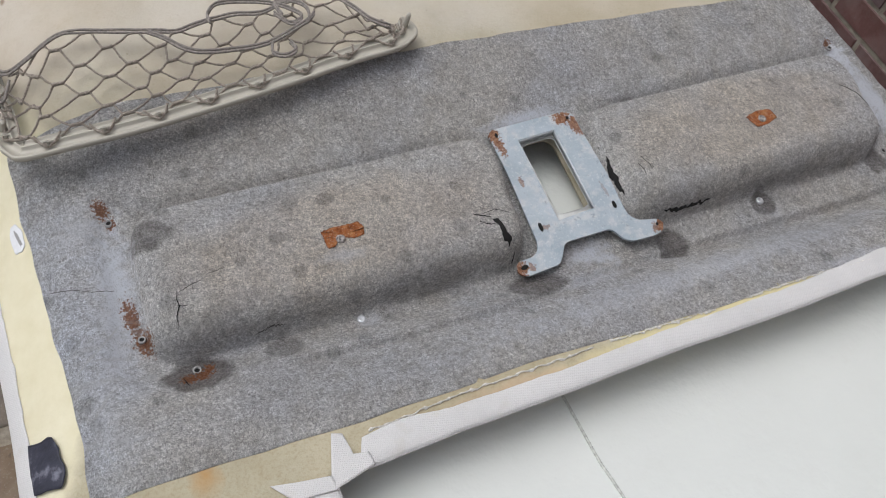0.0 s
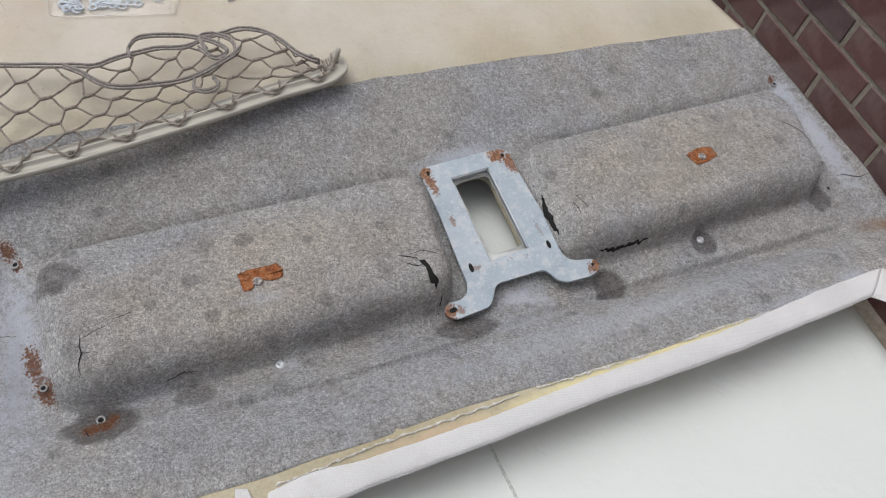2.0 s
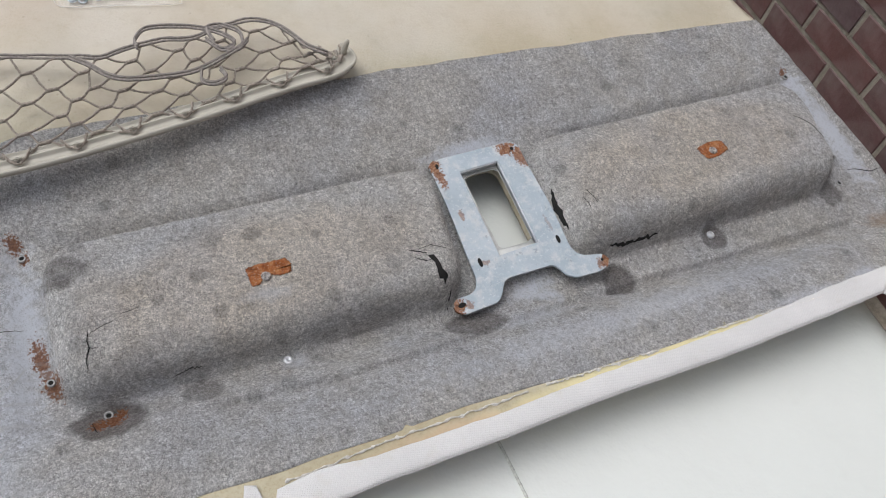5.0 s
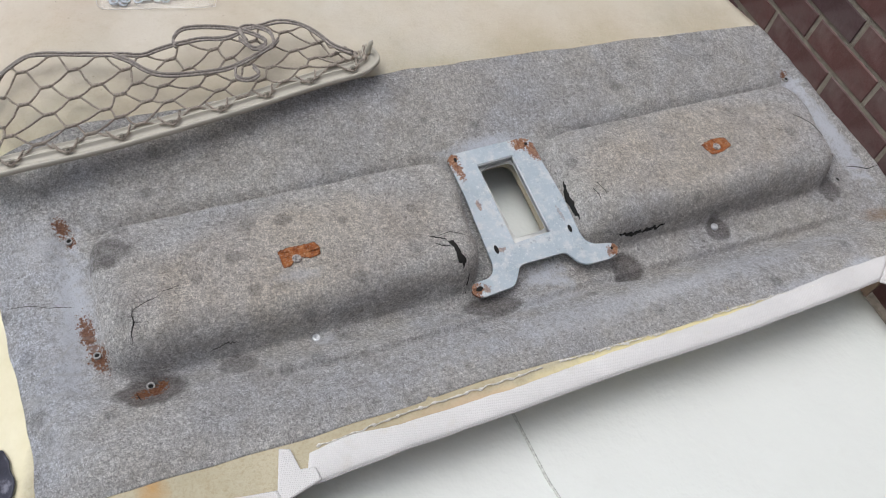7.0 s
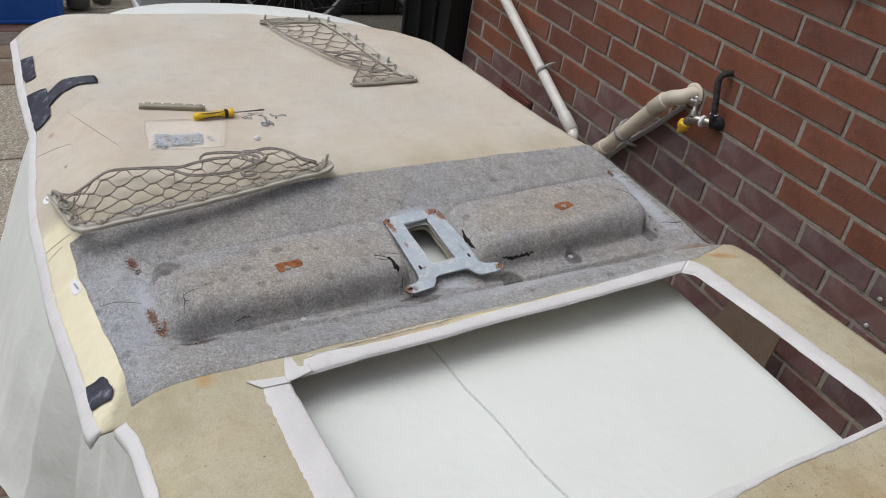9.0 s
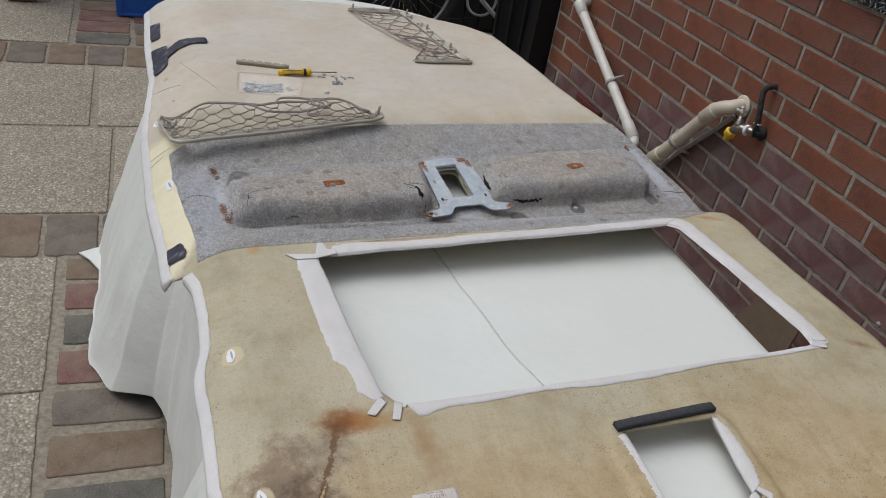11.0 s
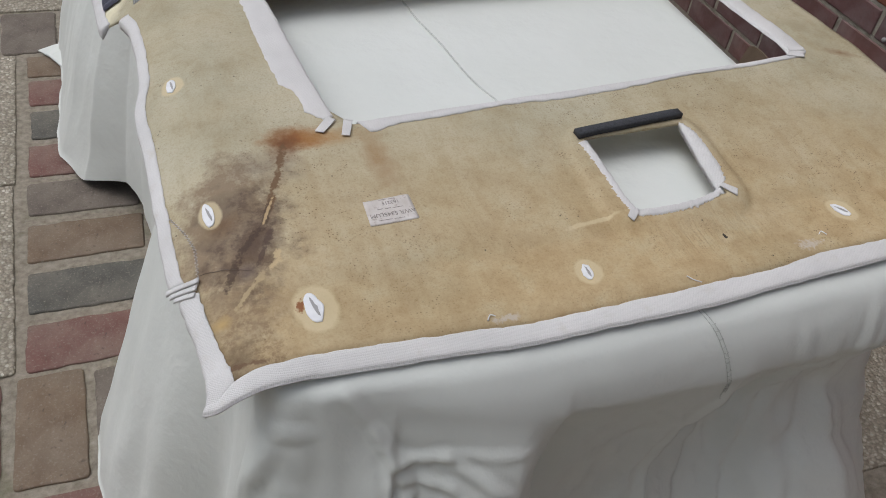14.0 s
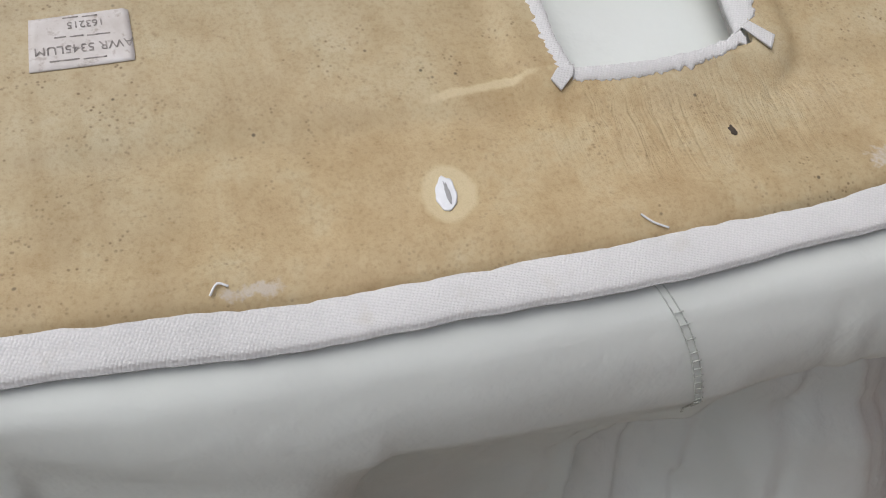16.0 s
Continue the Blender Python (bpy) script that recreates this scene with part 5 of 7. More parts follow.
# dark colour standing for the shade in fine creases
FELT_CREASE_SHADE = simple("felt_crease_shade", (0.085, 0.08, 0.075), 0.95, 0, 0.4, 400)


def crack(pts, w, zf=felt_z):
    """A dark, tapering split along a jagged line."""
    n = len(pts)
    left, right = [], []
    for i, (x, y) in enumerate(pts):
        x0, y0 = pts[max(i - 1, 0)]
        x1, y1 = pts[min(i + 1, n - 1)]
        d = Vector((x1 - x0, y1 - y0)).normalized()
        k = w * math.sin(math.pi * (i + .15) / (n - .7)) * (1 + .5 * nz(x * 300, y * 300))
        left.append((x - d.y * k, y + d.x * k))
        right.append((x + d.y * k, y - d.x * k))
    vs = [(x, y, zf(x, y) + (.0011 if w > .0005 else .0007)) for x, y in left + right]
    vs += [(x, y, z - .002) for x, y, z in vs]
    fs = []
    for i in range(n - 1):
        fs.append((i, n + i, n + i + 1, i + 1))
        fs.append((i, i + 1, 2 * n + i + 1, 2 * n + i))
        fs.append((n + i + 1, n + i, 3 * n + i, 3 * n + i + 1))
    return vs, fs


def jag(pts, n, amp, seed):
    return [(q.x + amp * nz(i * .45, seed), q.y + amp * nz(i * .45, seed, 7)) for i, q in enumerate(resample(pts, n))]


for pts, w, n, s in (([(-.056, -.702), (-.047, -.705), (-.039, -.709)], .0005, 14, 1), ([(-.022, -.738), (-.024, -.746)], .0009, 10, 5), ([(-.052, -.711), (-.042, -.716), (-.035, -.715)], .0004, 14, 15), ([(.1528, -.7282), (.167, -.7280), (.1786, -.7274), (.1926, -.7266), (.2113, -.7251)], .00055, 34, 2),
                     ([(-.3255, -.714), (-.3275, -.724), (-.3265, -.730), (-.330, -.738), (-.3305, -.746)], .0006, 44, 3), ([(.139, -.676), (.1425, -.683), (.1448, -.6892), (.1449, -.694)], .00016, 30, 14), ([(.132, -.684), (.135, -.692), (.1345, -.699)], .00014, 22, 24),
                     ([(.1125, -.6600), (.1118, -.6716), (.1124, -.6825), (.1126, -.6916), (.1138, -.7050)], .0014, 26, 6), ([(-.335, -.777), (-.331, -.792)], .0005, 8, 8),
                     ([(-.424, -.672), (-.412, -.677), (-.3908, -.6858), (-.374, -.6848)], .00012, 40, 17), ([(-.306, -.711), (-.318, -.7145), (-.3255, -.718)], .00022, 26, 18), ([(-.30, -.706), (-.285, -.703)], .00015, 14, 20), ([(-.328, -.729), (-.320, -.7315)], .0002, 12, 22), ([(-.268, -.7555), (-.256, -.7535), (-.247, -.7535)], .00016, 22, 19), ([(-.02, -.7075), (-.034, -.7015), (-.046, -.7035)], .0002, 20, 23), ([(.425, -.635), (.44, -.65), (.45, -.668)], .0003, 20, 9), ([(.500, -.690), (.525, -.70), (.545, -.697)], .0004, 14, 12)):
    part("crack", crack(jag(pts, n, .0009, s * 3.3), w * (.75 if w > .00035 else .6)), DARK if w > .00035 else FELT_CREASE_SHADE, headlining, "dark split in the felt" if w > .00035 else "fine crease in the felt")
tear = [(-.0268, -.7014), (-.0212, -.7027), (-.0190, -.7097), (-.0174, -.7211), (-.0123, -.7264), (-.0165, -.7342), (-.0181, -.7292), (-.0228, -.7289), (-.0225, -.7186), (-.0229, -.7102), (-.0268, -.7014)]
part("tear", patch([(q.x * .9 - .0148 + .001 * nz(q.x * 300, q.y * 300), q.y * .8 - .1505 + .001 * nz(q.x * 300, q.y * 300, 4)) for q in resample(tear, 41)[:-1]], felt_z, .0006, .0008), DARK, headlining, "black torn hole in the felt")
for pts, w, n, s in (([(-.401, -1.412), (-.375, -1.420), (-.352, -1.432)], .0003, 24, 21), ([(-.406, -.1633), (-.3822, -.2461), (-.3449, -.3503)], .0004, 20, 31), ([(-.464, -.244), (-.4377, -.2613), (-.4108, -.2793)], .0004, 20, 32), ([(-0.479, -0.498), (-0.439, -0.502)], .0004, 20, 33), ([(-0.475, -0.516), (-0.453, -0.512)], .0004, 20, 34)):
    part("crack", crack(jag(pts, n, .0015, s * 3.3), w * (.55 if s < 30 else .8), base), simple("scratched_board", (.12, .09, .07) if s < 30 else (.27, .235, .185), .9), headlining, "fine crack in the board" if s < 30 else "fine scratch in the board")

def z_plate(x, y):
    return .7615 + .05 * (x - .05) + .17 * (y + .607)


# pressed steel bracket with rusty corners
PLATE = [(.0014, -.6063), (.0058, -.6014), (.0152, -.6003), (.085, -.5955), (.096, -.5962), (.1006, -.6024), (.1027, -.6266), (.1097, -.6746), (.1112, -.7122), (.1122, -.7215), (.1165, -.728), (.1228, -.7314), (.1419, -.7342), (.1458, -.7403), (.1425, -.747), (.1321, -.7506), (.1059, -.7510), (.0972, -.7461), (.0906, -.7361), (.0866, -.733),
         (.0401, -.7354), (.0345, -.7376), (.0272, -.7500), (.0216, -.7560), (-.0124, -.7600), (-.0206, -.7556), (-.0214, -.7484), (-.0165, -.7437), (-.0014, -.7425), (.0058, -.7372), (.0086, -.728), (.0078, -.7069), (.0056, -.6486)]


def plate_shape(outer, inner, zf, t):
    """A flat plate with one hole, with thickness."""
    o = [(q.x, q.y) for q in resample(outer + outer[:1], 161)[:-1]]
    h_ = [(q.x, q.y) for q in resample(inner + inner[:1], 65)[:-1]]
    flat = o + h_
    tris = tessellate_polygon([[Vector((x, y, 0)) for x, y in o], [Vector((x, y, 0)) for x, y in h_]])
    m = len(flat)
    vs = [(x, y, zf(x, y) + t) for x, y in flat] + [(x, y, zf(x, y)) for x, y in flat]
    fs = []
    for q in tris:
        a3, b3, c3 = (Vector(flat[k]) for k in q)
        if (b3 - a3).cross(c3 - a3) < 0:
            q = tuple(reversed(q))
        fs += [tuple(q), tuple(k + m for k in reversed(q))]
    for first, n in ((0, len(o)), (len(o), len(h_))):
        for k in range(n):
            p, r = first + k, first + (k + 1) % n
            fs.append((p, r, r + m, p + m))
    return vs, fs


HOLE = [(.0303, -.6180), (.0736, -.6138), (.0818, -.7078), (.0386, -.7124)]
bracket = part("steel_bracket", plate_shape(PLATE, HOLE, z_plate, .0022), ZINC, headlining, "blue-grey zinc-plated steel bracket with rusty ends", smooth=False)
collar_in = [(.0363, -.6265), (.0385, -.6215), (.0420, -.6190), (.0488, -.6172), (.0690, -.6160), (.0725, -.6175), (.0745, -.6205), (.0752, -.6260), (.0815, -.6925), (.0808, -.6965), (.0785, -.6990), (.0735, -.7005), (.0506, -.7022), (.0472, -.7010), (.0450, -.6985), (.0442, -.6930)]
collar_in = [(q.x, q.y) for q in smooth_path([(x, y, 0) for x, y in collar_in], 4, True)]
part("opening_collar", plate_shape([(.020, -.608), (.082, -.604), (.092, -.714), (.029, -.719)], collar_in, lambda x, y: z_plate(x, y) - .0085, .003), simple("pale_collar", (.56, .56, .53), .6, 0, .15, 90), headlining, "pale rounded rim inside the bracket opening")
for p, q in ((HOLE[0], HOLE[1]), (HOLE[2], HOLE[3]), (HOLE[1], HOLE[2]), (HOLE[3], HOLE[0])):
    part("bent_lip", strip_box(p, q, .0020, .0040, -.0028, z_plate, 6), PALE_ZINC, bracket)
# flat dark ovals paint the shade in the bracket's slots
for x, y, rx, ry, tn in ((.0175, -.7150, .0020, .0048, 4), (.1023, -.7094, .0020, .0042, 4), (-.0135, -.7510, .0040, .0022, 10), (.1383, -.7400, .0014, .0016, 0), (.0093, -.6085, .0016, .0026, 0), (.0922, -.6040, .0016, .0018, 0)):
    part("slot", patch(oval(x, y, rx, ry, tn, 14), z_plate, .0004, .0027), DARK, bracket)


# ---- luggage nets ----
def rope(pts, r, pitch=.0046, seg=4):
    """Two strands twisted round each other along a path."""
    long = sum((Vector(pts[k + 1]) - Vector(pts[k])).length for k in range(len(pts) - 1))
    n = max(4, int(long / pitch * 5))
    q = resample(pts, n)
    strands = ([], [])
    ref = None
    for k in range(n):
        d = (q[min(k + 1, n - 1)] - q[max(k - 1, 0)]).normalized()
        ref = d.orthogonal() if ref is None else ref - d * ref.dot(d)
        ref.normalize()
        side = d.cross(ref)
        w = math.tau * long * k / (n - 1) / pitch
        for s_, turn in ((0, 0), (1, math.pi)):
            strands[s_].append(q[k] + (ref * math.cos(w + turn) + side * math.sin(w + turn)) * r * .5)
    return join(*[tube(s_, r * .64, seg) for s_ in strands])


def top_z(x, y):
    return felt_z(x, y) if y < felt_back(x) else base(x, y)


def luggage_net(at, rail, band, n_along, n_rows, cords_loose, pegs, label_, seed, first=0.0):
    """A plastic rail (its outer edge is given) with hooks, and a knotted net between it and an elastic band."""
    net = thing("luggage_net", at, label_, "luggage net", "roof luggage nets")
    edge = smooth_path(rail, 6)
    n = len(edge)
    vs, fs = [], []
    prof = [(-.021, -.0015), (0, -.0020), (.0012, .0005), (.0010, .0042), (-.0006, .0046), (-.0018, .0040), (-.0026, .0008), (-.0115, .0004), (-.0118, .0034), (-.0132, .0036), (-.0138, .0006), (-.0196, .0004), (-.0200, .0022), (-.0210, .0020)]
    m = len(prof)
    inner = []
    for k, p in enumerate(edge):
        d = edge[min(k + 1, n - 1)] - edge[max(k - 1, 0)]
        w = Vector((d.y, -d.x, 0)).normalized()
        thin = min(1, .45 + .55 * min(k, n - 1 - k) / 7)
        for a_, b_ in prof:
            vs.append(p + w * a_ * (thin if a_ < 0 else 1) + Vector((0, 0, b_)))
        inner.append(p - w * .0085 * thin + Vector((0, 0, .004)))
    for k in range(n - 1):
        for c_ in range(m):
            fs.append((k * m + c_, k * m + (c_ + 1) % m, (k + 1) * m + (c_ + 1) % m, (k + 1) * m + c_))
    fs += [tuple(range(m - 1, -1, -1)), tuple((n - 1) * m + c_ for c_ in range(m))]
    part("plastic_rail", (vs, fs), PLASTIC, net, "stone-grey plastic rail")
    for x, y, z, h_ in pegs:
        part("peg", lathe([(.0036, -.002), (.0030, h_ * .15), (.0026, h_ * .8), (.0018, h_)], (x, y, z), (0.1, -.12, 1), 10), PLASTIC, net)
    low = resample(inner[int(first * (n - 1)):], n_along * 2 + 1)
    high = resample(smooth_path(band, 8), n_along * 2 + 1)
    along = [(low[min(k + 1, n_along * 2)] - low[max(k - 1, 0)]).normalized() for k in range(n_along * 2 + 1)]

    def node(k, j):
        k = min(max(k, 0), n_along * 2)
        t = j / n_rows
        p = low[k].lerp(high[k], t)
        if j in (0, n_rows):
            return p
        rr = random.Random(k * 131 + j * 7 + seed)
        p = p + along[k] * (rr.uniform(-.004, .004) + .005 * math.sin(j * 1.7 + k * .3)) + Vector((0, rr.uniform(-.003, .003), 0))
        p.z = max(top_z(p.x, p.y) + .0025, p.z - .006 * math.sin(math.pi * t) + rr.uniform(-.001, .002))
        return p

    cords = []
    for j in range(n_rows):
        for k in range(j % 2, n_along * 2 + 1, 2):
            for di in (-1, 1):
                if 0 <= k + di <= n_along * 2:
                    p, q = node(k, j), node(k + di, j + 1)
                    d = along[k] * di
                    gap = min(.0045, (q - p).length * .22)
                    sag = Vector((0, 0, -.0012)) + along[k] * (.002 * nz(k * 1.3, j * 2.1, seed))
                    cords.append(rope([p, p + d * gap, p.lerp(q, .5) + sag, q - d * gap, q], .00115))
            if 0 < j:
                p, d = node(k, j), along[k]
                cords.append(rope([p - d * .0045, p, p + d * .0045], .0019, .004, 5))
    part("netting", join(*cords), CORD, net, "knotted grey-brown net")
    for k in range(2, n_along * 2, 2):
        p, d = low[k], along[k]
        w = Vector((-d.y, d.x, 0))
        part("hook", join(box(p.x - .0012, p.y - .0012, p.z - .005, p.x + .0012, p.y + .0012, p.z + .0045, .0004, 1), box(p.x - .0034, p.y - .0010, p.z + .0030, p.x + .0034, p.y + .0010, p.z + .0045, .0004, 1)), PLASTIC, net, smooth=False)
        part("lacing", rope(smooth_path([p + w * .011 - d * .011 + Vector((0, 0, .001)), p + w * .002 - d * .006, p - w * .003, p + w * .002 + d * .006, p + w * .011 + d * .011 + Vector((0, 0, .001))], 4), .0012), CORD, net)
    top_line = [node(k, n_rows) for k in range(n_along * 2 + 1)]
    for shift in (Vector((0, 0, .0005)), Vector((.001, .0032, .0012))):
        part("elastic_band", tube([p + shift + Vector((0, .0012 * nz(p.x * 60, p.y * 60, seed + shift.y * 900), 0)) for p in smooth_path(top_line, 3)], .00135, 6), ELASTIC, net)
    for loop in cords_loose:
        part("cord_loop", join(tube(smooth_path(loop, 7), .00135, 6), tube([p + Vector((.0006, .0029, .0008)) for p in smooth_path(loop, 7)], .0013, 6)), ELASTIC, net)
    return net


ELASTIC = simple("grey_elastic_cord", (0.27, 0.24, 0.215), 0.85, 0, 0.35, 400, 0.0006)
luggage_net((-.25, -.5, .77), [(-.4595, -.398, .744), (-.458, -.435, .752), (-.4544, -.460, .758), (-.447, -.513, .768), (-.443, -.542, .773), (-.436, -.558, .776), (-.424, -.567, .778), (-.3824, -.568, .785), (-.3235, -.5645, .791), (-.2601, -.5533, .794),
                               (-.1917, -.5396, .797), (-.1173, -.5224, .8005), (-.0708, -.514, .8027), (-.0532, -.5052, .8035), (-.0448, -.4954, .804), (-.0455, -.483, .804), (-.0526, -.4718, .8035)],
            [(-.450, -.405, .752), (-.442, -.440, .765), (-.424, -.462, .778), (-.407, -.451, .785), (-.378, -.438, .796), (-.348, -.4445, .801), (-.314, -.4535, .8044), (-.298, -.4534, .805), (-.2876, -.4636, .8056), (-.263, -.456, .807), (-.2387, -.4512, .808),
             (-.2176, -.448, .809), (-.194, -.4513, .810), (-.1666, -.4404, .811), (-.130, -.4343, .812), (-.107, -.4485, .812), (-.091, -.4757, .812), (-.072, -.490, .811)], 11, 7,
            [[(-.3022, -.4568, .806), (-.2886, -.4688, .807), (-.2757, -.4834, .807), (-.2602, -.4931, .808), (-.2299, -.496, .809), (-.1961, -.4941, .811), (-.1554, -.4734, .813), (-.1429, -.4618, .813)],
             [(-.2432, -.4557, .809), (-.2437, -.4439, .809), (-.2301, -.4297, .809), (-.1967, -.4342, .811), (-.1716, -.4451, .812), (-.1558, -.4632, .813), (-.1689, -.4716, .812), (-.1814, -.4546, .812)],
             [(-.1929, -.495, .811), (-.195, -.5084, .811), (-.1849, -.5139, .811), (-.1732, -.5088, .812), (-.1764, -.4967, .812)],
             [(-.174, -.4595, .812), (-.1774, -.4405, .812), (-.1625, -.4383, .812), (-.1485, -.4512, .813), (-.1513, -.4715, .813), (-.166, -.4735, .812)],
             [(-.452, -.415, .757), (-.446, -.445, .766), (-.450, -.475, .768), (-.436, -.49, .772), (-.428, -.47, .775)]],
            [(-.4535, -.402, .744, .012), (-.447, -.470, .762, .010), (-.4375, -.522, .772, .010), (-.0535, -.4835, .806, .017)], "grey luggage net on a curved plastic rail, lying loose", 3, .10)
NET2_RAIL = [(.108, -.186), (.15, -.188), (.19, -.187), (.235, -.184), (.250, -.176), (.250, -.155), (.236, -.10), (.224, -.02), (.213, .07), (.202, .15), (.192, .198), (.172, .215), (.13, .220), (.08, .216), (.036, .209)]
NET2_BAND = [(.112, -.176), (.122, -.160), (.134, -.14), (.146, -.115), (.150, -.10), (.135, -.09), (.115, -.06), (.098, -.02), (.085, .02), (.066, .06), (.052, .11), (.044, .16), (.042, .196)]


def raised(pts, h_):
    return [(x, y, top_z(x, y) + h_) for x, y in pts]


luggage_net((.15, .02, .79), raised(NET2_RAIL, .004), raised(NET2_BAND, .010), 10, 5,
            [raised([(.10, -.03), (.135, -.05), (.165, -.08), (.15, -.12), (.165, -.15), (.20, -.14)], .014), raised([(.115, -.06), (.15, -.045), (.18, -.06), (.19, -.10), (.17, -.13)], .014)],
            [(x, y, top_z(x, y) + .004, h_) for x, y, h_ in ((.045, .205, .018), (.150, .210, .014), (.190, .190, .014), (.208, .06, .014), (.226, -.08, .014), (.130, -.180, .012))], "grey luggage net on an angled plastic rail, sagging", 5)

# ---- tools and small parts on the board ----
sd = thing("screwdriver", (-.15, -.267, .797), "yellow and black screwdriver lying on the board", "screwdriver")
A, B, T = Vector((-.2175, -.2790, base(-.2175, -.279) + .0075)), Vector((-.1480, -.2755, base(-.148, -.2755) + .0080)), Vector((-.0925, -.2700, base(-.0925, -.27) + .0055))
ax_sd = (B - A).normalized()
part("grip", lathe([(.0040, 0), (.0066, .002), (.0074, .008), (.0070, .014), (.0058, .024), (.0054, .034), (.0060, .046), (.0066, .053)], A, ax_sd, 16), YELLOW, sd, "yellow plastic grip")
for turn in (-.35, .75, 2.1, 3.5, 4.7):
    up = Vector((-ax_sd.y, ax_sd.x, 0)).normalized()
    out = up * math.cos(turn) + Vector((0, 0, 1)) * math.sin(turn)
    part("grip_inlay", tube([A + ax_sd * d + out * r for d, r in ((.008, .0064), (.016, .0058), (.024, .0050), (.034, .0046), (.044, .0051), (.052, .0056))], [.0010, .0016, .0017, .0016, .0015, .0008], 8), simple("grey_grip_rubber", (.085, .085, .075), .7, 0, .2), sd, "dark grey rubber inlay")
part("collar", lathe([(.0066, .053), (.0073, .054), (.0073, .058), (.0068, .059)], A, ax_sd, 16), BLACK, sd, "black rubber collar")
part("nose", lathe([(.0068, .059), (.0074, .061), (.0072, .066), (.0066, .069), (.0020, .070)], A, ax_sd, 16), YELLOW, sd)
part("shank", tube([B - ax_sd * .001, B.lerp(T, .5), T], [.0013, .0013, .0016], 8), simple("dark_blade_steel", (.22, .22, .22), .45, .6, .3, 200), sd, "dark steel blade")

comb = thing("plastic_trim_strip", (-.24, -.226, .79), "notched stone-grey plastic trim strip", "trim strip")
p0, p1 = Vector((-.295, -.213, 0)), Vector((-.190, -.2415, 0))
part("strip", strip_box(p0.xy, p1.xy, .010, .0075, .0003, base, 10), KHAKI, comb)
side = Vector((p0.y - p1.y, p1.x - p0.x, 0)).normalized() * .0072
for k in range(7):
    q = p0.lerp(p1, (.06, .19, .35, .51, .68, .84, .98)[k]) + side
    part("notch", moved(box(-.0011, -.0040, .0, .0011, .0022, .0079, .0004, 1), Matrix.Translation((q.x, q.y, base(q.x, q.y))) @ Matrix.Rotation(-.27, 4, 'Z')), WHITE_CLOTH, comb, "pale cut edge of a notch")
for k in range(6):
    u0, u1 = (.085, .215, .375, .535, .705, .865)[k], (.165, .325, .485, .655, .815, .955)[k]
    part("tooth", strip_box((p0.lerp(p1, u0) + side).xy, (p0.lerp(p1, u1) + side).xy, .0046, .0072, .0003, base, 3), KHAKI, comb)

a = Mat("clear_bag_film", 0.18, 0, 0.5)
a.b.inputs["Transmission Weight"].default_value = 0.87
a.b.inputs["IOR"].default_value = 1.08
a.colour((0.95, 0.95, 0.95)).bump(a.noise(70, 4), 0.003, 0.6)
FILM = a.m
bag = thing("plastic_bag", (-.235, -.32, .797), "clear plastic bag part-filled with zinc washers", "plastic bag")


def film(dz, wob, sd_):
    vs, fs = [], []
    nu, nv = 22, 14
    for j in range(nv + 1):
        for i in range(nu + 1):
            u, v = i / nu, j / nv
            x = lerp(lerp(-.303, -.193, u), lerp(-.295, -.166, u), v) + .003 * nz(u * 4, v * 4, sd_)
            y = lerp(lerp(-.369, -.378, u), lerp(-.266, -.283, u), v) + .003 * nz(u * 4, v * 4, sd_ + 4)
            e = min(u, 1 - u, v * .8 + .02, 1 - v) * 6
            vs.append((x, y, base(x, y) + .0006 + dz * min(1, e) * (.6 + .8 * (nz(x * 60, y * 60, sd_) + .4)) + wob * (1 - v)))
    for j in range(nv):
        for i in range(nu):
            k = j * (nu + 1) + i
            fs.append((k, k + 1, k + nu + 2, k + nu + 1))
    return vs, fs


f_top = part("bag_film", film(.006, 0, 2.0), FILM, bag)
f_top.visible_shadow = False
rim = [(-.301, -.369), (-.25, -.373), (-.196, -.379), (-.188, -.372), (-.1715, -.3192), (-.166, -.286), (-.18, -.280), (-.23, -.274), (-.289, -.267), (-.298, -.274), (-.304, -.312), (-.306, -.345)]
part("bag_seam", tube([(q.x, q.y, q.z) for q in smooth_path([(x, y, base(x, y) + .0022) for x, y in rim], 6, True)], .00032, 5, True), simple("milky_film_edge", (.60, .58, .55), .4, 0, .1), bag)
washer_mesh = mesh_of("washer", *ring(.0046, .0027, .0009, (0, 0, 0), 18), WASHER, False)
rng = random.Random(11)
for k in range(78):
    if k < 76:
        u, v = rng.uniform(0, 1) ** 1.25, rng.uniform(0, 1)
        x, y = lerp(lerp(-.295, -.218, u), lerp(-.288, -.220, u), v), lerp(lerp(-.363, -.362, u), lerp(-.320, -.331, u), v)
    else:
        x, y = ((-.2065, -.3466), (-.2035, -.3560))[k - 76]
    w = new("washer", washer_mesh)
    w.location = (x, y, base(x, y) + .0012 + rng.uniform(0, .003))
    w.rotation_euler = (rng.uniform(-.08, .08), rng.uniform(-.08, .08), rng.uniform(0, 3))
    tagged(w, "small bright zinc-plated steel washer in the bag", "washer", "washers in the bag")


def screw_shape():
    s1 = lathe([(.0004, 0), (.0013, .002), (.0013, .0115), (.0016, .0118), (.0030, .0135), (.0030, .0143), (.0012, .0150)], (0, 0, 0), (1, 0, 0), 10)
    rings_ = [lathe([(.0013, .002 + .0014 * k), (.0018, .0025 + .0014 * k), (.0013, .0030 + .0014 * k)], (0, 0, 0), (1, 0, 0), 8) for k in range(6)]
    return join(s1, *rings_)


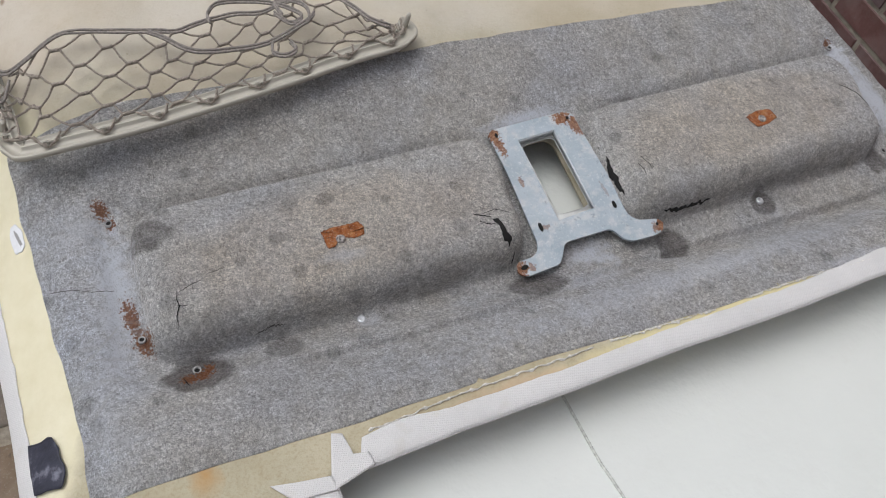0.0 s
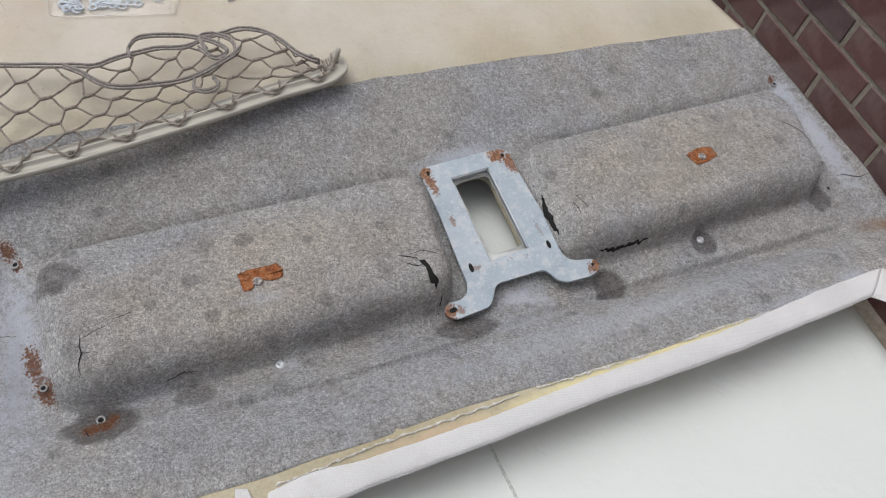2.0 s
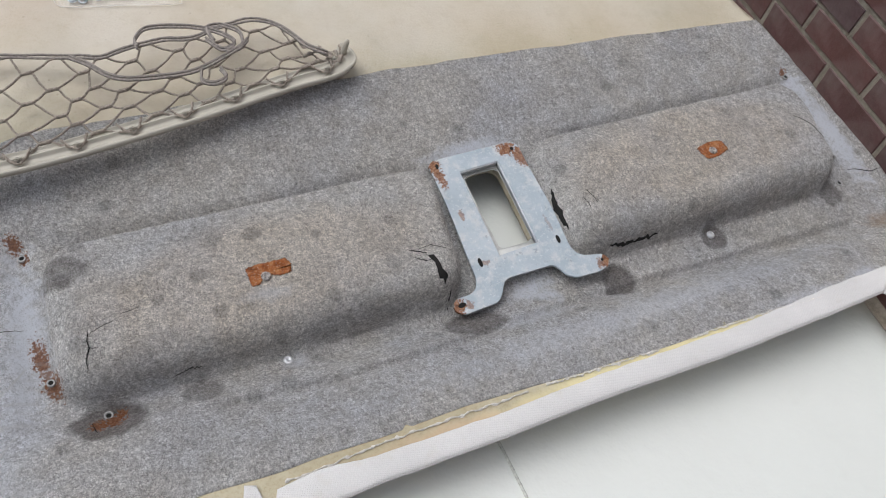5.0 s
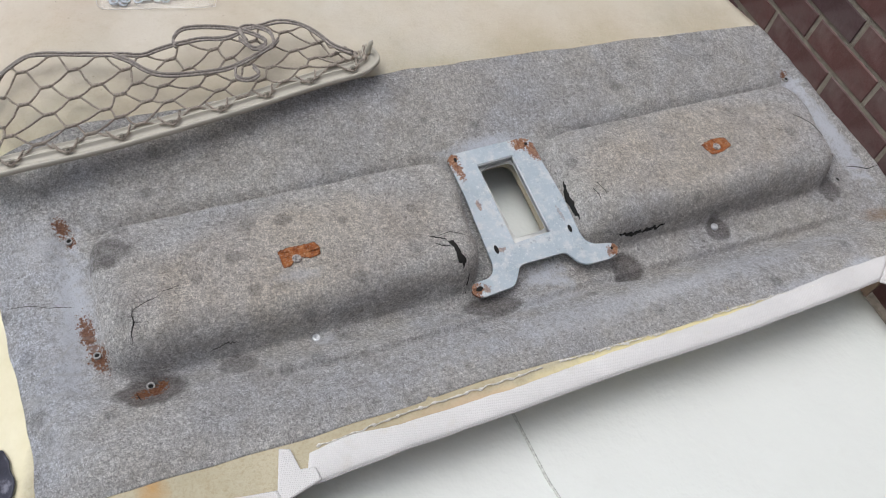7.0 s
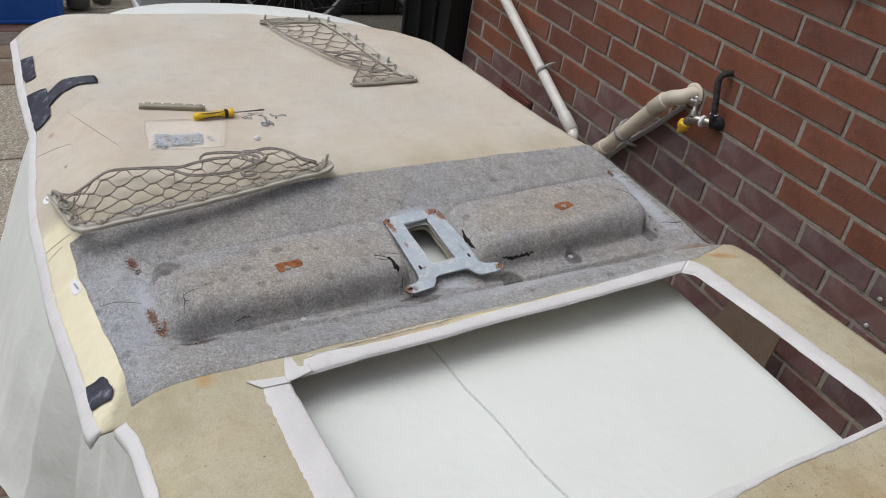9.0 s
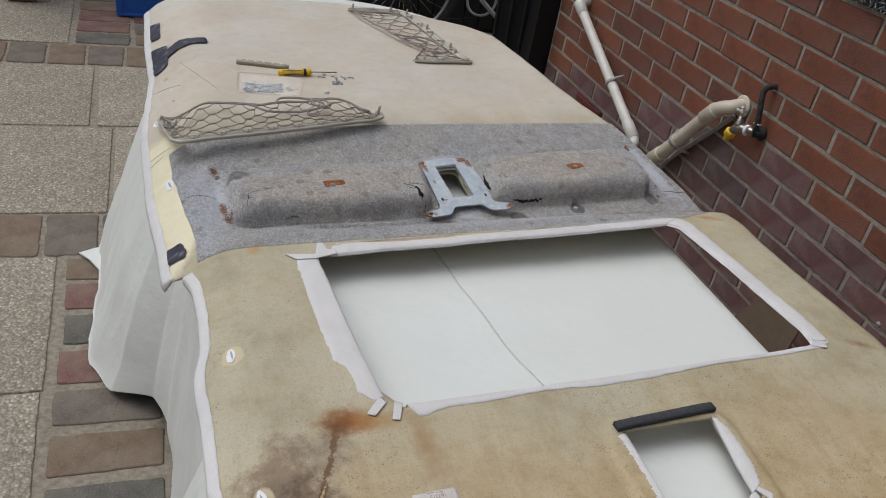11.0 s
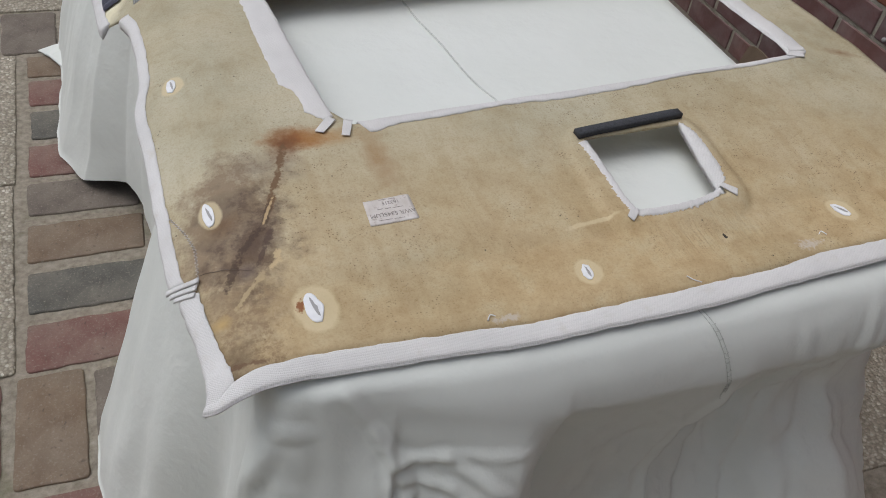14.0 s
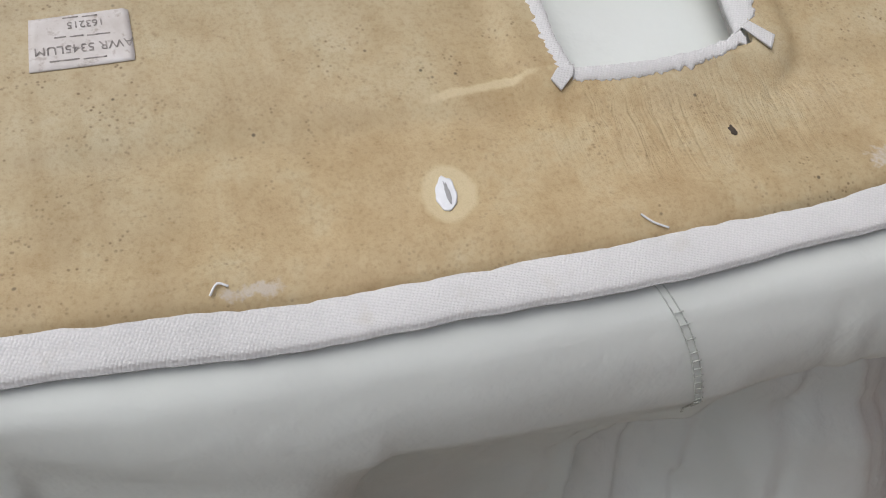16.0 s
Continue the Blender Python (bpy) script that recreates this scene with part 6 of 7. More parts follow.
screw_mesh = mesh_of("screw", *screw_shape(), simple("dull_zinc", (0.40, 0.42, 0.44), 0.4, 0.7, 0.2, 300), False)
for k in range(24):
    cx, cy, sx, sy = ((-.0987, -.3088, .0055, .0075), (-.118, -.282, .008, .006), (-.073, -.289, .007, .003))[0 if k < 15 else 1 if k < 19 else 2]
    x, y = rng.gauss(cx, sx), rng.gauss(cy, sy)
    w = new("screw", screw_mesh)
    w.location = (x, y, base(x, y) + .0020 + (.0012 if k % 3 == 0 else 0))
    w.scale = (.62, .62, .62)
    w.rotation_euler = (0, rng.uniform(-.12, .12), rng.uniform(0, 6.28))
    tagged(w, "small dull zinc screw lying on the board", "screw", "loose screws")
nut = solid("nut", join(ring(.0056, .0026, .004, (-.131, -.362, base(-.131, -.362) + .0002), 6), lathe([(.0040, .001), (.0036, .0042), (.0026, .0046)], (-.131, -.362, base(-.131, -.362) + .001), (0, 0, 1), 12)), STEEL,
            "single bright fastener cap on the board", "fastener", smooth=False)


# ---- waste pipes, tap and fittings on the wall ----
def pipe_run(name, pts, r, m, label_, sockets, clips):
    t_ = thing(name, (1.2, pts[-1][1], pts[-1][2]), label_, "waste pipe", "waste pipes")
    path = smooth_path(pts, 10)
    part("pipe", tube(path, r, 18), m, t_)
    for p, q in sockets:
        p, q = Vector(p), Vector(q)
        d = (q - p).normalized()
        part("socket", lathe([(r * 1.02, 0), (r * 1.16, .001), (r * 1.18, .004), (r * 1.16, (q - p).length - .001), (r * 1.02, (q - p).length)], p, d, 20), m, t_)
    for x, y, z, d in clips:
        d = Vector(d).normalized()
        c_ = part("pipe_clip", lathe([(r * 1.03, -.007), (r * 1.2, -.007), (r * 1.2, .007), (r * 1.03, .007)], (x, y, z), d, 20), CLIP_GREY, t_, "grey saddle clip")
        side = d.cross(Vector((1, 0, 0))).normalized()
        if side.z < 0:
            side = -side
        for k in (1, -1):
            e = Vector((x, y, z)) + side * k * r * 1.15
            part("lug", tube([e, e + side * k * .010 + Vector((.012, 0, 0)), e + side * k * .020 + Vector((.035, 0, 0))], [.005, .0055, .004], 8), CLIP_GREY, c_)
    return t_


pipe_run("white_waste_pipe", [(1.27, 1.118, .628), (1.225, 1.112, .622), (1.203, 1.095, .610), (1.2, 1.05, .589), (1.2, .9, .518), (1.2, .711, .43), (1.2, .56, .359), (1.2, .478, .32), (1.192, .448, .304), (1.165, .438, .296), (1.10, .43, .29), (1.0, .42, .285)], .0185, PIPE_WHITE,
         "white plastic waste pipe clipped to the brick wall", [((1.2, 1.105, .614), (1.2, 1.045, .586)), ((1.2, .535, .347), (1.2, .465, .315)), ((1.245, 1.114, .624), (1.215, 1.106, .618))], [(1.2, .711, .43, (0, .905, .425))])
pipe_run("cream_waste_pipe", [(1.27, .035, .632), (1.235, .035, .632), (1.212, .045, .622), (1.2, .075, .605), (1.2, .12, .558), (1.2, .22, .43), (1.2, .31, .318), (1.198, .345, .286), (1.185, .375, .272), (1.14, .405, .265), (1.02, .42, .26)], .0222, PIPE_CREAM,
         "aged cream plastic waste pipe angled down the wall", [((1.2, .085, .597), (1.2, .128, .548)), ((1.2, .285, .348), (1.2, .325, .304))], [(1.2, .226, .422, (0, .62, -.785))])
solid("slim_pipe", tube(smooth_path([(1.243, .052, .590), (1.243, .145, .483), (1.243, .271, .345), (1.243, .33, .24), (1.243, .345, .02)], 6), .0085, 10), CLIP_GREY, "slim grey pipe on the wall behind the waste pipe", "pipe")
solid("pipe_collar", lathe([(.026, 0), (.034, .002), (.034, .006), (.026, .008)], (1.251, .035, .632), (-1, 0, 0), 20), PIPE_CREAM, "cream sealing collar where the pipe enters the wall", "pipe collar")

tap = thing("garden_tap", (1.20, -.03, .545), "brass garden tap with yellow hose connector and black feed pipe", "tap")
part("spout", tube(smooth_path([(1.225, -.075, .596), (1.212, -.050, .594), (1.203, -.030, .590), (1.2, -.018, .578), (1.199, -.014, .566)], 6), .0125, 12), BRASS, tap)
part("hose_connector", lathe([(.0165, 0), (.0175, .004), (.0175, .018), (.0125, .020), (.0105, .024), (.009, .036), (.0068, .037)], (1.199, -.012, .572), (0, .35, -1), 16), YELLOW, tap, "ribbed yellow plastic hose connector")
part("bonnet", lathe([(.013, 0), (.014, .006), (.010, .010), (.010, .018), (.0065, .020), (.0065, .030)], (1.203, -.028, .596), (0, .12, 1), 14), BRASS, tap)
part("tap_handle", join(tube([(1.203, -.024, .624), (1.203, -.020, .645)], .0035, 8), tube([(1.222, -.022, .640), (1.203, -.021, .637), (1.184, -.020, .644)], [.004, .0035, .004], 8), lathe([(.003, 0), (.006, .004), (.003, .008)], (1.203, -.02, .646), (0, 0, 1), 10)), STEEL, tap, "worn chrome handle")
part("white_washer", lathe([(.016, 0), (.017, .001), (.017, .007), (.016, .008)], (1.211, -.054, .595), (.25, -.9, 0), 16), WHITE_CLOTH, tap)
part("wall_plate", join(lathe([(.02, 0), (.02, .006), (.013, .010), (.013, .03)], (1.25, -.084, .597), (-1, 0, 0), 16)), BLACK, tap)
part("feed_pipe", tube(smooth_path([(1.222, -.082, .602), (1.218, -.083, .625), (1.217, -.078, .655), (1.217, -.068, .690), (1.219, -.060, .715), (1.226, -.062, .732), (1.242, -.068, .738), (1.262, -.070, .738)], 6), .0088, 12), LAGGING, tap, "black lagged feed pipe")
part("lagging_tie", tube([(1.219, -.0825 + .0118 * math.cos(k * .63), .628 + .0) if k % 2 else (1.219 + .0118 * math.sin(k * .63), -.0825 + .0118 * math.cos(k * .63), .628) for k in range(10)], .0018, 6, True), STEEL, tap)

# air brick, cloth, leaning panel, door mat hung on the wall
air = thing("air_brick", (1.247, .905, .225), "red slatted air brick low in the wall", "air brick")
part("surround", box(1.243, .795, .205, 1.262, 1.015, .272, .002, 1), simple("red_plastic_grille", (0.085, 0.022, 0.018), 0.7), air, smooth=False)
for k in range(6):
    part("slat", box(1.236, .803, .211 + .010 * k, 1.245, 1.008, .2155 + .010 * k, .001, 1), simple("red_grille_slat", (0.13, 0.032, 0.025), 0.6) if k == 0 else bpy.data.materials["red_grille_slat"], air, smooth=False)

cl_v, cl_f = [], []
for j in range(13):
    for i in range(13):
        x, y = 1.09 + .012 * i, .57 + .010 * j
        r = math.hypot(i - 6, j - 6) / 6
        cl_v.append((x, y, max(.005, .262 - .06 * r ** 2 + .022 * nz(i * .5, j * .5, 2))))
for j in range(12):
    for i in range(12):
        cl_f.append((j * 13 + i, j * 13 + i + 1, j * 13 + i + 14, j * 13 + i + 13))
gully = solid("drain_surround", box(1.03, .36, 0, 1.24, .70, .215, .006, 1), simple("rough_concrete", (0.20, 0.185, 0.165), 0.95, 0, 0.25, 40, 0.003), "rough concrete drain surround below the waste pipes", "drain", smooth=False)
solid("crumpled_cloth", (cl_v, cl_f), simple("pale_blue_cloth", (0.42, 0.50, 0.58), 0.9, 0, 0.2, 70), "crumpled pale blue cloth on the drain", "cloth")

HARDBOARD = simple("brown_hardboard", (0.145, 0.105, 0.072), 0.75, 0, 0.12, 30, 0.0005)
pn = []
for y, z in [(-.585, 0), (-.585, .262), (-.50, .262)] + [(-.455 + .045 * math.cos(a_), .262 - .0 + .012 * math.sin(a_)) for a_ in np.linspace(math.pi, 0, 9)] + [(-.40, .20), (-.36, .12), (-.34, 0)]:
    pn.append((1.150 + (.262 - z) * -.12, y, z))
npn = len(pn)
solid("leaning_panel", ([p for p in pn] + [(x + .006, y, z) for x, y, z in pn], [tuple(range(npn)), tuple(reversed(range(npn, 2 * npn)))] + [((k + 1) % npn, k, npn + k, npn + (k + 1) % npn) for k in range(npn)]), HARDBOARD,
      "brown hardboard panel leaning low against the wall", "panel", smooth=False)


def mat_shape():
    rng_ = random.Random(2)
    vs, fs = [], []
    n = 30
    shapes = [([(x, y, z) for x, y, z in [(1.244, 0, 0)]], [])]
    tufts = []
    outline = [(-.10, 1.05), (-.22, 1.043), (-.33, 1.040), (-.365, 1.047), (-.39, 1.07), (-.402, 1.11), (-.402, 1.40), (-.38, 1.44), (-.12, 1.44), (-.09, 1.40), (-.085, 1.08)]
    front_v = [(1.236, y, z) for y, z in outline]
    back_v = [(1.248, y, z) for y, z in outline]
    m_ = len(outline)
    body = (front_v + back_v, [tuple(range(m_)), tuple(reversed(range(m_, 2 * m_)))] + [((k + 1) % m_, k, m_ + k, m_ + (k + 1) % m_) for k in range(m_)])
    for k in range(2400):
        y, z = rng_.uniform(-.398, -.09), rng_.uniform(1.045, 1.435)
        if not in_poly(y, z, outline):
            continue
        a_ = rng_.uniform(0, 6.28)
        l_ = rng_.uniform(.010, .018)
        p = Vector((1.236, y, z))
        tufts.append(tube([p, p + Vector((-.006, math.cos(a_) * l_ * .5, math.sin(a_) * l_ * .5)), p + Vector((-.004, math.cos(a_) * l_, math.sin(a_) * l_))], [.0014, .0013, .0007], 4))
    return body, join(*tufts)


mat_body, mat_tufts = mat_shape()
hung = thing("hanging_mat", (1.24, -.25, 1.04), "grey shaggy mat hung on the brick wall", "mat")
part("mat_backing", mat_body, BLACK, hung, smooth=False)
a = Mat("grey_mat_pile", 0.95, 0, 0.15)
a.colour(a.ramp(a.island(), [(0.0, (0.07, 0.075, 0.08)), (0.5, (0.16, 0.17, 0.18)), (1.0, (0.34, 0.35, 0.36))]))
tagged(part("pile", mat_tufts, a.m, hung), kind="stuff")

for y, z in ((-.712, .446), (-.712, .368)):
    solid("wall_plug", lathe([(.006, 0), (.006, .004), (.003, .006)], (1.251, y, z), (-1, 0, 0), 10), CLIP_GREY, "small grey plastic plug in the wall", "wall plug", "wall plugs")

# ---- the yard behind ----
BLUE = simple("blue_crate_plastic", (0.016, 0.10, 0.42), 0.4, 0, 0.12, 20)
crate = thing("plastic_crate", (-.36, 2.56, 0), "blue plastic crate holding tools, standing on the paving", "crate")
CX0, CX1, CY0, CY1, CH = -.575, -.215, 2.44, 2.70, .27
part("crate_base", box(CX0 + .01, CY0 + .01, .012, CX1 - .01, CY1 - .01, .022), BLUE, crate, smooth=False)


def crate_wall(x0, y0, x1, y1, nx, ny):
    """A side with rim, foot, corner ribs and a grip slot."""
    p, q = Vector((x0, y0, 0)), Vector((x1, y1, 0))
    d = (q - p).normalized()
    L = (q - p).length
    out = Vector((nx, ny, 0))
    m = Matrix((( d.x, out.x, 0, p.x), (d.y, out.y, 0, p.y), (0, 0, 1, 0), (0, 0, 0, 1)))
    g0, g1 = L * .32, L * .68
    bits = [box(0, -.004, .012, L, 0, .165), box(0, -.004, .165, g0, 0, CH), box(g1, -.004, .165, L, 0, CH), box(g0, -.004, .205, g1, 0, CH), box(-.004, 0, CH - .018, L + .004, .010, CH, .003, 1), box(-.002, 0, .012, L + .002, .007, .026, .002, 1),
            box(-.004, 0, .02, .022, .008, CH - .01, .002, 1), box(L - .022, 0, .02, L + .004, .008, CH - .01, .002, 1), box(g0 - .012, 0, .150, g1 + .012, .006, .165, .001, 1)]
    return moved(join(*bits), m)


for w in ((CX0, CY0, CX1, CY0, 0, -1), (CX1, CY0, CX1, CY1, 1, 0), (CX1, CY1, CX0, CY1, 0, 1), (CX0, CY1, CX0, CY0, -1, 0)):
    part("crate_side", crate_wall(*w), BLUE, crate, smooth=False)
solid("yellow_tool", join(tube([(-.47, 2.50, .16), (-.40, 2.50, .185), (-.36, 2.52, .19)], [.018, .02, .012], 10)), YELLOW, "yellow-handled tool inside the crate", "tool")
solid("black_tool", join(box(-.38, 2.48, .03, -.25, 2.62, .19, .012, 2)), BLACK, "black tool body inside the crate", "tool")


def jar_thing(x, y, r, h_, lid, label_):
    t_ = thing("storage_jar", (x, y, 0), label_, "jar", "storage jars")
    gl = bpy.data.materials.get("jar_glass")
    if gl is None:
        g_ = Mat("jar_glass", 0.08, 0, 0.5)
        g_.b.inputs["Transmission Weight"].default_value = 0.85
        g_.colour((0.75, 0.76, 0.70))
        gl = g_.m
    part("jar_body", lathe([(r * .9, .012), (r, .02), (r, h_ * .78), (r * .85, h_ * .84), (r * .82, h_ * .86)], (x, y, 0), (0, 0, 1), 22), gl, t_, "clear ribbed jar")
    part("jar_contents", lathe([(r * .86, .016), (r * .92, .03), (r * .92, h_ * .55), (r * .4, h_ * .58)], (x, y, 0), (0, 0, 1), 18), simple("mixed_fixings", (0.10, 0.085, 0.06), 0.7, 0.2, 0.6, 160, 0.003), t_)
    part("lid", lathe([(r * .86, h_ * .84), (r * .98, h_ * .85), (r, h_ * .90), (r, h_ * .97), (r * .93, h_), (r * .3, h_ + .001)], (x, y, 0), (0, 0, 1), 22), lid, t_)
    return t_


jar_thing(-.125, 2.66, .055, .20, YELLOW, "glass jar of fixings with a yellow lid")
jar_thing(-.01, 2.74, .046, .155, simple("green_lid_plastic", (0.04, 0.17, 0.05), 0.45), "dark glass jar with a green lid")

cab = thing("storage_box", (.30, 2.66, 0), "pale grey plastic storage box on the paving", "storage box")
GREYBOX = simple("pale_grey_plastic", (0.50, 0.51, 0.52), 0.5, 0, 0.06, 12)
part("box_body", join(box(.135, 2.52, .014, .475, 2.86, .62, .012, 2)), GREYBOX, cab)
part("box_lid", box(.118, 2.50, .60, .492, 2.88, .655, .012, 2), GREYBOX, cab)
part("box_foot", box(.122, 2.508, .012, .488, 2.87, .05, .006, 1), simple("white_plastic_trim", (0.66, 0.66, 0.66), 0.5), cab)

a = Mat("weathered_timber", 0.85, 0, 0.3)
g = a.noise(30, 6, 0.7, a.mapped((6, 6, 0.4)))
c = a.ramp(g, [(0.3, (0.13, 0.085, 0.035)), (0.55, (0.26, 0.18, 0.075)), (0.75, (0.33, 0.25, 0.13))])
a.colour(c).bump(g, 0.003, 0.7)
TIMBER = a.m
solid("timber_post", box(-1.088, 2.57, .012, -.948, 2.71, 1.3, .006, 1), TIMBER, "square weathered timber post standing on the slabs", "post", smooth=False)
pot = thing("plant_pot", (-.78, 2.98, 0), "brown plant pot with a rolled rim", "plant pot")
part("pot_body", lathe([(.055, .012), (.062, .02), (.085, .15), (.085, .155), (.075, .155), (.055, .03)], (-.80, 3.02, 0), (0, 0, 1), 22), simple("brown_clay", (0.13, 0.055, 0.03), 0.7), pot)
part("pot_rim", lathe([(.085, .135), (.097, .137), (.099, .165), (.09, .170), (.078, .165)], (-.80, 3.02, 0), (0, 0, 1), 22), bpy.data.materials["brown_clay"], pot)

# black gate leaf folded back at the corner of the house
GATE = simple("black_gate_paint", (0.006, 0.006, 0.007), 0.5, 0, 0.3, 50)
gate = thing("metal_gate", (1.17, 1.42, 0), "black painted slatted gate folded back beside the house corner", "gate")
part("gate_post", box(1.160, 1.370, .0, 1.30, 1.50, 2.1, .004, 1), GATE, gate, smooth=False)
part("gate_panel", join(moved(box(-.17, -.004, .05, 0, .004, 2.0), Matrix.Translation((1.20, 1.485, 0)) @ Matrix.Rotation(-.80, 4, 'Z'))), GATE, gate, smooth=False)
for k in range(3):
    part("gate_slat", moved(box(-.010, -.010, 0, .010, .010, 2.0, .002, 1), Matrix.Translation((1.165 - .045 * k, 1.47 + .05 * k, .012)) @ Matrix.Rotation(-.03, 4, 'Y')), GATE, gate, smooth=False)
for z in (.10, 1.0, 1.9):
    part("gate_rail", tube([(1.21, 1.44, z), (1.065, 1.58, z)], .010, 8), GATE, gate)

# ---- bicycle ----
FRAME_BLACK = simple("gloss_black_frame", (0.008, 0.008, 0.009), 0.25, 0, 0.2, 40)
SILVER = simple("spoke_steel", (0.42, 0.42, 0.43), 0.3, 0.8, 0.1, 100)
bike = thing("bicycle", (1.25, 2.25, 0), "black mountain bicycle parked in front of the dark backdrop", "bicycle")


def wheel(cx, cy, cz, R, nm):
    hub_z = Vector((cx, cy, cz))
    circ = [Vector((cx + (R - .026) * math.cos(k * math.tau / 64), cy, cz + (R - .026) * math.sin(k * math.tau / 64))) for k in range(64)]
    w_ = part("wheel", tube([(cx + (R - .058) * math.cos(k * math.tau / 64), cy, cz + (R - .058) * math.sin(k * math.tau / 64)) for k in range(64)], .010, 8, True), SILVER, bike, "spoked wheel")
    part("tyre", tube(circ, .026, 10, True), BLACK, w_)
    knobs = []
    for k in range(72):
        a_ = k * math.tau / 72
        for s in (-1, 0, 1):
            p = Vector((cx + (R - .001) * math.cos(a_), cy + s * .014, cz + (R - .001) * math.sin(a_)))
            knobs.append(moved(box(-.005, -.004, -.004, .003, .004, .004), Matrix.Translation(p) @ Matrix.Rotation(-a_, 4, 'Y')))
    tagged(part("tyre_tread", join(*knobs), BLACK, w_, smooth=False), kind="stuff")
    sp = []
    for k in range(28):
        a_ = k * math.tau / 28
        b_ = a_ + (.5 if k % 2 else -.5)
        sp.append(tube([(cx + .022 * math.cos(b_), cy + (.025 if k % 4 < 2 else -.025), cz + .022 * math.sin(b_)), (cx + (R - .062) * math.cos(a_), cy, cz + (R - .062) * math.sin(a_))], .0011, 4))
    tagged(part("spokes", join(*sp), SILVER, w_), kind="stuff")
    part("hub", lathe([(.012, -.05), (.024, -.03), (.016, -.02), (.016, .02), (.024, .03), (.012, .05)], hub_z, (0, 1, 0), 14), FRAME_BLACK, w_)
    return w_


RW = Vector((.80, 2.25, .33))
FW = Vector((1.88, 2.28, .33))
BB = Vector((1.235, 2.26, .285))
wheel(*RW, .33, "rear")
wheel(*FW, .33, "front")
HT, ST = Vector((1.73, 2.27, .78)), Vector((1.09, 2.255, .76))
tubes = []
for p, q, r in ((BB, ST, .017), (BB, HT, .022), (ST, HT, .019), (BB, RW + Vector((0, .05, 0)), .010), (BB, RW - Vector((0, .05, 0)), .010), (ST, RW + Vector((0, .05, 0)), .009), (ST, RW - Vector((0, .05, 0)), .009), (HT, FW + Vector((0, .06, 0)), .016), (HT, FW - Vector((0, .06, 0)), .016)):
    tubes.append(tube([p, q], r, 10))
part("bicycle_frame", join(*tubes), FRAME_BLACK, bike)
part("chainring", join(ring(.088, .074, .004, (0, 0, 0), 40)), SILVER, bike).matrix_basis = Matrix.Translation((BB.x, BB.y - .055, BB.z)) @ Matrix.Rotation(math.pi / 2, 4, 'X')
part("crank_arm", join(box(-.012, -.07, -.012, .17, -.056, .012, .004, 1)), SILVER, bike).matrix_basis = Matrix.Translation(BB) @ Matrix.Rotation(.7, 4, 'Y')
part("pedal", box(BB.x + .09, BB.y - .16, BB.z - .145, BB.x + .17, BB.y - .07, BB.z - .12, .005, 1), BLACK, bike)
part("derailleur", join(lathe([(.022, 0), (.024, .004), (.022, .008)], (RW.x + .02, RW.y - .07, RW.z - .075), (0, -1, 0), 14), lathe([(.022, 0), (.024, .004), (.022, .008)], (RW.x + .05, RW.y - .07, RW.z - .155), (0, -1, 0), 14),
                         tube([(RW.x, RW.y - .07, RW.z), (RW.x + .02, RW.y - .078, RW.z - .075), (RW.x + .05, RW.y - .078, RW.z - .155)], .008, 8)), FRAME_BLACK, bike)
part("chain", join(tube([(RW.x + .02, RW.y - .06, RW.z + .04), (BB.x, BB.y - .06, BB.z + .088)], .004, 6), tube([(RW.x + .055, RW.y - .066, RW.z - .175), (BB.x, BB.y - .06, BB.z - .088)], .004, 6)), FRAME_BLACK, bike)
part("saddle", box(ST.x - .16, ST.y - .06, .93, ST.x + .10, ST.y + .06, .97, .02, 2), BLACK, bike)
part("seat_post", tube([ST, ST + Vector((-.03, 0, .16))], .014, 10), SILVER, bike)
part("handlebar", tube([HT + Vector((.02, -.28, .16)), HT + Vector((-.02, 0, .15)), HT + Vector((.02, .28, .16))], .014, 10), FRAME_BLACK, bike)

# ---- plain enclosure of the yard: dark backdrop and plain walls ----
# near-black boards added in place of the dark, shaded background
a = Mat("dark_backdrop_boards", 0.8, 0, 0.3)
g = a.noise(14, 5, 0.65, a.mapped((5, 5, 0.5)))
a.colour(a.ramp(g, [(0.3, (0.010, 0.009, 0.008)), (0.7, (0.028, 0.023, 0.018))])).bump(g, 0.003, 0.6)
BACKDROP = a.m
fence = solid("wall_north", box(-6, 3.62, 0, 4, 3.70, 2.2), BACKDROP, "dark board backdrop added for the shaded far end of the yard", "fence", kind="structure", smooth=False)
for k in range(8):
    x = -.1 + .085 * k
    part("fence_board", box(x, 3.597, .03, x + .079, 3.618, 2.15, .002, 1), BACKDROP, fence, "", False)
# added panel keeps the space behind the bicycle dark
screen = solid("fence_panel", box(.53, 2.56, 0, 2.6, 2.60, 2.1), BACKDROP, "dark board backdrop added for the shade behind the bicycle", "fence panel", smooth=False)
for k in range(22):
    x = .532 + .094 * k
    part("fence_board", box(x, 2.540, .02, x + .088, 2.562, 2.12, .002, 1), BACKDROP, screen, "", False)
pale = simple("pale_render_wall", (0.40, 0.405, 0.385), 0.9, 0, 0.15, 6, 0.002)
# unseen wall, its height set to dim faces turned south
solid("wall_south", box(-6, -5.2, 0, 4, -5.0, 3.4), pale, "unseen plain wall added to block the low southern sky", "wall", kind="structure", smooth=False)
solid("wall_west", box(-4.6, -6.1, 0, -4.4, 3.62, 1.8), pale, "plain rendered garden wall closing the yard", "wall", kind="structure", smooth=False)


# ---- brick wall ----
WX = 1.25
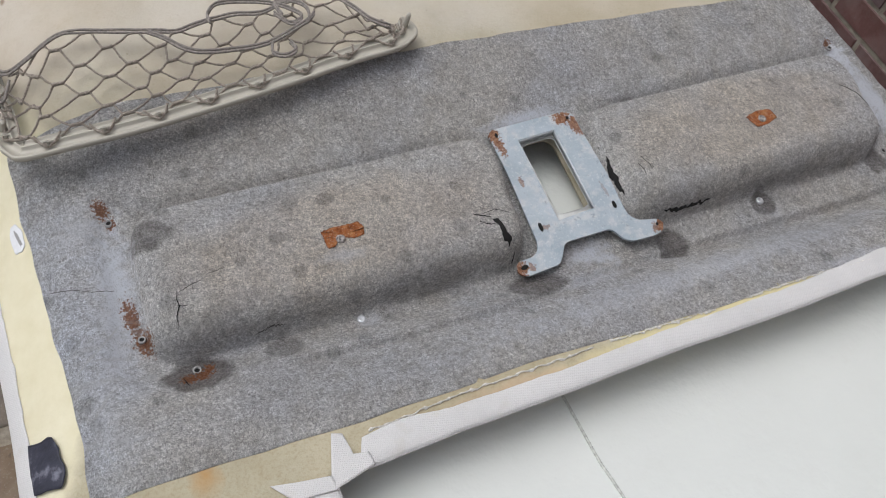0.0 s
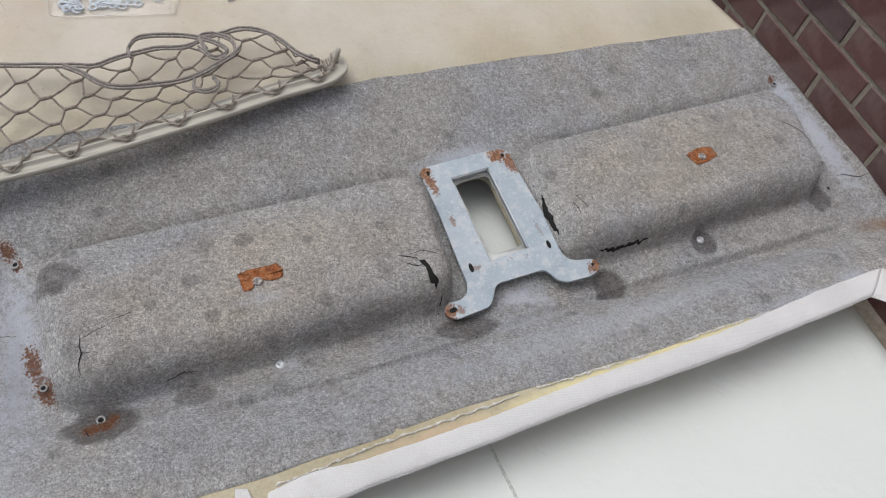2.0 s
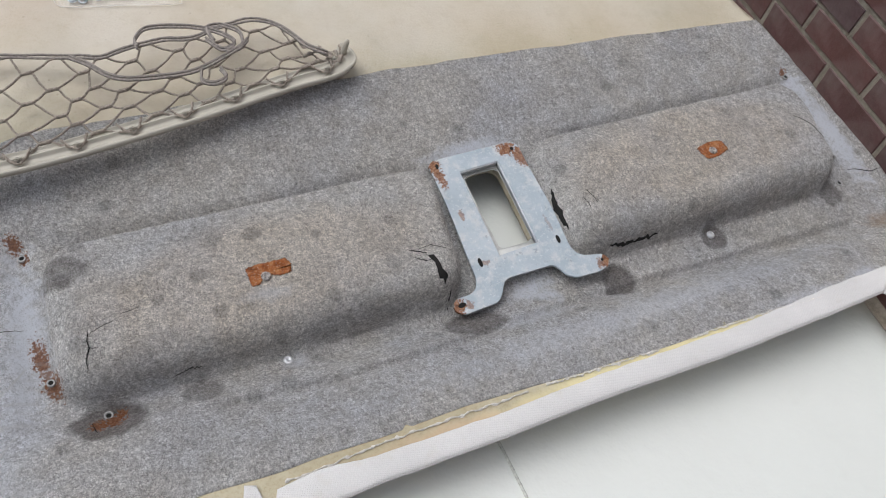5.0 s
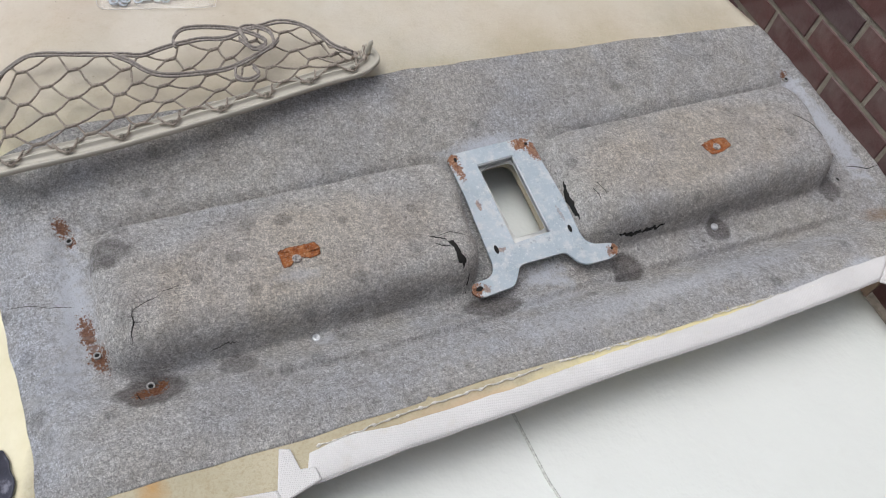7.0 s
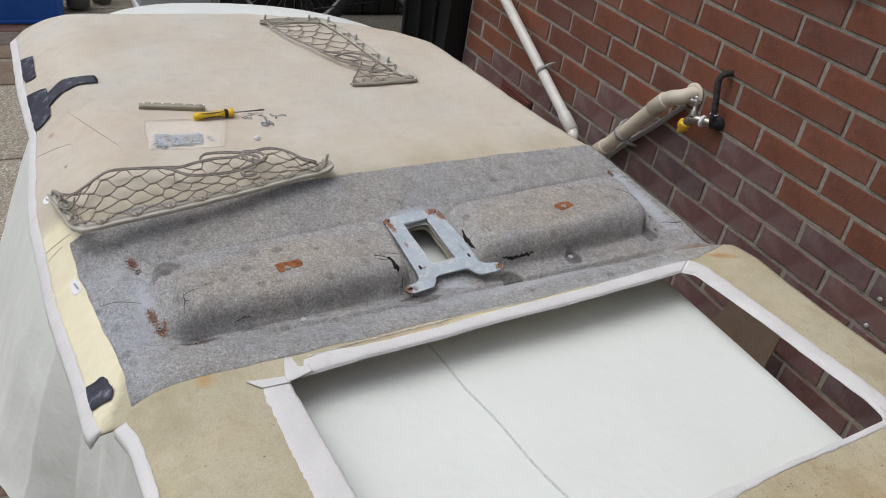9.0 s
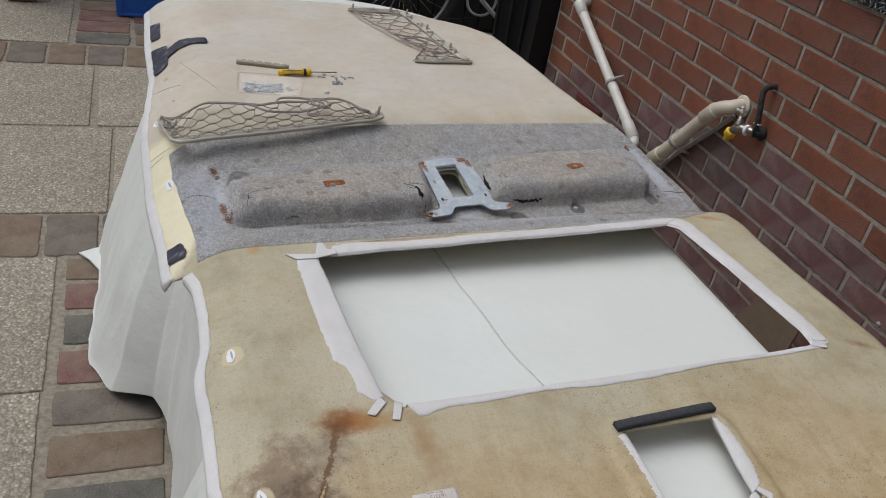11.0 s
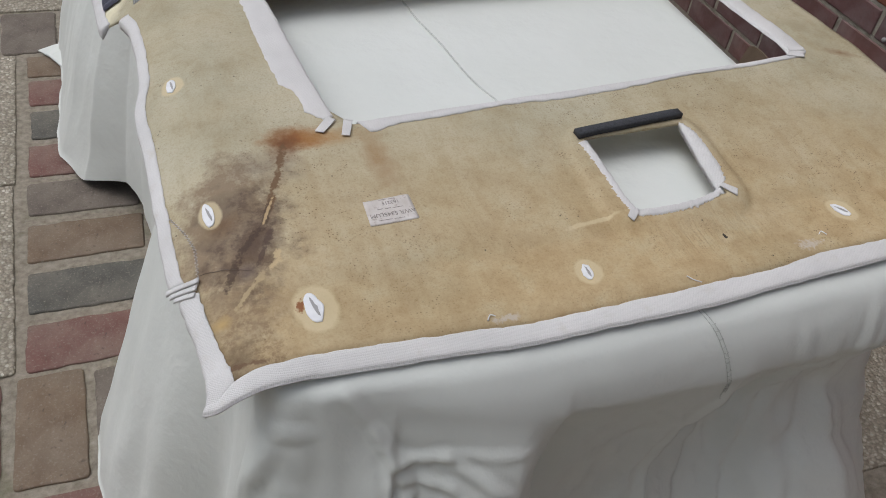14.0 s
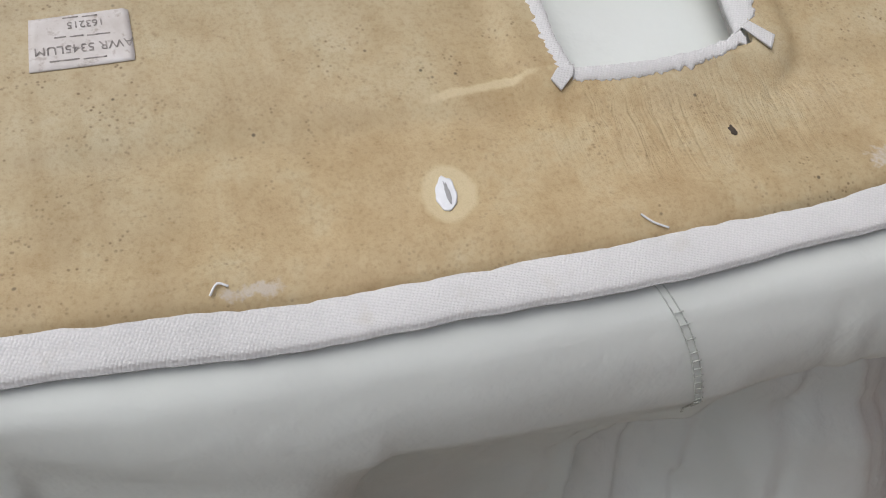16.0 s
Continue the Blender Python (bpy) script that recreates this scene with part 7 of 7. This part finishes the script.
wall = solid("wall_east", box(WX + .0035, -5.0, -.02, WX + .23, 1.36, 2.6), MORTAR, "red brick house wall with sandy mortar joints", "wall", kind="structure", smooth=False)


def brick_mesh(name, L, H, mats, seed):
    rng = random.Random(seed)
    d, b = .020, .0022
    vs, fs = [], []
    for x, e in ((0, b), (b, 0), (d, 0)):
        for y, z in ((-L / 2 + e, e), (L / 2 - e, e), (L / 2 - e, H - e), (-L / 2 + e, H - e)):
            vs.append((x, y + rng.uniform(-.0022, .0022), z + rng.uniform(-.002, .002)))
    fs.append((3, 2, 1, 0))
    for j in range(2):
        for k in range(4):
            k2 = (k + 1) % 4
            fs.append((j * 4 + k, j * 4 + k2, j * 4 + 4 + k2, j * 4 + 4 + k))
    return mesh_of(name, vs, fs, mats, False)


RED_MESHES = [brick_mesh("brick", .213, .064, BRICK, s) for s in range(5)]
DARK_MESHES = [brick_mesh("brick", .213, .064, BRICK_DARK, s + 9) for s in range(4)]


HALF_RED = brick_mesh("brick", .100, .064, BRICK, 31)
HALF_DARK = brick_mesh("brick", .100, .064, BRICK_DARK, 32)


def lay_bricks():
    rng = random.Random(4)
    rest, restd = [], []
    near = 0
    for r in range(-10, 24):
        z = .735 + .075 * r
        if z < -.03:
            continue
        off = 0 if r % 2 == 0 else .1125
        for k in range(-23, 7):
            y = off + .225 * k + .1125
            half = y + .107 > 1.36
            if half and y - .107 > 1.26:
                continue
            # bricks are darker low down, over less height towards the far end
            rise = .44 - .20 * sstep(.15, .85, y)
            dark = z < rise or (z < rise + .08 and rng.random() < .35)
            me = rng.choice(DARK_MESHES if dark else RED_MESHES)
            if half:
                me, y = HALF_DARK if dark else HALF_RED, (y - .107 + 1.36) / 2
            x = WX + rng.uniform(-.0018, .0018)
            if -1.25 < y < 1.4 and z < 1.2 and near < 300:
                ob = new("brick", me)
                ob.parent = wall
                ob.location = (x, y, z)
                near += 1
            else:
                (restd if dark else rest).append((me, (x, y, z)))
    for name, rows, m in (("upper_bricks", rest, BRICK), ("plinth_bricks", restd, BRICK_DARK)):
        if rows:
            tagged(part(name, join(*[([v.co + Vector(p) for v in me.vertices], [tuple(f.vertices) for f in me.polygons]) for me, p in rows]), m, wall, "", False), kind="stuff")


# ---- paving ----
ground = solid("ground", ([(-60, -60, 0), (60, -60, 0), (60, 60, 0), (-60, 60, 0)], [(0, 1, 2, 3)]), JOINT, "sandy ground between paving slabs and setts", "ground", kind="structure", smooth=False)


def slab_mesh(name, w, d, h, m, b=.005, seed=0):
    rng = random.Random(seed)
    vs, fs = [], []
    r = b * 1.5
    line = []
    for cx, cy, a0 in ((w / 2 - r, d / 2 - r, 0), (-w / 2 + r, d / 2 - r, 90), (-w / 2 + r, -d / 2 + r, 180), (w / 2 - r, -d / 2 + r, 270)):
        jx, jy = rng.uniform(-.003, .003), rng.uniform(-.003, .003)
        for k in range(4):
            a_ = radians(a0 + 30 * k)
            line.append((cx + jx + r * math.cos(a_), cy + jy + r * math.sin(a_), math.cos(a_), math.sin(a_)))
    full = []
    for k in range(len(line)):
        full.append(line[k])
        x0, y0, ux0, uy0 = line[k]
        x1, y1, ux1, uy1 = line[(k + 1) % len(line)]
        more = int(math.hypot(x1 - x0, y1 - y0) / .022)
        for q in range(1, more):
            t = q / more
            j_ = rng.uniform(-.0016, .0016) * (b / .005)
            full.append((lerp(x0, x1, t) + ux0 * j_, lerp(y0, y1, t) + uy0 * j_, lerp(ux0, ux1, t), lerp(uy0, uy1, t)))
    line = full
    n = len(line)
    for z, e in ((-.01, 0), (h * .45, 0), (h * .85, b * .25), (h, b * .7)):
        for x, y, ux, uy in line:
            vs.append((x - ux * e + rng.uniform(-.001, .001), y - uy * e + rng.uniform(-.001, .001), z))
    fs.append(tuple(range(3 * n, 4 * n)))
    for j in range(3):
        for k in range(n):
            k2 = (k + 1) % n
            fs.append((j * n + k, j * n + k2, j * n + n + k2, j * n + n + k))
    return mesh_of(name, vs, fs, m, True)


def pave():
    rng = random.Random(8)
    kinds = [PAVER_RED, PAVER_SLATE, PAVER_BROWN, PAVER_GREY]

    def put(name, x0, x1, y0, y1, h, m, b):
        ob = new(name, slab_mesh(name, x1 - x0, y1 - y0, h, m, b, rng.random()))
        ob.parent = ground
        ob.location = ((x0 + x1) / 2, (y0 + y1) / 2, 0)
        ob.rotation_euler = (0, 0, rng.uniform(-.012, .012))

    # border of setts beside the table
    for y0, y1, m in ((.155, .262, PAVER_BROWN), (.015, .132, PAVER_RED), (-.133, -.013, PAVER_SLATE), (-.282, -.159, PAVER_RED), (-.425, -.309, PAVER_GREY), (-.575, -.455, PAVER_BROWN),
                      (-.725, -.612, PAVER_SLATE), (-.872, -.752, PAVER_RED)):
        put("sett", -.703 + rng.uniform(0, .012), -.462, y0, y1, .0045, m, .006)
    for y0, y1, x0, x1, m in ((-1.128, -.888, -.722, -.602, PAVER_BROWN), (-1.128, -.90, -.585, -.46, PAVER_GREY), (-1.38, -1.15, -.70, -.46, PAVER_RED), (-1.128, -.888, -.88, -.745, PAVER_RED), (-1.128, -.888, -1.03, -.90, PAVER_GREY)):
        put("sett", x0, x1, y0, y1, .0045, m, .006)
    # rows of setts across
    for k in range(-16, 5):
        x = -.765 + .158 * k
        put("sett", x, x + .143, .282, .512, .0045, (PAVER_GREY, PAVER_RED, PAVER_BROWN)[k % 3] if k in (-1, 0) else rng.choice(kinds), .009)
        put("sett", x - .09, x + .058, 1.785, 2.015, .006, (PAVER_BROWN, PAVER_GREY)[k % 2], .009)
    for k in range(14):
        put("sett", -.755, -.52, 2.05 + .158 * k, 2.19 + .158 * k, .006, kinds[(k * 3 + 1) % 4] if k != 2 else PAVER_RED, .009)
        put("sett", -.50, -.27, 2.05 + .158 * k, 2.19 + .158 * k, .006, kinds[(k * 5 + 2) % 4], .009)
    # slabs
    for y0, y1, cut in ((-.30, .272, -.712), (-.875, -.312, -.712), (.525, 1.148, None), (1.168, 1.768, -.655), (2.035, 2.70, -.772), (2.715, 3.35, -.772), (-2.4, -1.4, -.75)):
        x = cut if cut is not None else .02
        while x > -3.2:
            put("slab", x - .60, x - .012, y0, y1, .006, SLAB, .005)
            x -= .60
    for x0, x1, y0, y1 in ((-.642, -.06, 1.168, 1.768), (-.05, .55, 1.168, 1.768), (.03, .62, .525, 1.148), (.56, 1.16, 1.168, 1.768), (.63, 1.23, .525, 1.148), (.46, 1.2, -.3, .27), (.46, 1.2, -.9, -.32), (.46, 1.2, -1.5, -.92),
                           (-.25, .35, 2.05, 2.65), (.36, .96, 2.05, 2.65), (-.25, .35, 2.66, 3.26), (.36, .96, 2.66, 3.26)):
        put("slab", x0, x1, y0, y1, .006, SLAB, .005)


# the largest repeats come last
lay_bricks()
pave()
